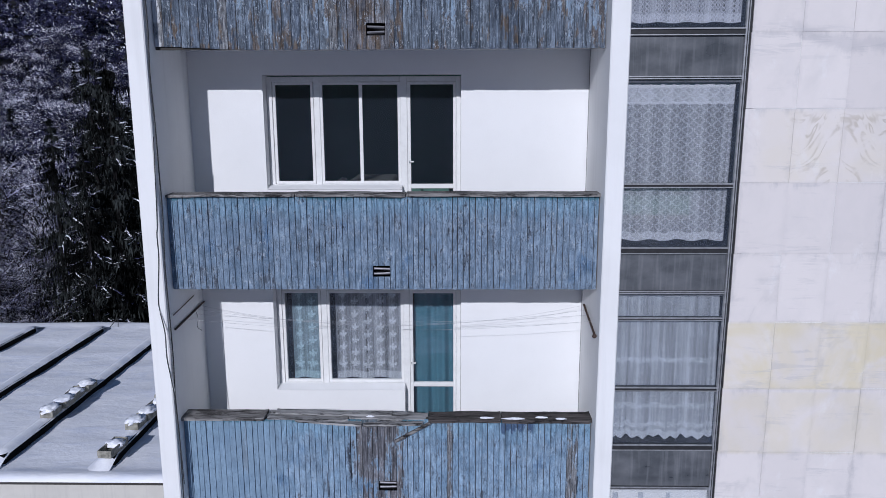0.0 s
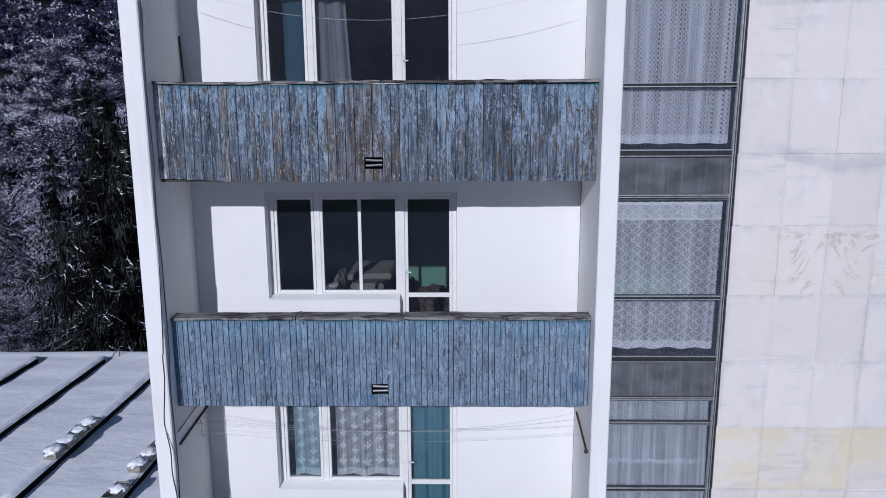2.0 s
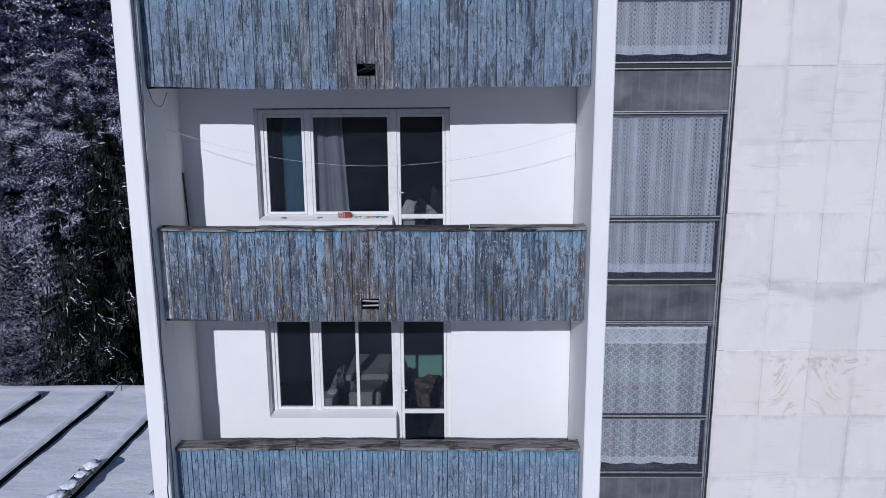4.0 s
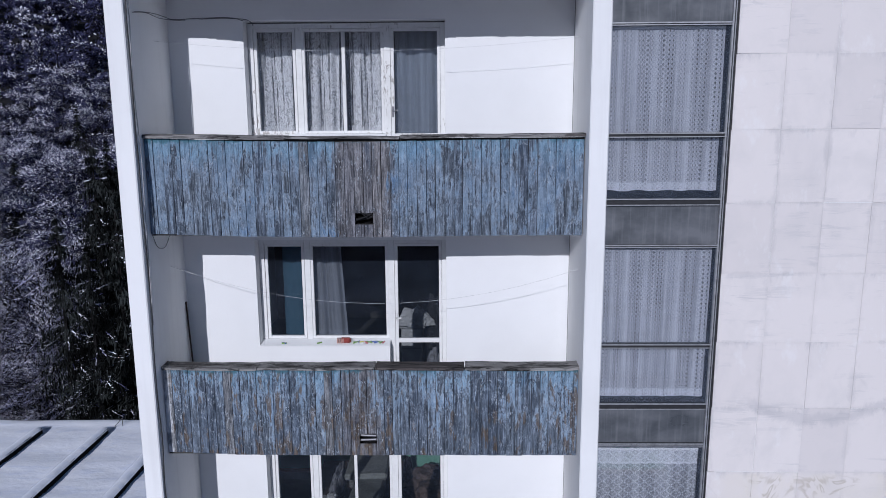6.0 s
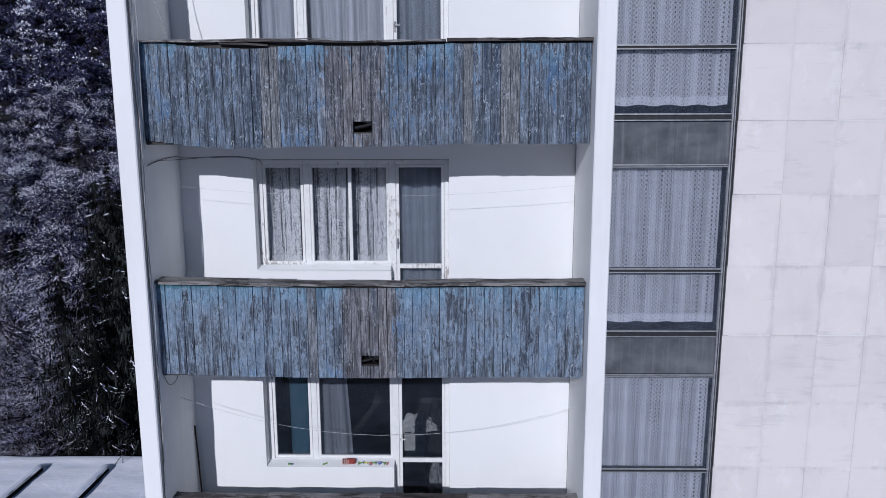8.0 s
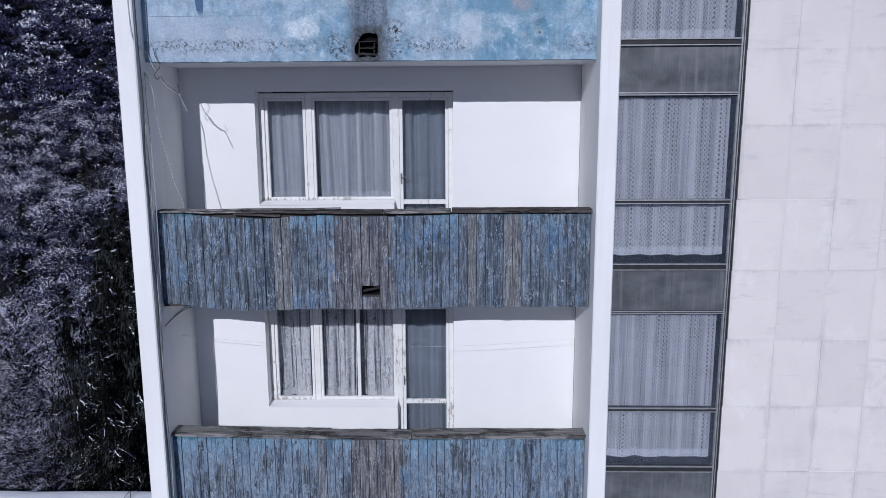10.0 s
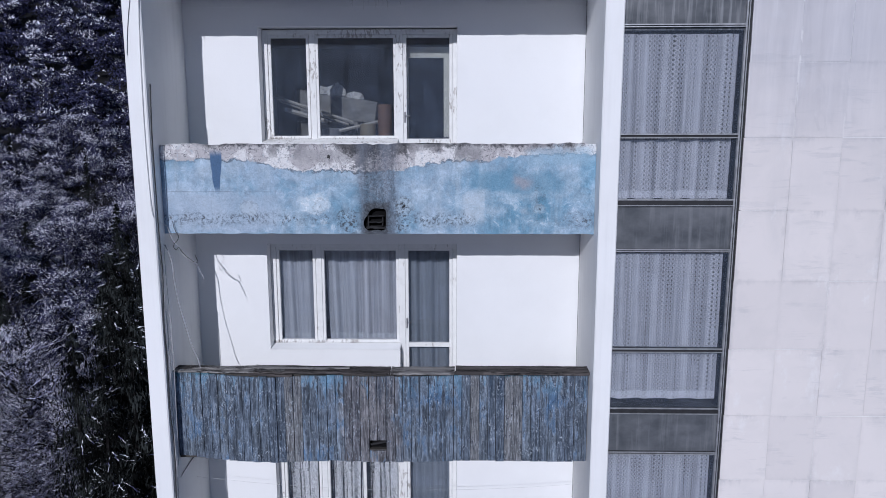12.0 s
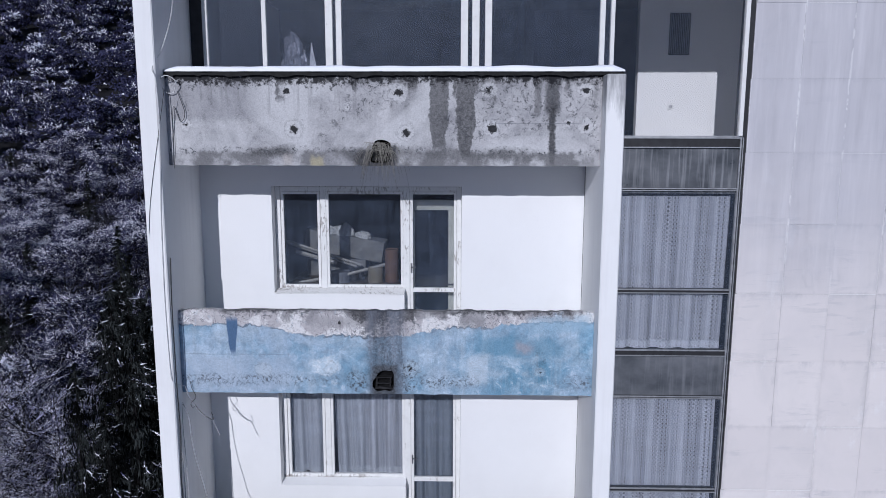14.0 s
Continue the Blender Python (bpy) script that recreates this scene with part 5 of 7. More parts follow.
def timber_parapet(k, label, cap_planks, sag=None, ragged=0.003, wide=(0.099, 0.113), hem=0.005):
    z = level(k)
    rng = random.Random(40 + k)
    p = base("balcony_parapet", label, "parapet", (0, Y_FRONT, z), "balcony parapets")
    hx0, hx1, hz0, hz1 = HOLE
    strips, x = [], XL + 0.006
    while x < XR - 0.045:
        w = min(rng.uniform(*wide), XR - 0.008 - x)
        strips.append((x, w))
        x += w
    cut = [q for q in strips if hx0 + 0.025 < q[0] + q[1] / 2 < hx1 - 0.025]
    hx0, hx1 = cut[0][0] - 0.002, cut[-1][0] + cut[-1][1] + 0.002
    part("backing", boxes((XL + 0.002, hx0, 0.026, 0.085, hem, 1.12), (hx1, XR - 0.002, 0.026, 0.085, hem, 1.12),
                          (hx0, hx1, 0.026, 0.085, hz1, 1.12), (hx0, hx1, 0.026, 0.085, hem, hz0 - 0.035)), DARK_WOOD, p)
    part("niche", boxes((hx0 - 0.01, hx1 + 0.01, 0.13, 0.14, hz0 - 0.07, hz1 + 0.03), (hx0 - 0.01, hx1 + 0.01, 0.086, 0.13, hz0 - 0.08, hz0 - 0.065)), DARK_VOID, p)
    full, upper, lower = board_mesh(1.12, BOARDS[k]), board_mesh(1.12 - hz1, BOARDS[k]), board_mesh(hz0, BOARDS[k])
    for x, w in strips:
        drop = (sag(x + w / 2) if sag else 0.0) + rng.uniform(-ragged, ragged)
        for me, dz in ([(upper, hz1), (lower, 0.0)] if (x, w) in cut else [(full, 0.0)]):
            o = new("board", me)
            o.parent = p
            o.location = (x, rng.uniform(-0.004, 0.003), dz + drop)
            o.scale = (w - rng.choice((0.003, 0.004, 0.005, 0.006) if wide[1] < 0.09 else (0.001, 0.001, 0.0015, 0.003)), 1, 1)
            o.rotation_euler = (rng.uniform(-0.003, 0.003), rng.uniform(-0.002, 0.002), rng.uniform(-0.01, 0.01))
    for x0, x1, za, zb, y0, y1, tilt, *tone in cap_planks:
        bm = bmesh.new()
        n = max(6, int((x1 - x0) / 0.045))
        rows = []
        for i in range(n + 1):
            f = i / n
            cx = x0 + f * (x1 - x0)
            q = Vector((cx, k, y0))
            dz = tilt * (f - 0.5) + 0.008 * noise.noise(q * 1.7) + 0.003 * noise.noise(q * 9)
            e = 0.012 * noise.noise(q * 3.1) + 0.012 * abs(noise.noise(q * 11)) + (0.03 * rng.random() if i in (0, n) else 0)
            rows.append([bm.verts.new(q) for q in ((cx, y0 + e, za + dz), (cx, y1 + e, za + dz), (cx, y1 + e, zb + dz), (cx, y0 + e + 0.006, zb + dz - 0.004 - 0.018 * max(0, noise.noise(q * 5.3))))])
        for a, b in zip(rows, rows[1:]):
            for j in range(4):
                bm.faces.new((a[j], a[(j + 1) % 4], b[(j + 1) % 4], b[j]))
        bm.faces.new(rows[0][::-1])
        bm.faces.new(rows[-1])
        wood = tone[0] if tone else CAP_WOOD
        part("cap_plank", bm, wood, p, {CAP_PALE: "bleached split timber cap plank", CAP_DARK: "dark damp timber cap plank"}.get(wood, "grey weathered timber cap plank"))
    sp = bmesh.new()
    crooked = 0.02 if k in (3, 4) else 0.004
    for up, side in ((0.035, 1), (0.092, -1)):
        tube(sp, [(hx0 + 0.012, 0.045, hz0 + up - crooked * side), ((hx0 + hx1) / 2, 0.042, hz0 + up), (hx1 - 0.012, 0.045, hz0 + up + crooked * side)], 0.017, 8)
    if k == 3:
        tube(sp, [(hx0 + 0.02, 0.01, hz0 + 0.02), (hx0 + 0.13, -0.015, hz0 + 0.06), (hx1 - 0.02, 0.02, hz0 + 0.09)], 0.008, 5)
        tube(sp, [(hx0 + 0.06, 0.0, hz1 - 0.01), (hx0 + 0.16, -0.01, hz0 + 0.03)], 0.007, 5)
    part("drain_spout", sp, SPOUT if k > 2 else GALVANISED, p, "small metal drain spout in a slot")
    return p


timber_parapet(0, "blue painted timber parapet with a broken grey cap plank", [
    (XL - 0.01, -2.34, 1.125, 1.165, -0.07, 0.19, 0.0), (-2.31, -1.3, 1.115, 1.145, -0.03, 0.2, -0.02, CAP_PALE), (-1.29, -0.3, 1.10, 1.14, 0.0, 0.19, -0.02, CAP_PALE),
    (-0.29, 0.62, 1.10, 1.15, -0.05, 0.19, 0.0, CAP_DARK), (0.63, XR, 1.10, 1.15, -0.055, 0.19, 0.0, CAP_DARK), (-2.22, -0.75, 1.148, 1.172, 0.05, 0.17, -0.03, CAP_PALE),
    (-1.95, -1.12, 1.09, 1.122, -0.085, 0.0, -0.055, CAP_PALE), (-1.1, -0.36, 1.065, 1.098, -0.08, 0.02, 0.03, CAP_PALE)], wide=(0.064, 0.08))
timber_parapet(1, "faded blue timber parapet of narrow upright boards", [
    (XL - 0.01, -1.85, 1.125, 1.16, -0.05, 0.18, 0.01), (-1.84, -0.54, 1.125, 1.165, -0.05, 0.18, -0.012), (-0.53, XR, 1.125, 1.165, -0.05, 0.18, 0.0)], wide=(0.058, 0.08))
timber_parapet(2, "worn blue timber parapet with rusty brown bare patches", [
    (XL - 0.01, -2.2, 1.125, 1.16, -0.04, 0.18, -0.012), (-2.19, -0.75, 1.125, 1.16, -0.04, 0.18, 0.0), (-0.74, 0.35, 1.125, 1.16, -0.045, 0.18, 0.0, CAP_DARK), (0.36, XR, 1.125, 1.165, -0.05, 0.18, 0.0)], lambda x: 0.04 * min(1, max(0, (-2.4 - x) / 0.8)))
timber_parapet(3, "blue and bare grey timber parapet with loose cap planks", [
    (XL - 0.02, -1.72, 1.13, 1.175, -0.05, 0.19, -0.03), (-1.95, -0.4, 1.12, 1.15, -0.05, 0.18, -0.012), (-0.39, XR, 1.125, 1.165, -0.05, 0.18, 0.01)],
    lambda x: -0.018 - 0.016 * math.exp(-((x + 0.9) / 0.9) ** 2) + 0.03 * min(1, max(0, (-2.3 - x) / 0.8)), hem=-0.008)
timber_parapet(4, "sagging dark blue timber parapet with split cap rail", [
    (XL - 0.02, -2.0, 1.125, 1.15, -0.04, 0.17, 0.0), (-2.4, -0.7, 1.115, 1.145, -0.05, 0.18, -0.01, CAP_DARK), (-0.69, 0.1, 1.115, 1.145, -0.06, 0.18, 0.012), (0.11, XR, 1.12, 1.16, -0.05, 0.18, 0.0, CAP_DARK), (-3.2, -1.2, 1.152, 1.168, 0.02, 0.06, 0.01), (-2.45, -1.9, 1.085, 1.112, -0.05, 0.0, -0.03, CAP_DARK)],
    lambda x: -0.02 - 0.045 * math.exp(-((x + 2.25) / 0.6) ** 2) - 0.028 * math.exp(-((x + 0.8) / 0.6) ** 2) + 0.045 * min(1, max(0, (-2.75 - x) / 0.5)), 0.006, hem=-0.016)


def concrete_parapet(k, height, mat, label, x1, rough_top, lift):
    """A cast parapet whose face is a fine grid with a drain hole through it and an uneven upper edge."""
    z = level(k) + lift
    p = base("balcony_parapet", label, "parapet", (0, Y_FRONT, z), "balcony parapets")
    nx, nz = 150, 34
    x0 = XL + 0.003
    hx0, hx1, hz0, hz1 = -0.985, -0.70, 0.035, 0.30
    cols = [x0 + (x1 - x0) * i / nx for i in range(nx + 1)]
    rows = [height * j / nz for j in range(nz + 1)]
    bm = bmesh.new()
    grid = {}
    for i, x in enumerate(cols):
        lip = rough_top * (noise.noise(Vector((x * 3.1, k, 0))) * 0.6 + noise.noise(Vector((x * 11, k, 5))) * 0.5) if rough_top else 0
        foot = 0.008 * noise.noise(Vector((x * 6, k, 9)))
        for j, h in enumerate(rows):
            q = Vector((x, 0, h + z))
            dent = 0.004 * noise.noise(q * 2.2) + 0.0025 * noise.noise(q * 9)
            f = j / nz
            hh = h + lip * max(0, (f - 0.8) / 0.2) + foot * max(0, 1 - f * 8)
            if rough_top and f > 0.97:
                dent += 0.012
            grid[i, j] = bm.verts.new((x, dent, hh))
    def inside(i, j):
        cx, ch = (cols[i] + cols[i + 1]) / 2, (rows[j] + rows[j + 1]) / 2
        f = (ch - hz0) / (hz1 - hz0)
        w = 0.03 * noise.noise(Vector((cx * 14, ch * 14, k)))
        return hx0 + 0.09 * max(0, f) ** 2 + w < cx < hx1 - 0.02 * f + w and hz0 < ch + w < hz1

    for i in range(nx):
        for j in range(nz):
            if not inside(i, j):
                bm.faces.new((grid[i, j], grid[i + 1, j], grid[i + 1, j + 1], grid[i, j + 1]))
    back = {}
    for i in range(nx + 1):
        t = grid[i, nz].co
        back[i, 1] = bm.verts.new((cols[i], 0.12, t.z - 0.004))
        back[i, 0] = bm.verts.new((cols[i], 0.12, 0.0))
    for i in range(nx):
        bm.faces.new((grid[i, nz], grid[i + 1, nz], back[i + 1, 1], back[i, 1]))
        bm.faces.new((back[i, 0], back[i, 1], back[i + 1, 1], back[i + 1, 0]))
        bm.faces.new((grid[i + 1, 0], grid[i, 0], back[i, 0], back[i + 1, 0]))
    for i in (0, nx):
        loop = [grid[i, j] for j in range(nz + 1)] + [back[i, 1], back[i, 0]]
        bm.faces.new(loop)
    loose = [v for v in bm.verts if not v.link_faces]
    bmesh.ops.delete(bm, geom=loose, context="VERTS")
    rim = [v for v in bm.verts if v.is_boundary and abs(v.co.y) < 0.05]
    for _ in range(3):
        for v in rim:
            near = [e.other_vert(v) for e in v.link_edges if e.is_boundary]
            if len(near) == 2:
                v.co = v.co * 0.4 + (near[0].co + near[1].co) * 0.3
    part("wall", bm, mat, p)
    part("niche", boxes((hx0 - 0.03, hx1 + 0.03, 0.095, 0.11, 0.002, hz1 + 0.03)), DARK_VOID, p)
    bm = bmesh.new()
    for z0, z1, y0, side in ((0.20, 0.212, 0.0, 0.05), (0.135, 0.147, 0.005, 0.06), (0.06, 0.085, 0.01, 0.035)):
        box(bm, hx0 + side, hx1 - side * 0.8, y0, 0.1, z0, z1)
    box(bm, hx0 + 0.05, hx0 + 0.064, 0.01, 0.1, 0.06, 0.212)
    box(bm, hx1 - 0.066, hx1 - 0.052, 0.03, 0.1, 0.1, 0.2)
    bmesh.ops.subdivide_edges(bm, edges=bm.edges[:], cuts=3, use_grid_fill=True)
    for v in bm.verts:
        v.co += Vector((0.006, 0.012, 0.02)) * noise.noise(v.co * 13 + Vector((k, 0, 0)))
    part("drain_spout", bm, SPOUT, p, "broken dark metal drain spout")
    return p


concrete_parapet(5, 1.06, CONCRETE_BLUE, "pale blue concrete parapet with flaking paint and a dark stain", XR - 0.004, 0.03, 0.05)
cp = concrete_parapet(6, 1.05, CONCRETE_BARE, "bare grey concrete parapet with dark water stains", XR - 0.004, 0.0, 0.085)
bm = bmesh.new()
prev = None
for i in range(121):
    x = XL + 0.01 + (1.975 - XL - 0.01) * i / 120
    n = noise.noise(Vector((x * 3.3, 7, 0))) + 0.7 * noise.noise(Vector((x * 13, 2, 0)))
    drop, out = 0.045 * max(0, n) + 0.012 * rnd.random(), 0.012 * noise.noise(Vector((x * 6, 4, 1)))
    ring = [bm.verts.new(q) for q in ((x, -0.045 + out, 1.051 - drop), (x, 0.2, 1.051), (x, 0.2, 1.087), (x, -0.04 + out, 1.087))]
    if prev:
        for j in range(4):
            bm.faces.new((prev[j], prev[(j + 1) % 4], ring[(j + 1) % 4], ring[j]))
    else:
        bm.faces.new(ring[::-1])
    prev = ring
bm.faces.new(prev)
part("coping", bm, plain("black_coping", (0.016, 0.016, 0.017), 0.8, vary=0.7, scale=14), cp, "dark weathered coping slab")


def snow_strip(x0, x1, y0, y1, z0, height, seed):
    bm = bmesh.new()
    nx, ny = int((x1 - x0) / 0.06), 8
    v = {}
    for i in range(nx + 1):
        for j in range(ny + 1):
            x, f = x0 + (x1 - x0) * i / nx, j / ny
            e = min(1, i / 2, (nx - i) / 2)
            bulge = (1 - (2 * f - 1) ** 4) * (0.35 + 0.65 * e)
            n = noise.noise(Vector((x * 2.2, seed, f)))
            y = y0 + (y1 - y0) * f + (0.016 * noise.noise(Vector((x * 4, seed, 1))) + 0.01 * noise.noise(Vector((x * 13, seed, 1)))) * max(0, 1 - 3 * f)
            v[i, j] = bm.verts.new((x, y, z0 + 0.004 + height * bulge * (0.85 + 0.3 * n)))
    for i in range(nx):
        for j in range(ny):
            bm.faces.new((v[i, j], v[i + 1, j], v[i + 1, j + 1], v[i, j + 1]))
    low = [bm.verts.new((v[i, 0].co.x, v[i, 0].co.y, z0)) for i in range(nx + 1)]
    for i in range(nx):
        bm.faces.new((low[i], low[i + 1], v[i + 1, 0], v[i, 0]))
    for f in bm.faces:
        f.smooth = True
    return bm


o = part("snow_ridge", snow_strip(XL + 0.02, 1.985, Y_FRONT - 0.06, Y_FRONT + 0.19, level(6) + 1.172, 0.078, 2), SNOW)
tagged(o, "thin rounded layer of snow along the coping", "snow")


def dry_grass():
    bm = bmesh.new()
    rng = random.Random(5)
    for i in range(70):
        a = Vector((-0.84 + rng.uniform(-0.1, 0.1), 0.03, 0.3 + rng.uniform(-0.06, 0.05)))
        s, d = rng.uniform(-0.26, 0.26), rng.uniform(0.18, 0.46)
        q = [a, a + Vector((s * 0.4, -0.09, 0.02)), a + Vector((s * 0.8, -0.13, -d * 0.45)), a + Vector((s, -0.12, -d))]
        tube(bm, q, [0.0025, 0.0022, 0.0016, 0.0006], 3)
    g = part("dry_grass_tuft", bm, plain("dry_straw", (0.3, 0.285, 0.25), 0.9))
    g.location = (0, Y_FRONT, level(6))
    tagged(g, "dry pale grass tuft hanging out of a drain hole", "grass", kind="stuff")


dry_grass()

# ---- curtains ----
def curtain(x0, x1, z0, z1, y, mat, label, folds=9.0, amp=0.03, seed=0, lean=(0.0, 0.0), scallop=0.012, group="curtains", points=0.0, tape=False):
    """A hanging folded cloth. lean: how far its two lower corners swing along x. Its u runs along the cloth, v up from the hem, in metres."""
    rng = random.Random(seed)
    ph = [rng.uniform(0, 6.28) for _ in range(4)]
    nx, nz = max(24, int((x1 - x0) * 70)), 14
    w, h = x1 - x0, z1 - z0
    verts, uvs = [], []
    for j in range(nz + 1):
        g = j / nz
        for i in range(nx + 1):
            f = i / nx
            s = f * w
            q = math.sin(folds * s * 2 + ph[0] + 0.5 * math.sin(s * 5 + ph[1])) + 0.5 * math.sin(folds * s * 4.3 + ph[2] + g * 0.6)
            x = x0 + s + (1 - g) * (lean[0] * (1 - f) + lean[1] * f) + 0.25 * amp * math.cos(folds * s * 2 + ph[0])
            hang = scallop * math.sin(s * 17 + ph[3]) * (1 - g) + scallop * 0.5 * abs(math.sin(s * 21 + ph[1])) * g
            tooth = points * abs((s / 0.15) % 1 - 0.5) * 2 * (1 - g) ** 8
            verts.append((x, y + amp * q * (0.75 + 0.35 * (1 - g)), z0 + g * h - hang + tooth))
            uvs.append((s * 1.35, g * h))
    n = nx + 1
    faces = [(j * n + i, j * n + i + 1, (j + 1) * n + i + 1, (j + 1) * n + i) for j in range(nz) for i in range(nx)]
    me = mesh_from("curtain", verts, faces)
    lay = me.uv_layers.new(name="cloth")
    for lp in me.loops:
        lay.data[lp.index].uv = uvs[lp.vertex_index]
    me.polygons.foreach_set("use_smooth", [True] * len(me.polygons))
    me.materials.append(mat)
    o = new("curtain", me)
    if tape:
        top = [Vector(q) for q in verts[nz * n:]]
        tv = []
        for i, q in enumerate(top):
            ruck = 0.012 * noise.noise(Vector((q.x * 23, seed, 0))) + 0.01 * rng.random()
            tv += [q + Vector((0, -0.006, -0.03)), q + Vector((0, -0.006 - abs(ruck), 0.004 + ruck))]
        bm = bmesh.new()
        tv = [bm.verts.new(q) for q in tv]
        for i in range(nx):
            bm.faces.new((tv[2 * i], tv[2 * i + 2], tv[2 * i + 3], tv[2 * i + 1]))
        part("heading_tape", bm, HEADING, o, "ruffled white heading tape")
    return tagged(o, label, "curtain", group)


YC = 9.83
g = "curtains behind the balcony windows"
z = level(0)
curtain(-2.25, -1.72, z + 1.16, z + 2.53, YC, LACE_VINE_TEAL, "pale teal floral lace curtain hanging behind a window", 7, 0.015, 1, group=g)
curtain(-1.64, -0.60, z + 1.16, z + 2.53, YC, LACE_VINE, "white floral lace curtain hanging behind a window", 6, 0.015, 2, group=g)
curtain(-0.53, 0.06, z + 0.25, z + 2.53, YC, TEAL, "teal cloth curtain behind the balcony door", 12, 0.035, 3, group=g)
z = level(2)
curtain(-2.15, -1.80, z + 1.12, z + 2.53, YC, DENIM, "plain blue cloth curtain drawn half across a window", 8, 0.03, 4, group=g)
curtain(-1.70, -1.34, z + 1.12, z + 2.53, YC, SHEER_WHITE, "thin white curtain drawn to one side", 15, 0.03, 5, (0.0, 0.08), group=g)
z = level(3)
curtain(-2.32, -1.74, z + 1.14, z + 2.53, YC, LACE_FLORAL, "white lace curtain with leaf pattern behind a window", 8, 0.03, 6, group=g)
curtain(-1.69, -1.22, z + 1.14, z + 2.53, YC, LACE_FLORAL, "white lace curtain with leaf pattern behind a window", 14, 0.035, 7, (0.0, -0.03), group=g)
curtain(-1.14, -0.64, z + 1.14, z + 2.53, YC, LACE_FLORAL, "white lace curtain with leaf pattern behind a window", 13, 0.035, 8, group=g)
curtain(-0.53, 0.06, z + 0.25, z + 2.53, YC, SHEER, "plain grey curtain behind the balcony door", 11, 0.03, 9, group=g)
z = level(4)
curtain(-2.33, -1.76, z + 1.14, z + 2.53, YC, SHEER_WHITE, "thin white net curtain behind a window", 12, 0.03, 10, (0.02, 0.0), group=g)
curtain(-1.70, -1.24, z + 1.14, z + 2.53, YC, SHEER_WHITE, "thin white net curtain behind a window", 11, 0.03, 11, (0.05, 0.0), group=g)
curtain(-1.25, -0.62, z + 1.14, z + 2.53, YC - 0.03, LACE_FAINT, "white net curtain with a woven pattern behind a window", 13, 0.03, 13, group=g)
curtain(-0.56, 0.06, z + 0.25, z + 2.53, YC, SHEER, "plain grey curtain behind the balcony door", 14, 0.028, 12, group=g)
g = "lace curtains behind the glazed column"
YK = 9.505
LACE_NET = cloth("banded_net", (0.7, 0.74, 0.8), 0.74, "bands")
curtain(1.97, 3.52, level(-1) + 0.45, level(-1) + 2.40, YK, LACE_NET, "thin white net curtain behind glazing", 8, 0.02, 20, scallop=0.02, group=g)
curtain(1.97, 3.6, level(0) + 0.40, level(0) + 2.49, YK, LACE_NET, "thin white net curtain with a pointed lower edge", 8, 0.014, 21, (0, 0.03), 0.012, group=g, points=0.06, tape=True)
curtain(1.97, 3.60, level(1) + 0.42, level(1) + 2.42, YK, LACE_LATTICE, "white lace curtain with a lattice pattern", 4, 0.010, 22, (0, -0.02), 0.014, group=g, tape=True)
curtain(1.97, 3.625, level(2) + 0.38, level(2) + 2.455, YK, LACE_MOTIF, "white net curtain with pale stripes and motifs", 9, 0.011, 23, (0, -0.02), 0.008, group=g, tape=True)
curtain(1.97, 3.63, level(3) + 0.40, level(3) + 2.455, YK, LACE_MOTIF, "white net curtain with woven motif columns", 7, 0.011, 24, (0, 0.0), 0.008, group=g, tape=True)
curtain(1.97, 3.64, level(4) + 0.43, level(4) + 2.455, YK, LACE_MOTIF, "white net curtain with woven motif columns", 8, 0.013, 25, (0, 0.0), 0.01, group=g)
curtain(1.97, 3.67, level(5) + 0.37, level(5) + 2.455, YK, LACE_MOTIF, "grey net curtain with motif stripes hung in loose folds", 10, 0.022, 26, (0, -0.03), 0.01, group=g)

# ---- things in the rooms ----
CARD_PALE = plain("pale_carton", (0.56, 0.56, 0.54), 0.9)
CARD_GREY = plain("greyed_carton", (0.3, 0.295, 0.285), 0.9, vary=0.45)
CLOTH_DARK = plain("dark_cloth", (0.05, 0.05, 0.055), 0.95)
CLOTH_WHITE = plain("white_plastic_bag", (0.75, 0.75, 0.74), 0.6)
CLOTH_BROWN = plain("brown_cloth", (0.2, 0.15, 0.13), 0.95, vary=0.7, scale=14)
CLOTH_GREY = plain("pale_grey_cloth", (0.4, 0.4, 0.42), 0.95, vary=0.6, scale=14)
RUST_TIN = plain("rusty_tin", (0.26, 0.15, 0.10), 0.7, 0.3, vary=0.5)
BEIGE_TIN = plain("beige_canister", (0.33, 0.29, 0.22), 0.6)
GREY_TIN = plain("grey_bucket", (0.26, 0.27, 0.31), 0.5)
TABLE_WOOD = plain("dull_table_wood", (0.14, 0.11, 0.09), 0.7)
PALE_WOOD = plain("pale_batten", (0.6, 0.58, 0.54), 0.8)


def table(x0, x1, y0, y1, z, h):
    t = base("table", "plain dull wooden table standing inside by the window", "table", ((x0 + x1) / 2, (y0 + y1) / 2, z))
    a, b = (x1 - x0) / 2, (y1 - y0) / 2
    part("tabletop", boxes((-a, a, -b, b, h - 0.03, h), bevel=0.004), TABLE_WOOD, t)
    for sx in (-1, 1):
        for sy in (-1, 1):
            part("leg", boxes((sx * (a - 0.06) - 0.025, sx * (a - 0.06) + 0.025, sy * (b - 0.06) - 0.025, sy * (b - 0.06) + 0.025, 0, h - 0.031)), TABLE_WOOD, t)


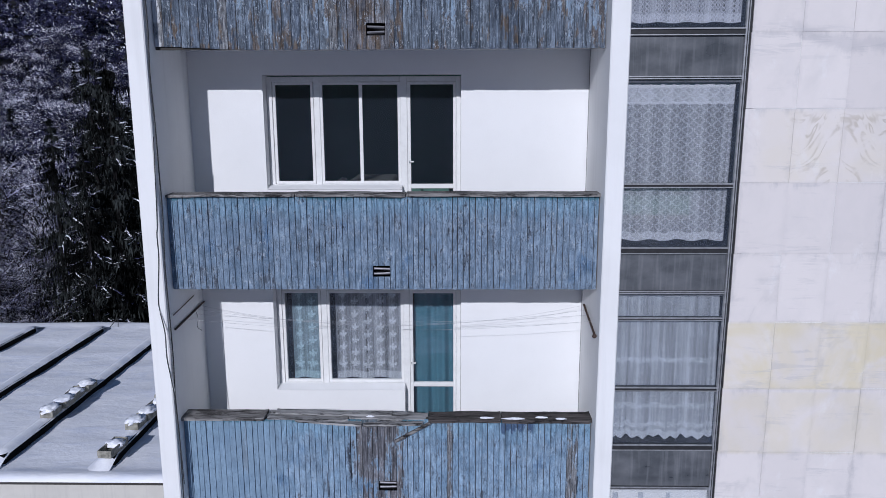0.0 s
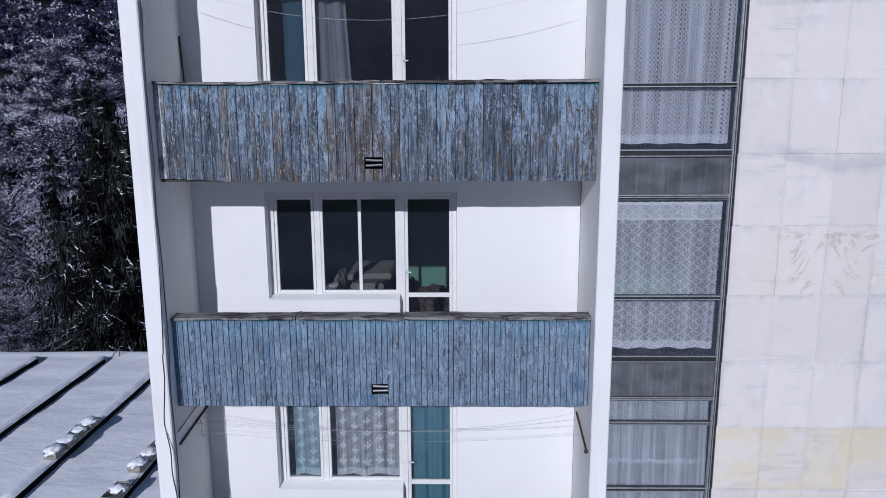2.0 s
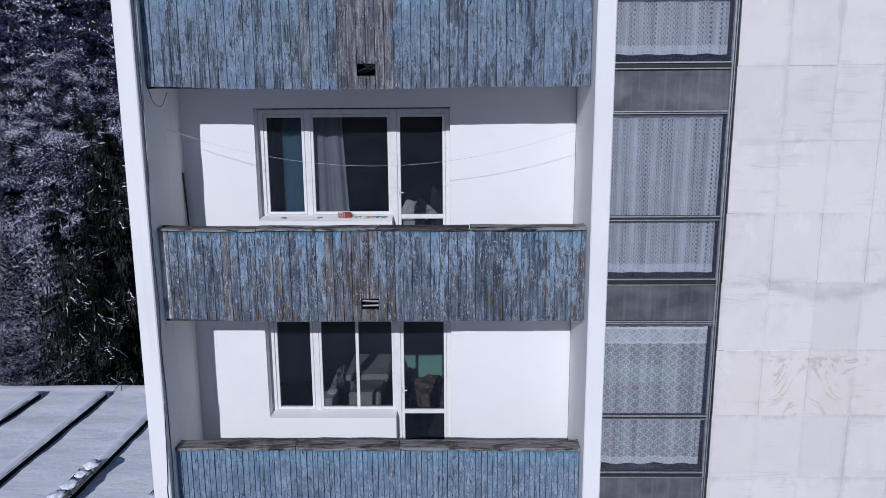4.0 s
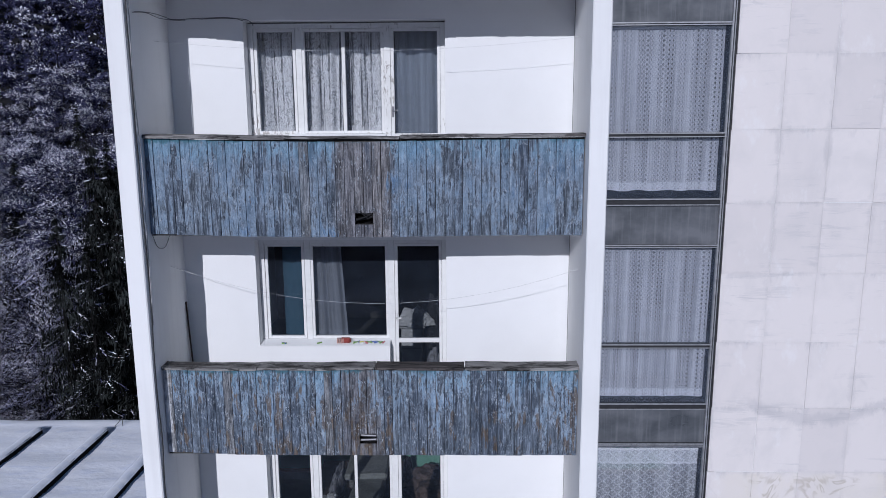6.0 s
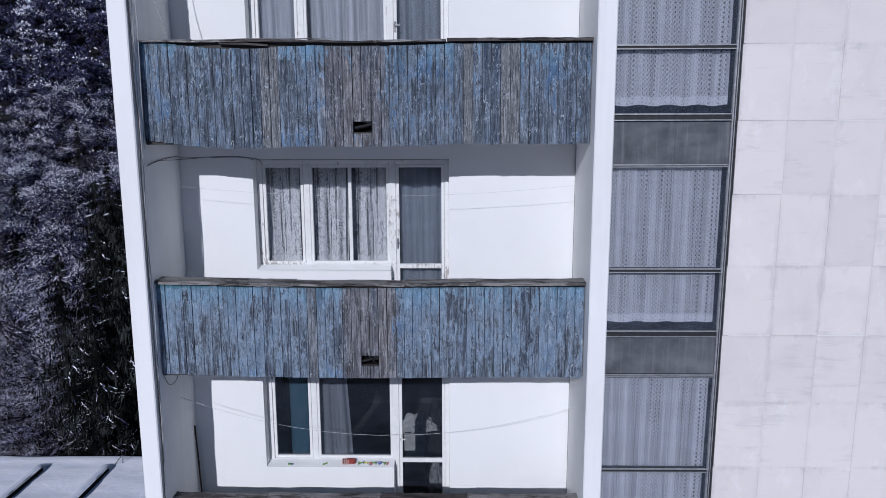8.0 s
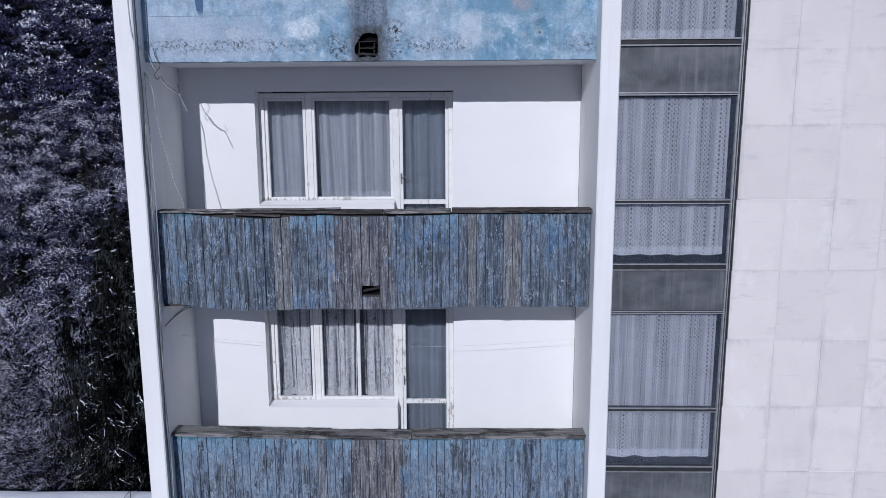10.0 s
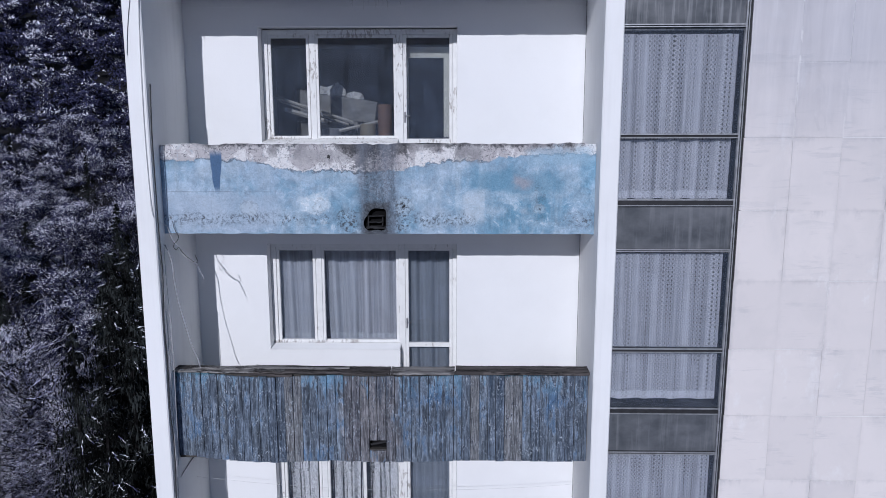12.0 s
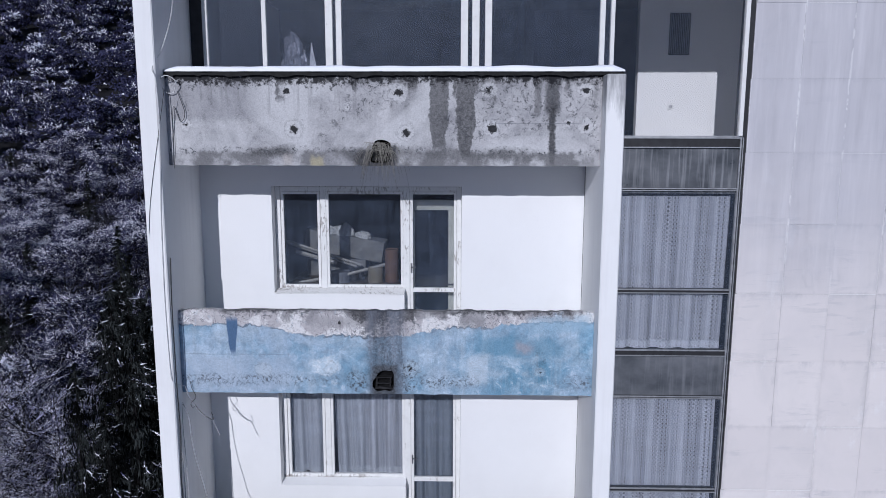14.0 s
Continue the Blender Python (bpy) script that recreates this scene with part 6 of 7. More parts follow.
def carton(at, size, turn, mat, label, tilt=0.0):
    c = base("carton", label, "box", at)
    c.rotation_euler = (0, tilt, turn)
    a, b, h = size[0] / 2, size[1] / 2, size[2]
    part("body", boxes((-a, a, -b, b, 0, h), bevel=0.008), mat, c)
    part("flap", boxes((-a, -0.004, -b, b, h + 0.001, h + 0.006)), mat, c)
    part("flap", boxes((0.004, a, -b, b, h + 0.001, h + 0.006)), mat, c)


def heap(name, at, size, mat, label, category, seed, kind=""):
    bm = bmesh.new()
    bmesh.ops.create_icosphere(bm, subdivisions=4, radius=1.0)
    for v in bm.verts:
        n = 1 + 0.35 * noise.noise(v.co * 1.7 + Vector((seed, 0, 0))) + 0.2 * noise.noise(v.co * 5 + Vector((0, seed, 0)))
        v.co = Vector((v.co.x * size[0] * n, v.co.y * size[1] * n, max(0, v.co.z * n * size[2])))
    o = part(name, bm, mat)
    o.location = at
    return tagged(o, label, category, kind=kind)


for n, (x, y, w) in enumerate(((0.42, 0.0, 0.09), (0.78, -0.02, 0.13), (1.12, 0.02, 0.08), (1.36, -0.02, 0.06), (-1.02, 0.03, 0.05))):
    heap("snow_scrap", (x, Y_FRONT + y, level(0) + 1.148), (w, 0.022, 0.012), SNOW, "small scrap of snow lying on the cap plank", "snow", 30 + n)
F1 = level(1) + 0.15
UPHOLSTERY = plain("grey_green_upholstery", (0.4, 0.41, 0.375), 0.95, vary=0.3, scale=20)


def cushion(at, size, tilt, label):
    """A firm sofa cushion with a pale piped front edge; at is the middle of its underside."""
    c = base("sofa_cushion", label, "cushion", at, "sofa cushions on the table")
    c.rotation_euler = (tilt, 0, 0)
    a, b, h = size[0] / 2, size[1] / 2, size[2]
    bm = boxes((-a, a, -b, b, 0, h), bevel=0.035)
    bmesh.ops.subdivide_edges(bm, edges=[e for e in bm.edges if e.calc_length() > 0.15], cuts=5, use_grid_fill=True)
    for v in bm.verts:
        v.co += Vector((0.012, 0.012, 0.02)) * noise.noise(v.co * 3.1 + Vector(at)) * min(1, v.co.z / h * 2)
    part("pad", bm, UPHOLSTERY, c)
    bm = bmesh.new()
    tube(bm, [(-a + 0.02, -b - 0.004, 0.02), (0, -b - 0.004, 0.02), (a - 0.02, -b - 0.004, 0.02)], 0.008, 5)
    part("piping", bm, CLOTH_GREY, c, "pale piped edge")


table(-2.2, -0.72, 9.98, 12.5, F1, 0.56)
cushion((-1.21, 10.88, F1 + 0.66), (0.5, 1.0, 0.22), -0.16, "grey-green sofa cushion lying propped on a table")
carton((-1.21, 10.58, F1 + 0.56), (0.4, 0.3, 0.1), 0.0, CARD_GREY, "flat greyed carton under a sofa cushion")
carton((-1.29, 11.95, F1 + 0.56), (0.6, 0.9, 0.2), 0.0, CARD_GREY, "greyed carton under a sofa cushion")
cushion((-1.29, 11.9, F1 + 0.77), (0.72, 1.1, 0.11), 0.0, "grey-green sofa cushion lying flat on a carton")
carton((-1.83, 10.6, F1 + 0.56), (0.34, 0.3, 0.28), 0.05, CARD_PALE, "pale carton beside a sofa cushion")
heap("cloth_pile", (-1.74, 10.68, F1 + 0.847), (0.1, 0.08, 0.05), CLOTH_WHITE, "small white rag on a carton", "cloth", 3)
heap("cloth_pile", (-1.78, 11.5, F1 + 0.56), (0.12, 0.55, 0.3), CLOTH_GREY, "long crumpled pale cloth beside a cushion", "cloth", 6)
heap("cloth_pile", (-0.12, 12.5, F1), (0.56, 0.5, 0.35), CLOTH_BROWN, "heap of brown cloth on the floor", "cloth", 5)
heap("sack", (-0.68, 12.72, F1), (0.13, 0.26, 0.42), CLOTH_DARK, "dark crumpled sack on the floor", "sack", 4)
F2 = level(2) + 0.15
st = base("drawer_unit", "white plastic drawer unit inside the balcony door", "drawer unit", (-0.46, 11.3, F2))
part("body", boxes((-0.17, 0.17, -0.13, 0.25, 0, 0.70), bevel=0.01), CARD_PALE, st)
for i in range(2):
    part("drawer", boxes((-0.155, 0.155, -0.146, -0.131, 0.05 + i * 0.325, 0.355 + i * 0.325), bevel=0.005), CLOTH_WHITE, st)
part("top", boxes((-0.21, 0.21, -0.16, 0.27, 0.701, 0.73), bevel=0.008), CLOTH_WHITE, st)
heap("plastic_bag", (-0.42, 11.3, F2 + 0.73), (0.29, 0.19, 0.25), CLOTH_WHITE, "crumpled white plastic bag on a drawer unit", "bag", 8)
heap("cloth_pile", (-0.04, 11.5, F2), (0.26, 0.3, 1.1), CLOTH_DARK, "dark clothes heaped beside the drawer unit", "cloth", 9)
heap("cloth_pile", (-0.06, 10.32, F2), (0.15, 0.16, 0.62), CLOTH_GREY, "pale grey cloth heaped by the balcony door", "cloth", 19)
F5 = level(5) + 0.15
table(-2.34, -0.72, 9.96, 11.0, F5, 0.98)


def canister(x, y, z, r, h, mat, label):
    bm = bmesh.new()
    lathe(bm, [(r * 0.96, 0), (r, 0.01), (r, h * 0.32), (r * 1.03, h * 0.33), (r, h * 0.34), (r, h * 0.66), (r * 1.03, h * 0.67), (r, h * 0.68), (r, h - 0.012), (r * 0.95, h), (r * 0.9, h - 0.01)], 0, 0, 20)
    o = part("canister", bm, mat)
    o.location = (x, y, z)
    tagged(o, label, "canister")


canister(-0.885, 10.2, F5 + 0.98, 0.10, 0.48, RUST_TIN, "tall rusty round tin on a table")
canister(-1.12, 10.16, F5 + 0.98, 0.11, 0.22, BEIGE_TIN, "beige round canister on a table")
canister(-1.63, 10.16, F5 + 0.98, 0.14, 0.16, GREY_TIN, "grey bucket standing on a table")
carton((-1.75, 10.72, F5 + 0.98), (0.9, 0.3, 0.26), -0.05, CARD_GREY, "dusty cardboard box under a longer carton")
carton((-1.65, 10.72, F5 + 1.29), (1.2, 0.34, 0.31), -0.06, CARD_GREY, "long pale carton lying askew on a cluttered table", 0.16)
heap("plastic_bag", (-1.82, 10.66, F5 + 1.62), (0.16, 0.12, 0.11), CLOTH_WHITE, "crumpled white wrapping on a carton", "bag", 12)
heap("plastic_bag", (-1.62, 10.64, F5 + 1.6), (0.14, 0.1, 0.16), CLOTH_WHITE, "crumpled white wrapping on a carton", "bag", 31)
heap("plastic_bag", (-1.36, 10.64, F5 + 1.54), (0.13, 0.1, 0.12), CLOTH_WHITE, "crumpled white wrapping on a carton", "bag", 14)
heap("cable_tangle", (-1.42, 10.3, F5 + 0.98), (0.12, 0.1, 0.24), CLOTH_DARK, "dark tangle of wire on a table", "wire", 17)
for n, (a, b, r) in enumerate((((-2.42, 10.2, F5 + 1.575), (-1.33, 10.2, F5 + 1.22), 0.02), ((-2.4, 10.26, F5 + 1.53), (-1.4, 10.24, F5 + 1.19), 0.016), ((-1.52, 10.1, F5 + 1.1), (-0.97, 10.22, F5 + 1.23), 0.022), ((-2.42, 10.12, F5 + 0.93), (-1.9, 10.12, F5 + 1.03), 0.024), ((-2.3, 10.3, F5 + 1.4), (-1.7, 10.3, F5 + 1.23), 0.03))):
    bm = bmesh.new()
    tube(bm, [a, b], r, 4)
    tagged(part("batten", bm, PALE_WOOD), "pale timber batten leaning across a cluttered table", "batten", "battens on the table")
bm = boxes((-2.2, -1.72, 10.38, 10.46, F5 + 0.981, F5 + 0.95), bevel=0.01)
tagged(part("toolbox", bm, plain("dark_green_metal", (0.05, 0.08, 0.08), 0.5, 0.3)), "dark green metal box on a table", "box")
idoor = base("inner_door", "cream painted inner balcony door standing ajar", "door", (0, 9.90, F5))
part("stile", boxes((-0.06, 0.06, 0, 0.04, 0.0, 2.2)), CREAM_PAINT, idoor)
part("stile", boxes((-0.62, -0.53, 0, 0.04, 0.0, 2.2)), CREAM_PAINT, idoor)
part("rail", boxes((-0.529, -0.061, 0, 0.04, 2.06, 2.2)), CREAM_PAINT, idoor)
part("rail", boxes((-0.529, -0.061, 0, 0.04, 0.0, 0.5)), CREAM_PAINT, idoor)
part("pane", boxes((-0.529, -0.061, 0.018, 0.022, 0.5, 2.06)), GLASS_DUSTY, idoor)
part("door_handle", boxes((-0.07, 0.04, -0.03, -0.012, 1.0, 1.02), (0.02, 0.035, -0.03, -0.001, 1.0, 1.02)), GALVANISED, idoor)

# things behind the lounge glass
bm = bmesh.new()
vs = [bm.verts.new(q) for q in ((-0.06, 0, 0), (0.06, 0.02, 0), (-0.02, 0.01, 0.3), (-0.06, 0.004, 0), (0.06, 0.024, 0), (-0.02, 0.014, 0.3))]
for f in ((0, 1, 2), (5, 4, 3), (0, 3, 4, 1), (1, 4, 5, 2), (2, 5, 3, 0)):
    bm.faces.new([vs[i] for i in f])
o = part("paper_sheet", bm, CLOTH_WHITE)
o.location = (-1.83, 9.56, level(6) + 1.251)
o.scale = (0.9, 1, 1.3)
tagged(o, "torn white paper sheet leaning on the lounge sill", "paper")
heap("foil_heap", (-2.08, 9.575, level(6) + 1.251), (0.17, 0.07, 0.42), plain("dull_foil", (0.2, 0.2, 0.22), 0.4, 0.3, vary=0.9, scale=30), "crumpled grey foil heap behind the lounge glass", "foil", 23)

# small coloured things on a sill
F2S = level(2) + 1.128
PEG_RED = plain("dark_red_plastic", (0.28, 0.06, 0.05), 0.4)
hc = base("hair_clip", "dark red ribbed plastic clip lying on a sill", "clip", (-1.28, 9.56, F2S - 0.006))
part("body", boxes((-0.05, 0.09, -0.03, 0.04, 0, 0.075), bevel=0.02), PEG_RED, hc)
for i in range(4):
    part("tooth", boxes((-0.10 + i * 0.026, -0.084 + i * 0.026, -0.034, 0.036, 0.004, 0.07), bevel=0.004), plain("pale_red_plastic", (0.5, 0.32, 0.28), 0.4) if i == 0 else bpy.data.materials["pale_red_plastic"], hc)
pegs = {"yellow": (0.6, 0.55, 0.06), "blue": (0.1, 0.15, 0.4), "pink": (0.6, 0.18, 0.2), "green": (0.2, 0.35, 0.1), "white": (0.7, 0.7, 0.7)}
pm = {c: plain(c + "_plastic", v, 0.4) for c, v in pegs.items()}
rng = random.Random(3)
for i in range(16):
    c = rng.choice(list(pegs))
    x = -2.15 + rng.uniform(0, 0.08) if i < 2 else (-1.62 if i == 2 else -1.15 + (i - 3) * 0.034)
    o = base("clothes_peg", f"{c} plastic clothes peg lying on the window sill", "peg", (x, 9.55 + rng.uniform(-0.03, 0.05), F2S - 0.004), "clothes pegs")
    o.rotation_euler = (0, 0, rng.uniform(0, 3))
    part("prong", boxes((-0.035, 0.035, -0.008, -0.001, 0, 0.016)), pm[c], o)
    part("prong", boxes((-0.035, 0.035, 0.001, 0.008, 0, 0.016)), pm[c], o)

# ---- lines and cables on the balconies ----
def wire(points, r, mat, name, label, category, group=""):
    bm = bmesh.new()
    tube(bm, points, r, 5)
    return tagged(part(name, bm, mat), label, category, group)


def loose(points, n=8):
    """A smooth run through the points."""
    pts = [Vector(p) for p in points]
    out = []
    for i in range(len(pts) - 1):
        p0, p1, p2, p3 = pts[max(i - 1, 0)], pts[i], pts[i + 1], pts[min(i + 2, len(pts) - 1)]
        for s in range(n):
            t = s / n
            out.append(0.5 * (2 * p1 + (p2 - p0) * t + (2 * p0 - 5 * p1 + 4 * p2 - p3) * t * t + (3 * p1 - p0 - 3 * p2 + p3) * t ** 3))
    return out + [pts[-1]]


z = level(0)
wire([(XL + 0.015, 8.44, z + 2.31), (XL + 0.015, 9.47, z + 2.38)], 0.014, RUSTY, "line_bracket", "rusty bar on the balcony wall holding washing lines", "bracket")
wire([(XR - 0.02, 8.4, z + 2.25), (XR - 0.02, 9.2, z + 2.42)], 0.014, RUSTY, "line_bracket", "rusty bar on the balcony wall holding washing lines", "bracket")
wire([(XL + 0.02, 8.4, z + 2.5), (XL + 0.02, 9.1, z + 2.56)], 0.006, RUSTY, "line_bracket", "thin rusty rod above the bracket bar", "bracket")
wire(loose([(XL + 0.03, 9.1, z + 2.36), (XL + 0.05, 9.12, z + 2.25), (XL + 0.04, 9.1, z + 2.14), (XL + 0.08, 9.14, z + 2.08)], 5), 0.003, CABLE_DARK, "cable", "short loose wire end dangling from a bracket", "cable")
bm = bmesh.new()
bmesh.ops.create_icosphere(bm, subdivisions=2, radius=0.028)
o = part("bracket_knob", bm, RUSTY)
o.location = (XR - 0.028, 8.4, z + 2.25)
tagged(o, "dark round knob at the end of a bracket bar", "knob")
for y, dz, s in ((8.75, 0.0, 0.13), (8.95, 0.02, 0.1), (9.15, 0.03, 0.2), (9.3, 0.05, 0.28)):
    wire(sagging((XL + 0.015, y, z + 2.35 + dz * 0.5), (XR - 0.02, y - 0.1, z + 2.36 + dz), s), 0.0015, CABLE_GREY, "washing_line", "thin slack washing line across the balcony", "line", "washing lines")
z = level(2)
wire(sagging((XL + 0.002, 9.0, z + 2.32), (XR, 8.75, z + 2.32), 0.46), 0.002, CABLE_WHITE, "washing_line", "thin white slack washing line across the balcony", "line", "washing lines")
z = level(3)
wire(sagging((XL + 0.002, 9.0, z + 2.28), (XR, 8.9, z + 2.28), 0.14), 0.0015, CABLE_WHITE, "washing_line", "thin white washing line across the balcony", "line", "washing lines")
LOOP = "dull grey cable looped along the balcony wall"
wire(loose([(-3.365, 8.469, 20.200), (-3.365, 8.840, 20.243), (-3.365, 9.253, 20.232), (-3.205, 9.480, 20.237), (-2.734, 9.480, 20.256), (-2.375, 9.480, 20.237), (-2.285, 9.480, 20.162)]), 0.004, CABLE_MID, "cable", LOOP, "cable")
wire(loose([(-3.365, 8.515, 20.211), (-3.365, 8.782, 20.245), (-3.365, 9.136, 20.267), (-3.365, 9.410, 20.266), (-3.279, 9.480, 20.246), (-2.955, 9.480, 20.259), (-2.578, 9.480, 20.262), (-2.412, 9.480, 20.222)]), 0.004, CABLE_MID, "cable", LOOP, "cable")
wire(loose([(XL + 0.01, 8.5, level(3) + 0.05), (XL + 0.02, 8.62, level(3) - 0.16), (XL + 0.02, 8.85, level(3) - 0.2), (XL + 0.02, 9.05, level(3) - 0.04)]), 0.004, CABLE_MID, "cable", "slack loop of cable under the timber parapet", "cable")
rng = random.Random(9)
wob = [(XL + 0.012 + rng.uniform(-0.004, 0.01), 8.30 + rng.uniform(-0.02, 0.03), z) for z in np.arange(8.0, 25.2, 0.55)]
wire(loose(wob, 5), 0.008, CABLE_DARK, "cable", "dark cable running down the fin wall", "cable")
wob = [(XL + 0.014 + rng.uniform(-0.004, 0.02), 8.335 + rng.uniform(-0.015, 0.02), z) for z in np.arange(16.6, 23.0, 0.5)]
wire(loose(wob, 5), 0.006, CABLE_GREY, "cable", "thin grey cable running down the fin wall", "cable")
zt = level(6)
wire(loose([(-3.18, 8.5, zt + 2.6), (-3.22, 8.46, zt + 1.9), (-3.34, 8.42, zt + 1.45), (-3.40, 8.24, zt + 1.2), (-3.37, 8.24, zt + 1.05), (-3.36, 8.24, zt + 0.5), (-3.40, 8.24, zt - 0.4), (-3.42, 8.24, zt - 1.4), (-3.41, 8.24, zt - 2.2), (-3.39, 8.24, zt - 2.5), (-3.35, 8.4, zt - 2.62), (-3.33, 8.47, zt - 2.65)]), 0.005, CABLE_WHITE, "cable", "pale loose cable hanging down the fin wall", "cable")
ring = [(-3.30 + 0.09 * math.cos(a) * (1 + 0.15 * math.sin(3 * a)), 8.41 - 0.05 * math.sin(a), zt + 1.02 + 0.1 * math.sin(a)) for a in np.arange(0, 13, 0.4)]
wire(ring, 0.006, CABLE_WHITE, "cable", "coil of pale cable at the parapet corner", "cable")
wire(loose([(-3.22, 8.47, zt + 0.95), (-3.14, 8.46, zt + 0.7), (-3.2, 8.47, zt + 0.6), (-3.28, 8.47, zt + 0.75), (-3.3, 8.47, zt + 0.05)]), 0.004, CABLE_DARK, "cable", "thin dark cable loop on the concrete parapet", "cable")
wire(loose([(-3.28, 8.24, zt + 0.95), (-3.5, 8.242, zt - 0.2), (-3.56, 8.242, zt - 0.7)]), 0.003, CABLE_DARK, "cable", "thin dark wire across the fin front", "cable")
zc = level(5)
HANG = "loose thin cable hanging under the concrete parapet"
wire(loose([(-3.33, 8.47, zc + 0.15), (-3.306, 8.47, zc + 0.075), (-3.267, 8.47, zc - 0.03), (-3.214, 8.47, zc - 0.1), (-3.162, 8.47, zc - 0.193), (-3.063, 8.47, zc - 0.274), (-3.017, 8.47, zc - 0.286), (-2.976, 8.47, zc - 0.368), (-2.919, 8.47, zc - 0.505)], 5), 0.005, CABLE_GREY, "cable", HANG, "cable", "hanging cables")
wire(loose([(-3.26, 8.475, zc + 0.2), (-3.24, 8.465, zc + 0.11), (-3.194, 8.462, zc + 0.007), (-3.262, 8.46, zc - 0.087), (-3.238, 8.47, zc - 0.145), (-3.2, 8.455, zc - 0.11), (-3.165, 8.465, zc - 0.168), (-3.083, 8.465, zc - 0.25), (-2.988, 8.465, zc - 0.296), (-3.009, 8.46, zc - 0.2)], 5), 0.0042, CABLE_DARK, "cable", "twisted dark wire hanging under the concrete parapet", "cable", "hanging cables")
wire(loose([(-3.371, 8.45, 23.181), (-3.328, 8.45, 23.109), (-3.29, 8.45, 22.965), (-3.272, 8.45, 22.723), (-3.227, 8.45, 22.43), (-3.151, 8.45, 22.109), (-3.105, 8.45, 21.91), (-3.042, 8.45, 21.76), (-3.03, 8.47, 21.64)], 5), 0.0045, CABLE_GREY, "cable", HANG, "cable", "hanging cables")
wire(loose([(-3.365, 8.46, 23.19), (-3.3, 8.46, 23.0), (-3.28, 8.46, 22.8), (-3.268, 8.46, 22.66)], 5), 0.003, CABLE_DARK, "cable", HANG, "cable", "hanging cables")
wire(loose([(-3.35, 8.4, 23.197), (-3.353, 8.4, 22.838), (-3.335, 8.4, 22.352), (-3.33, 8.4, 21.957), (-3.328, 8.4, 21.657), (-3.34, 8.38, 20.4)], 5), 0.0045, CABLE_GREY, "cable", "grey cable running down beside the fin wall", "cable")
wire(loose([(-3.36, 8.243, 13.9), (-3.394, 8.243, 12.957), (-3.411, 8.243, 12.772), (-3.411, 8.243, 12.492), (-3.454, 8.243, 12.016), (-3.445, 8.243, 11.847), (-3.408, 8.243, 11.58), (-3.409, 8.243, 11.284), (-3.374, 8.243, 10.984), (-3.345, 8.26, 10.605), (-3.34, 8.3, 9.6)], 5), 0.0055, CABLE_DARK, "cable", "dark cable hanging loose down the fin front", "cable")
wire(loose([(-3.447, 8.24, 11.871), (-3.382, 8.24, 11.629), (-3.361, 8.24, 11.383), (-3.367, 8.24, 11.135), (-3.35, 8.26, 10.8)], 5), 0.004, CABLE_GREY, "cable", "thin grey cable branching off down the fin front", "cable")
bm = bmesh.new()
tube(bm, [(XL + 0.05, 9.46, level(2) + 0.16), (XL + 0.012, 9.40, level(2) + 1.75)], 0.012, 5)
tagged(part("rod", bm, RUSTY), "thin dark rod leaning in the balcony corner", "rod")
bm = boxes((0, 0.5, -0.012, 0.012, -0.018, 0.018))
o = part("broken_slat", bm, CAP_WOOD)
o.location = (-0.70, 8.415, 10.13)
o.rotation_euler = (0, -0.52, 0)
tagged(o, "broken grey slat hanging from the cap plank", "slat")

# ---- low annexe with a snow-covered roof ----
AX0, AX1, AY0, AY1, AZ = -34.0, -4.4, 19.5, 35.3, 3.42
ann = base("annexe_building", "low annexe with a flat snow-covered ribbed roof", "building", (0, 0, 0))
part("wall", boxes((AX0, AX1, AY0 + 0.15, AY1, 0, AZ - 0.12)), PLASTER_CREAM, ann, "pale cream rendered wall")
part("roof_edge", boxes((AX0 - 0.1, AX1 + 0.1, AY0, AY1 + 0.1, AZ - 0.118, AZ - 0.03)), DARK_WOOD, ann, "dark metal roof edge")


def snow_sheet(x0, x1, y0, y1, z, step):
    nx, ny = int((x1 - x0) / step), int((y1 - y0) / step)
    verts = []
    for j in range(ny + 1):
        for i in range(nx + 1):
            x, y = x0 + (x1 - x0) * i / nx, y0 + (y1 - y0) * j / ny
            e = min(1.0, (y - y0) / 0.3, (y1 - y) / 0.3)
            lip = 0.07 * math.exp(-((y - y0 - 0.25) / 0.2) ** 2) + 0.08 * math.exp(-((y1 - y - 0.3) / 0.4) ** 2)
            verts.append((x, y, z + 0.03 * e + lip + 0.045 * noise.noise(Vector((x * 0.25, y * 0.9, 1))) + 0.02 * noise.noise(Vector((x * 0.6, y * 1.6, 4)))))
    n = nx + 1
    top = len(verts)
    faces = [(j * n + i, j * n + i + 1, (j + 1) * n + i + 1, (j + 1) * n + i) for j in range(ny) for i in range(nx)]
    verts += [(x0 + (x1 - x0) * i / nx, y0, z - 0.03) for i in range(nx + 1)]
    faces += [(top + i, top + i + 1, i + 1, i) for i in range(nx)]
    me = mesh_from("roof_snow", verts, faces)
    me.polygons.foreach_set("use_smooth", [True] * len(me.polygons))
    return me


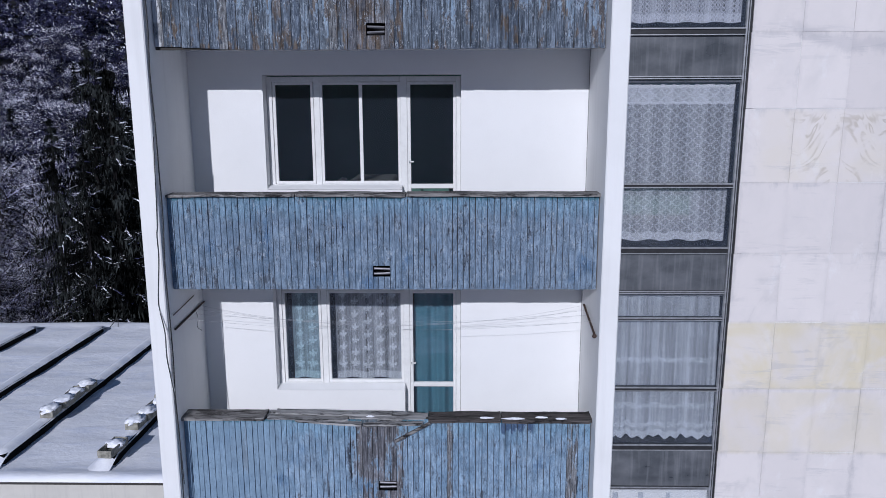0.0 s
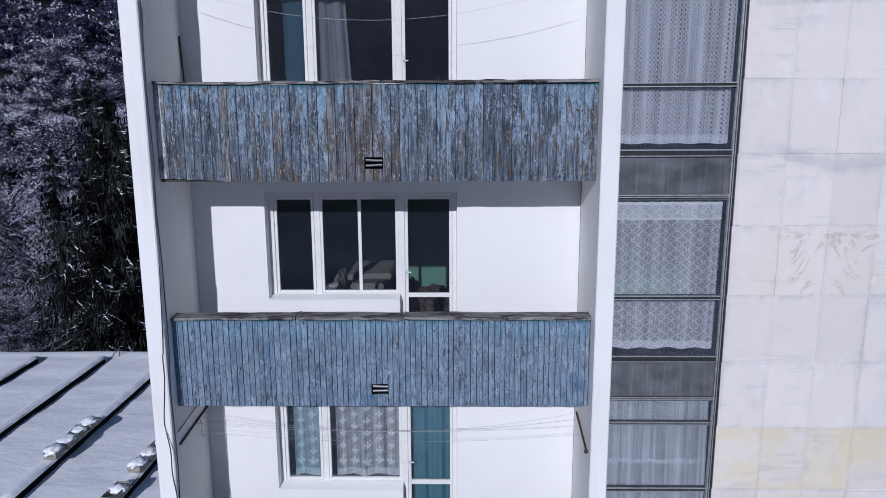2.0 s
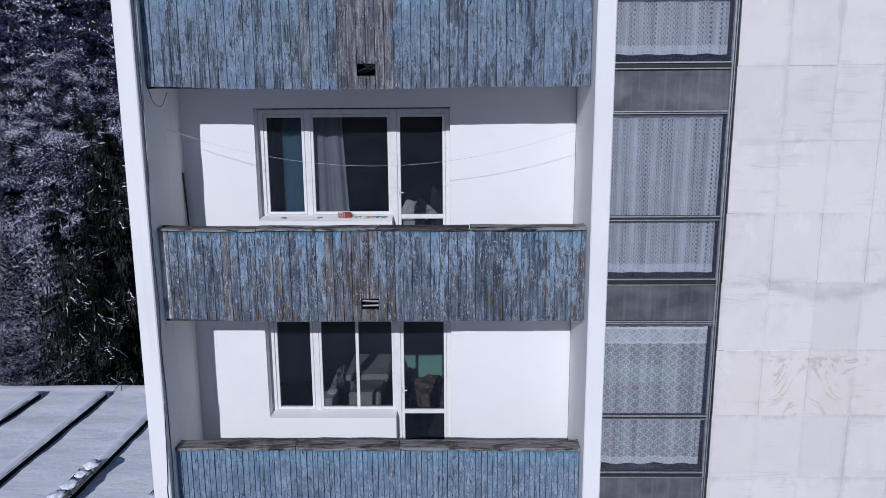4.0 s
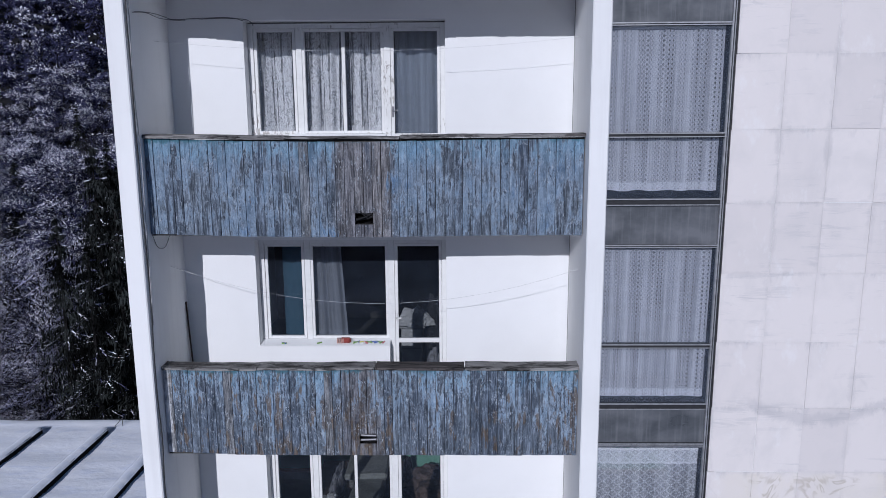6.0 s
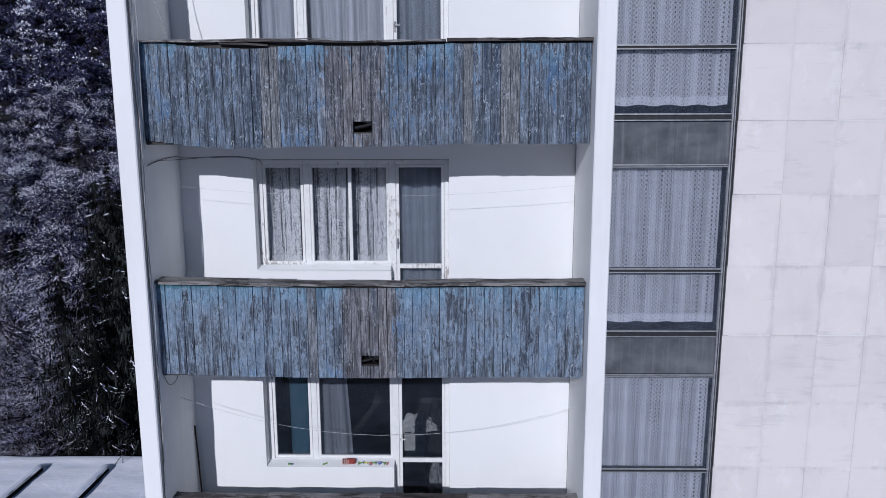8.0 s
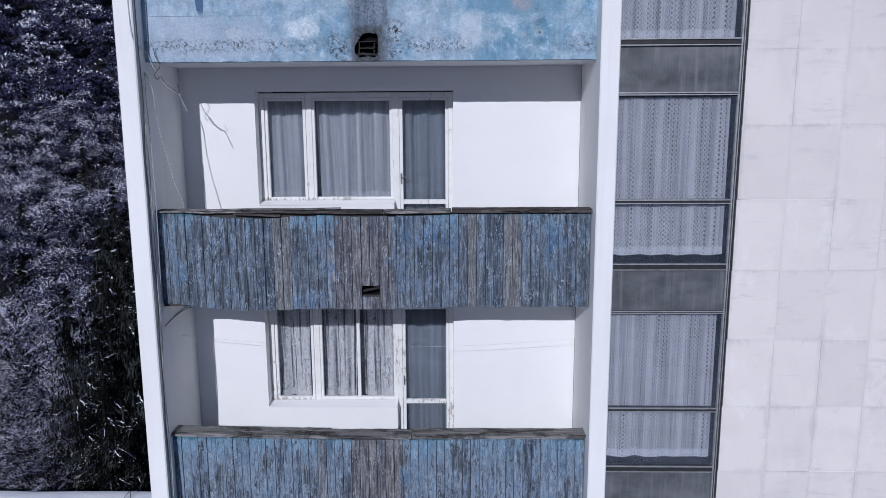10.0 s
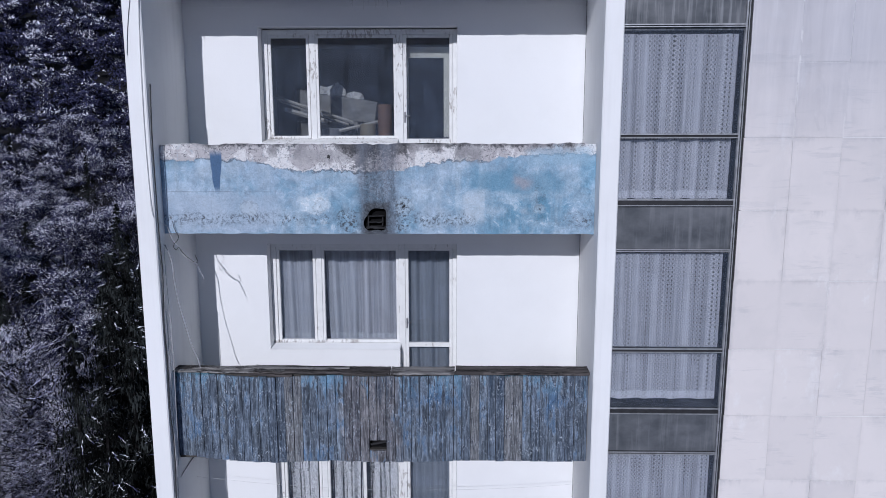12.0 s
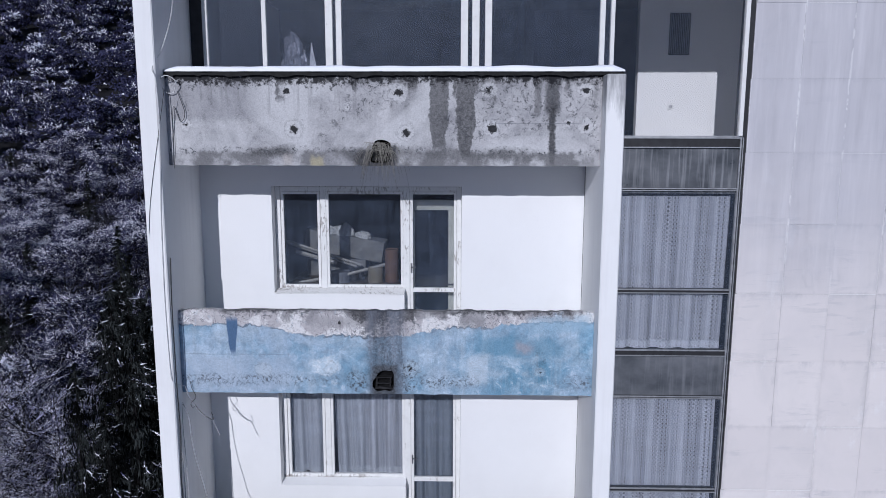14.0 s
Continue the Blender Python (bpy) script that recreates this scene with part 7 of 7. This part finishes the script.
part("roof_snow", snow_sheet(AX0 - 0.1, AX1 + 0.1, AY0 - 0.02, AY1 + 0.1, AZ, 0.3), SNOW, ann, "smooth snow cover on the roof")
RIBS = (-7.25, -10.62, -14.05, -17.4, -20.75, -24.1, -27.4)
# The rib sides stand in shade; that darkness is put into their colour.
RIB_SHADE = plain("shaded_rib_side", (0.007, 0.007, 0.008), 0.95, spec=0.1)
for n, rx in enumerate(RIBS):
    r = part("rib", boxes((rx - 0.15, rx + 0.17, AY0 + 0.95, AY1 - 1.5, AZ - 0.03, AZ + 0.31)), RIB_SHADE, ann, "roof upstand with its shade painted near-black")
    bm = bmesh.new()
    ny, na = 60, 8
    v = {}
    for j in range(ny + 1):
        y = AY0 + 0.42 + (AY1 - AY0 - 0.75) * j / ny
        for a in range(na + 1):
            f = a / na
            wob = 0.03 * noise.noise(Vector((rx, y * 1.3, f * 2)))
            if f < 0.5:
                q = f / 0.5
                x = rx - 0.62 + 0.5 * q
                z = AZ + 0.0 + 0.37 * q * q * (3 - 2 * q)
            else:
                q = (f - 0.5) / 0.5
                x = rx - 0.12 + 0.33 * q
                z = AZ + 0.37 + 0.04 * math.sin(q * math.pi) - 0.09 * q * q
            ease = max(0.0, min(1.0, (y - AY0 - 0.35) / 0.9, (AY1 - 0.5 - y) / 1.2))
            ease = ease * ease * (3 - 2 * ease)
            v[j, a] = bm.verts.new((x + wob, y, AZ + 0.02 + (z - AZ - 0.02) * ease + wob * ease))
    for j in range(ny):
        for a in range(na):
            bm.faces.new((v[j, a], v[j, a + 1], v[j + 1, a + 1], v[j + 1, a]))
    for f in bm.faces:
        f.smooth = True
    part("snow_cover", bm, SNOW, r)
PLANTER = plain("pale_timber_planter", (0.3, 0.29, 0.25), 0.9, vary=0.6)


def planter(x, y, turn, full):
    p = base("planter_box", "pale timber planter box filled with snow" if full else "empty pale timber planter box with some snow", "planter", (x, y, AZ + 0.39), "planters on the roof")
    p.rotation_euler = (0, 0, turn)
    a, b, h, t = 0.22, 0.33 if full else 0.5, 0.24, 0.03
    part("box", boxes((-a, a, -b, -b + t, 0, h), (-a, a, b - t, b, 0, h), (-a, -a + t, -b + t, b - t, 0, h), (a - t, a, -b + t, b - t, 0, h), (-a + t, a - t, -b + t, b - t, 0, 0.05), bevel=0.008), PLANTER, p)
    bm = bmesh.new()
    bmesh.ops.create_icosphere(bm, subdivisions=3, radius=1)
    for vv in bm.verts:
        n = 0.92 + 0.45 * noise.noise(vv.co * 2.4 + Vector((x, y, 0)))
        vv.co = Vector((vv.co.x * (a + 0.07) * n, vv.co.y * (b + 0.08 if full else b * 0.55) * n, 0.235 + max(-0.04, vv.co.z * 0.12 * n)))
    for f in bm.faces:
        f.smooth = True
    if not full:
        for vv in bm.verts:
            vv.co.y += 0.15
            vv.co.z -= 0.06
    part("snow_cap", bm, SNOW, p)


prng = random.Random(21)
for y, f in ((23.35, True), (24.15, True), (24.9, False), (25.7, True)):
    planter(RIBS[2] + 0.1 + prng.uniform(-0.07, 0.07), y, prng.uniform(-0.12, 0.12), f)
for y, f in ((20.65, False), (22.45, True), (23.2, True), (24.0, False), (24.8, True), (25.6, True)):
    planter(RIBS[1] + 0.06 + prng.uniform(-0.07, 0.07), y, prng.uniform(-0.15, 0.15), f)
wire([(-16.9, 34.6, AZ), (-16.85, 34.6, AZ + 0.55)], 0.02, CABLE_DARK, "roof_rod", "thin bent metal rod at the roof edge", "rod")
wire([(-17.3, 34.4, AZ), (-16.9, 34.6, AZ + 0.5)], 0.02, CABLE_DARK, "roof_rod", "thin bent metal rod at the roof edge", "rod")

# ---- trees on the hillside ----
def broadleaf(seed, height, twigs, twig_len, twig_w, bit_len, bit_w, deep=3):
    """Trunk and limbs as tapered prisms with snow along their upper side; the crown as sprays of frosted twigs on some of the boughs. Returns two meshes."""
    rng = random.Random(seed)
    bm = bmesh.new()
    ends, snow = [], []

    def limb(p, d, length, r, depth, laden):
        pts, q = [p], p
        n = 5
        for i in range(n):
            d = (d + Vector((rng.uniform(-1, 1), rng.uniform(-1, 1), rng.uniform(-0.6, 0.75))) * 0.2).normalized()
            q = q + d * (length / n)
            pts.append(q)
            if depth >= deep - 1:
                ends.append((q, d, laden))
        tube(bm, pts, [r * (1 - 0.6 * i / n) for i in range(n + 1)], 3 if depth > 1 else 5, False)
        if depth and laden > 0.3:
            snow.append((pts, r))
        if depth < deep:
            for i in range(1, n + 1):
                for _ in range(2 if depth else 3):
                    a = rng.uniform(0, 6.283)
                    side = Vector((math.cos(a), math.sin(a), rng.uniform(-0.1, 0.8))).normalized()
                    limb(pts[i], (d * 0.55 + side).normalized(), length * rng.uniform(0.36, 0.62), r * 0.5, depth + 1, rng.random() if depth < 2 else laden)

    limb(Vector((0, 0, 0)), Vector((0, 0, 1)), height * 0.62, height * 0.018, 0, 1.0)
    trunk = bpy.data.meshes.new("trunk")
    bm.to_mesh(trunk)
    bm.free()
    verts, faces, kinds = [], [], []
    for pts, r in snow:
        i = len(verts)
        for p in pts:
            t = 0.5 * bit_w + 0.45 * r
            up = Vector((rng.gauss(0, 0.25), rng.gauss(0, 0.25) - 0.4, 1)).normalized() * t * rng.uniform(0.2, 1.2)
            verts += [p + Vector((0, 0, r * 0.5)) - up * 0.3, p + Vector((0, 0, r * 0.5)) + up]
        for j in range(len(pts) - 1):
            if rng.random() < 0.6:
                faces.append((i + 2 * j, i + 2 * j + 2, i + 2 * j + 3, i + 2 * j + 1))
                kinds.append(1)
    thick = [e for e in ends if e[2] > 0.45]
    for _ in range(twigs):
        p, d, laden = rng.choice(thick if rng.random() < 0.82 else ends)
        p = p + Vector((rng.gauss(0, 0.16), rng.gauss(0, 0.16), rng.gauss(0, 0.16))) * (height / 12)
        e = (d + Vector((rng.uniform(-1, 1), rng.uniform(-1, 1), rng.uniform(-0.6, 0.8))) * 0.7).normalized() * twig_len * rng.uniform(0.5, 1.5)
        s = e.cross(Vector((rng.uniform(-1, 1), rng.uniform(-1, 1), rng.uniform(-1, 1)))).normalized() * twig_w
        i = len(verts)
        m = p + e * 0.55 + Vector((0, 0, -0.05 * twig_len))
        verts += [p - s, p + s, m + s * 0.7, m - s * 0.7, p + e]
        faces += [(i, i + 1, i + 2, i + 3), (i + 3, i + 2, i + 4)]
        kinds += [0, 0]
        for _ in range(5):
            if laden > 0.5 and rng.random() < 0.7 * laden:
                q = p + e * rng.uniform(0.1, 1.0) + Vector((rng.gauss(0, 1), rng.gauss(0, 1), rng.gauss(0, 1))) * 0.15 * bit_len
                u = (e.normalized() + Vector((rng.gauss(0, 0.35), rng.gauss(0, 0.35), rng.gauss(0, 0.25)))) * bit_len * rng.uniform(0.4, 1.6)
                s = Vector((rng.gauss(0, 1), 0.3 * rng.gauss(0, 1), rng.gauss(0, 1))).normalized() * bit_w * 0.5
                i = len(verts)
                verts += [q - s, q + s, q + u]
                faces.append((i, i + 1, i + 2))
                kinds.append(1)
    crown = mesh_from("crown", verts, faces)
    crown.polygons.foreach_set("material_index", kinds)
    return trunk, crown


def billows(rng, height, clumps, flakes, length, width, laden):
    """Frosted sprays gathered in clumps; crown shading is put in as snowy flakes above and dark ones below. Returns
    corner points and, for each triangle, 1 for snow.
    """
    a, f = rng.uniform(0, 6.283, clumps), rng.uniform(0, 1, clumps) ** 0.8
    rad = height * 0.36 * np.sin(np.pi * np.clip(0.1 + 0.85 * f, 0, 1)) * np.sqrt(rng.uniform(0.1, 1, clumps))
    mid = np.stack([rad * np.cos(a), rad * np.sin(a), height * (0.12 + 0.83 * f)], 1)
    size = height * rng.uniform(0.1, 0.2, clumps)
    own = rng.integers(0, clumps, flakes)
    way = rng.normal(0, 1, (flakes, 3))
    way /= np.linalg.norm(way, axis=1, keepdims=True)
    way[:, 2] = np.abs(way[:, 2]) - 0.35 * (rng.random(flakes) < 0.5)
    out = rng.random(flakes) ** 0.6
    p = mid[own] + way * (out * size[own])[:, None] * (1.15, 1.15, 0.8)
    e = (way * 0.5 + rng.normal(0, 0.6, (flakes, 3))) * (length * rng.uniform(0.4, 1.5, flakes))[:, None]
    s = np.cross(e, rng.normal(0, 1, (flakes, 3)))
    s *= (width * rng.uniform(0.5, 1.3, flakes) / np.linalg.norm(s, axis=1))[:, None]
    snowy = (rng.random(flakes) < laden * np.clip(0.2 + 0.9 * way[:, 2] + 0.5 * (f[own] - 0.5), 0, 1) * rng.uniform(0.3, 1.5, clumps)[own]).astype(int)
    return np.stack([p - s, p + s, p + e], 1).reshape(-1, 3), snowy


def hill_tree(seed, height, clumps, flakes, length, width, laden):
    """A tree farther up the slope: a forked trunk and a billowing crown."""
    rng = random.Random(seed)
    bm = bmesh.new()
    tube(bm, [(0, 0, 0), (0.05, 0, height * 0.3), (0, 0.1, height * 0.8)], [height * 0.016, height * 0.012, 0.02], 5, False)
    for _ in range(16):
        z, a = rng.uniform(0.15, 0.6) * height, rng.uniform(0, 6.283)
        d = Vector((math.cos(a), math.sin(a), rng.uniform(0.4, 1.2))) * height * rng.uniform(0.18, 0.3)
        tube(bm, [(0, 0, z), Vector((0, 0, z)) + d * 0.5 + Vector((0, 0, -0.1)), Vector((0, 0, z)) + d], [height * 0.006, height * 0.004, 0.012], 3, False)
    trunk = bpy.data.meshes.new("trunk")
    bm.to_mesh(trunk)
    bm.free()
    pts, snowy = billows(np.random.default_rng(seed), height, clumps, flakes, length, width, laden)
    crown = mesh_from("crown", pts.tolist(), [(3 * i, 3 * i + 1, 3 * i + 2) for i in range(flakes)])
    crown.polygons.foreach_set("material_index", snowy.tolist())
    return trunk, crown


def spruce(seed, height, tiers, spread, per, w):
    rng = random.Random(seed)
    bm = bmesh.new()
    tube(bm, [(0, 0, 0), (0, 0, height * 0.5), (0, 0, height)], [height * 0.014, height * 0.009, 0.01], 6, False)
    trunk = bpy.data.meshes.new("trunk")
    bm.to_mesh(trunk)
    bm.free()
    verts, faces, kinds = [], [], []
    for t in range(tiers):
        f = (t + rng.random()) / tiers
        z0 = height * (0.06 + 0.92 * f)
        reach = spread * (1 - f) ** 0.8 + 0.25
        for _ in range(max(5, int(9 * (1 - f)) + 3)):
            a = rng.uniform(0, 6.283)
            out = Vector((math.cos(a), math.sin(a), 0))
            side = Vector((-math.sin(a), math.cos(a), 0))
            r = reach * rng.uniform(0.65, 1.1)
            laden = rng.random() < 0.5 - 0.3 * f
            if laden and rng.random() < 0.5:
                g0, g1, n = rng.uniform(0.35, 0.6), rng.uniform(0.75, 1.05), len(verts)
                for i in range(6):
                    g = g0 + (g1 - g0) * i / 5
                    c = out * r * g + Vector((0, 0, z0 - 0.32 * r * g * g + 0.08)) + side * rng.gauss(0, 0.05)
                    t2 = rng.uniform(0.004, 0.036)
                    verts += [c + Vector((0, 0, t2)) + side * 0.02, c - Vector((0, 0, t2)) - side * 0.02]
                faces += [(n + 2 * i, n + 2 * i + 1, n + 2 * i + 3, n + 2 * i + 2) for i in range(5)]
                kinds += [1] * 5
            for s in range(per):
                g = (s + rng.random()) / per
                p = out * r * g + Vector((0, 0, z0 - 0.32 * r * g * g + 0.05 * rng.gauss(0, 1))) + side * rng.gauss(0, 0.12 * r)
                hang = Vector((rng.gauss(0, 0.12), rng.gauss(0, 0.12), -rng.uniform(0.25, 0.75))) * (1.0 - 0.4 * f)
                if rng.random() < 0.3:
                    hang = out * rng.uniform(0.2, 0.5) + side * rng.gauss(0, 0.2) + Vector((0, 0, -0.08))
                q = side.lerp(out, rng.random()).normalized() * w
                i = len(verts)
                verts += [p - q, p + q, p + hang * 0.6 + q * 0.8, p + hang * 0.6 - q * 0.8, p + hang]
                faces += [(i, i + 1, i + 2, i + 3), (i + 3, i + 2, i + 4)]
                kinds += [0, 0]
                if laden and g > 0.5 and rng.random() < 0.32:
                    p = out * r * g + Vector((0, 0, z0 - 0.32 * r * g * g + 0.05)) + side * rng.gauss(0, 0.05 * r)
                    u = out * rng.uniform(0.1, 0.3) + side * rng.gauss(0, 0.1)
                    n = Vector((rng.gauss(0, 0.4), rng.gauss(0, 0.4), 1)).normalized() * rng.uniform(0.012, 0.035)
                    i = len(verts)
                    verts += [p - n, p + n, p + u]
                    faces.append((i, i + 1, i + 2))
                    kinds.append(1)
    crown = mesh_from("crown", verts, faces)
    crown.polygons.foreach_set("material_index", kinds)
    return trunk, crown


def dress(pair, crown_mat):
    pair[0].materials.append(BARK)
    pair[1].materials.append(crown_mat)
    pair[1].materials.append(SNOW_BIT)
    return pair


NEAR_TREES = [dress(broadleaf(100 + i, h, 3400, 0.5, 0.009, 0.13, 0.038), TWIG) for i, h in enumerate((12, 13, 11))]
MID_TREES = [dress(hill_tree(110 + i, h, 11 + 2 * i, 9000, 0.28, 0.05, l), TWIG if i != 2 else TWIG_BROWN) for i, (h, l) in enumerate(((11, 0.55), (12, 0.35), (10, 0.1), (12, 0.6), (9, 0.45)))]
SPRUCES = [dress(spruce(120 + i, h, 34, 3.2, 26, 0.04), NEEDLE) for i, h in enumerate((17.6, 16))]


def plant(pair, x, y, size, turn, label, name="tree"):
    e = base(name, label, "tree", (x, y, hill(x, y) - 0.15), "trees on the hillside")
    e.rotation_euler = (0, 0, turn)
    e.scale = (size, size, size)
    for me, n in zip(pair, ("trunk", "crown")):
        o = new(n, me)
        o.parent = e


trng = random.Random(77)
FROSTY = "bare frosted broadleaf tree with snow-dusted twigs"
DARK = "tall dark spruce with snow on its drooping branches"
for x, y, s in ((-18.6, 39.4, 1.06), (-16.4, 40.2, 1.12), (-20.2, 40.6, 1.0), (-17.5, 41.6, 1.15), (-21.4, 38.4, 0.8), (-19.6, 37.9, 0.72), (-18.4, 43.4, 1.0), (-22.6, 45.4, 0.85), (-14.2, 42.0, 1.0), (-26.5, 54.0, 0.9), (-21.2, 47.5, 0.95)):
    plant(trng.choice(SPRUCES), x, y, s, trng.uniform(0, 6), DARK, "spruce")
for x, y, s in ((-24.6, 38.9, 0.62), (-24.3, 40.4, 0.8), (-26.8, 41.5, 0.8), (-27.6, 44.5, 0.85), (-24.6, 44.5, 0.85), (-25.8, 48.5, 0.9), (-30.5, 49.0, 0.85), (-24.0, 50.5, 0.8), (-25.6, 37.6, 0.5)):
    plant(trng.choice(NEAR_TREES), x, y, s, trng.uniform(0, 6), FROSTY)
for i in range(4):
    plant(NEAR_TREES[i % 3], -23.2 - i * 1.05 + trng.uniform(-0.4, 0.4), 36.6 + trng.uniform(0, 1.4), trng.uniform(0.28, 0.42), trng.uniform(0, 6), "low frosted shrub behind the annexe", "shrub")
y = 52.0
while y < 116:
    x = -0.68 * y
    while x < -0.36 * y:
        px, py = x + trng.uniform(-2.0, 2.0), y + trng.uniform(-2.6, 2.6)
        if trng.random() < 0.16:
            plant(trng.choice(SPRUCES), px, py, trng.uniform(0.6, 0.95), trng.uniform(0, 6), DARK, "spruce")
        else:
            plant(trng.choice(MID_TREES), px, py, trng.uniform(0.7, 1.05), trng.uniform(0, 6), FROSTY)
        x += 4.4
    y += 5.2


def far_wood():
    rng = np.random.default_rng(5)
    pts, snowy = [], []
    y = 112.0
    while y < 330:
        x = -0.72 * y
        while x < -0.3 * y:
            px, py = x + trng.uniform(-4, 4), y + trng.uniform(-6, 6)
            h = trng.uniform(7, 13)
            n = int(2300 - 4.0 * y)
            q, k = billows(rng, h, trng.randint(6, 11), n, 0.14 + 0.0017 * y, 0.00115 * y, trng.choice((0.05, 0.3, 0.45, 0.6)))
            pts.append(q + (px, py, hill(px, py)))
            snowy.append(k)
            x += 4.4 + y * 0.007
        y += 5.6 + y * 0.014
    pts, snowy = np.concatenate(pts), np.concatenate(snowy)
    me = bpy.data.meshes.new("forest")
    n = len(snowy)
    me.vertices.add(3 * n)
    me.vertices.foreach_set("co", pts.astype(np.float32).ravel())
    me.loops.add(3 * n)
    me.loops.foreach_set("vertex_index", np.arange(3 * n, dtype=np.int32))
    me.polygons.add(n)
    me.polygons.foreach_set("loop_start", np.arange(0, 3 * n, 3, dtype=np.int32))
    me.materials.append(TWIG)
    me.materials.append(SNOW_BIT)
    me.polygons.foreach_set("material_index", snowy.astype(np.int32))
    me.update(calc_edges=True)
    o = new("forest", me)
    tagged(o, "distant bare wood on the snowy hillside", "forest", kind="stuff")


far_wood()
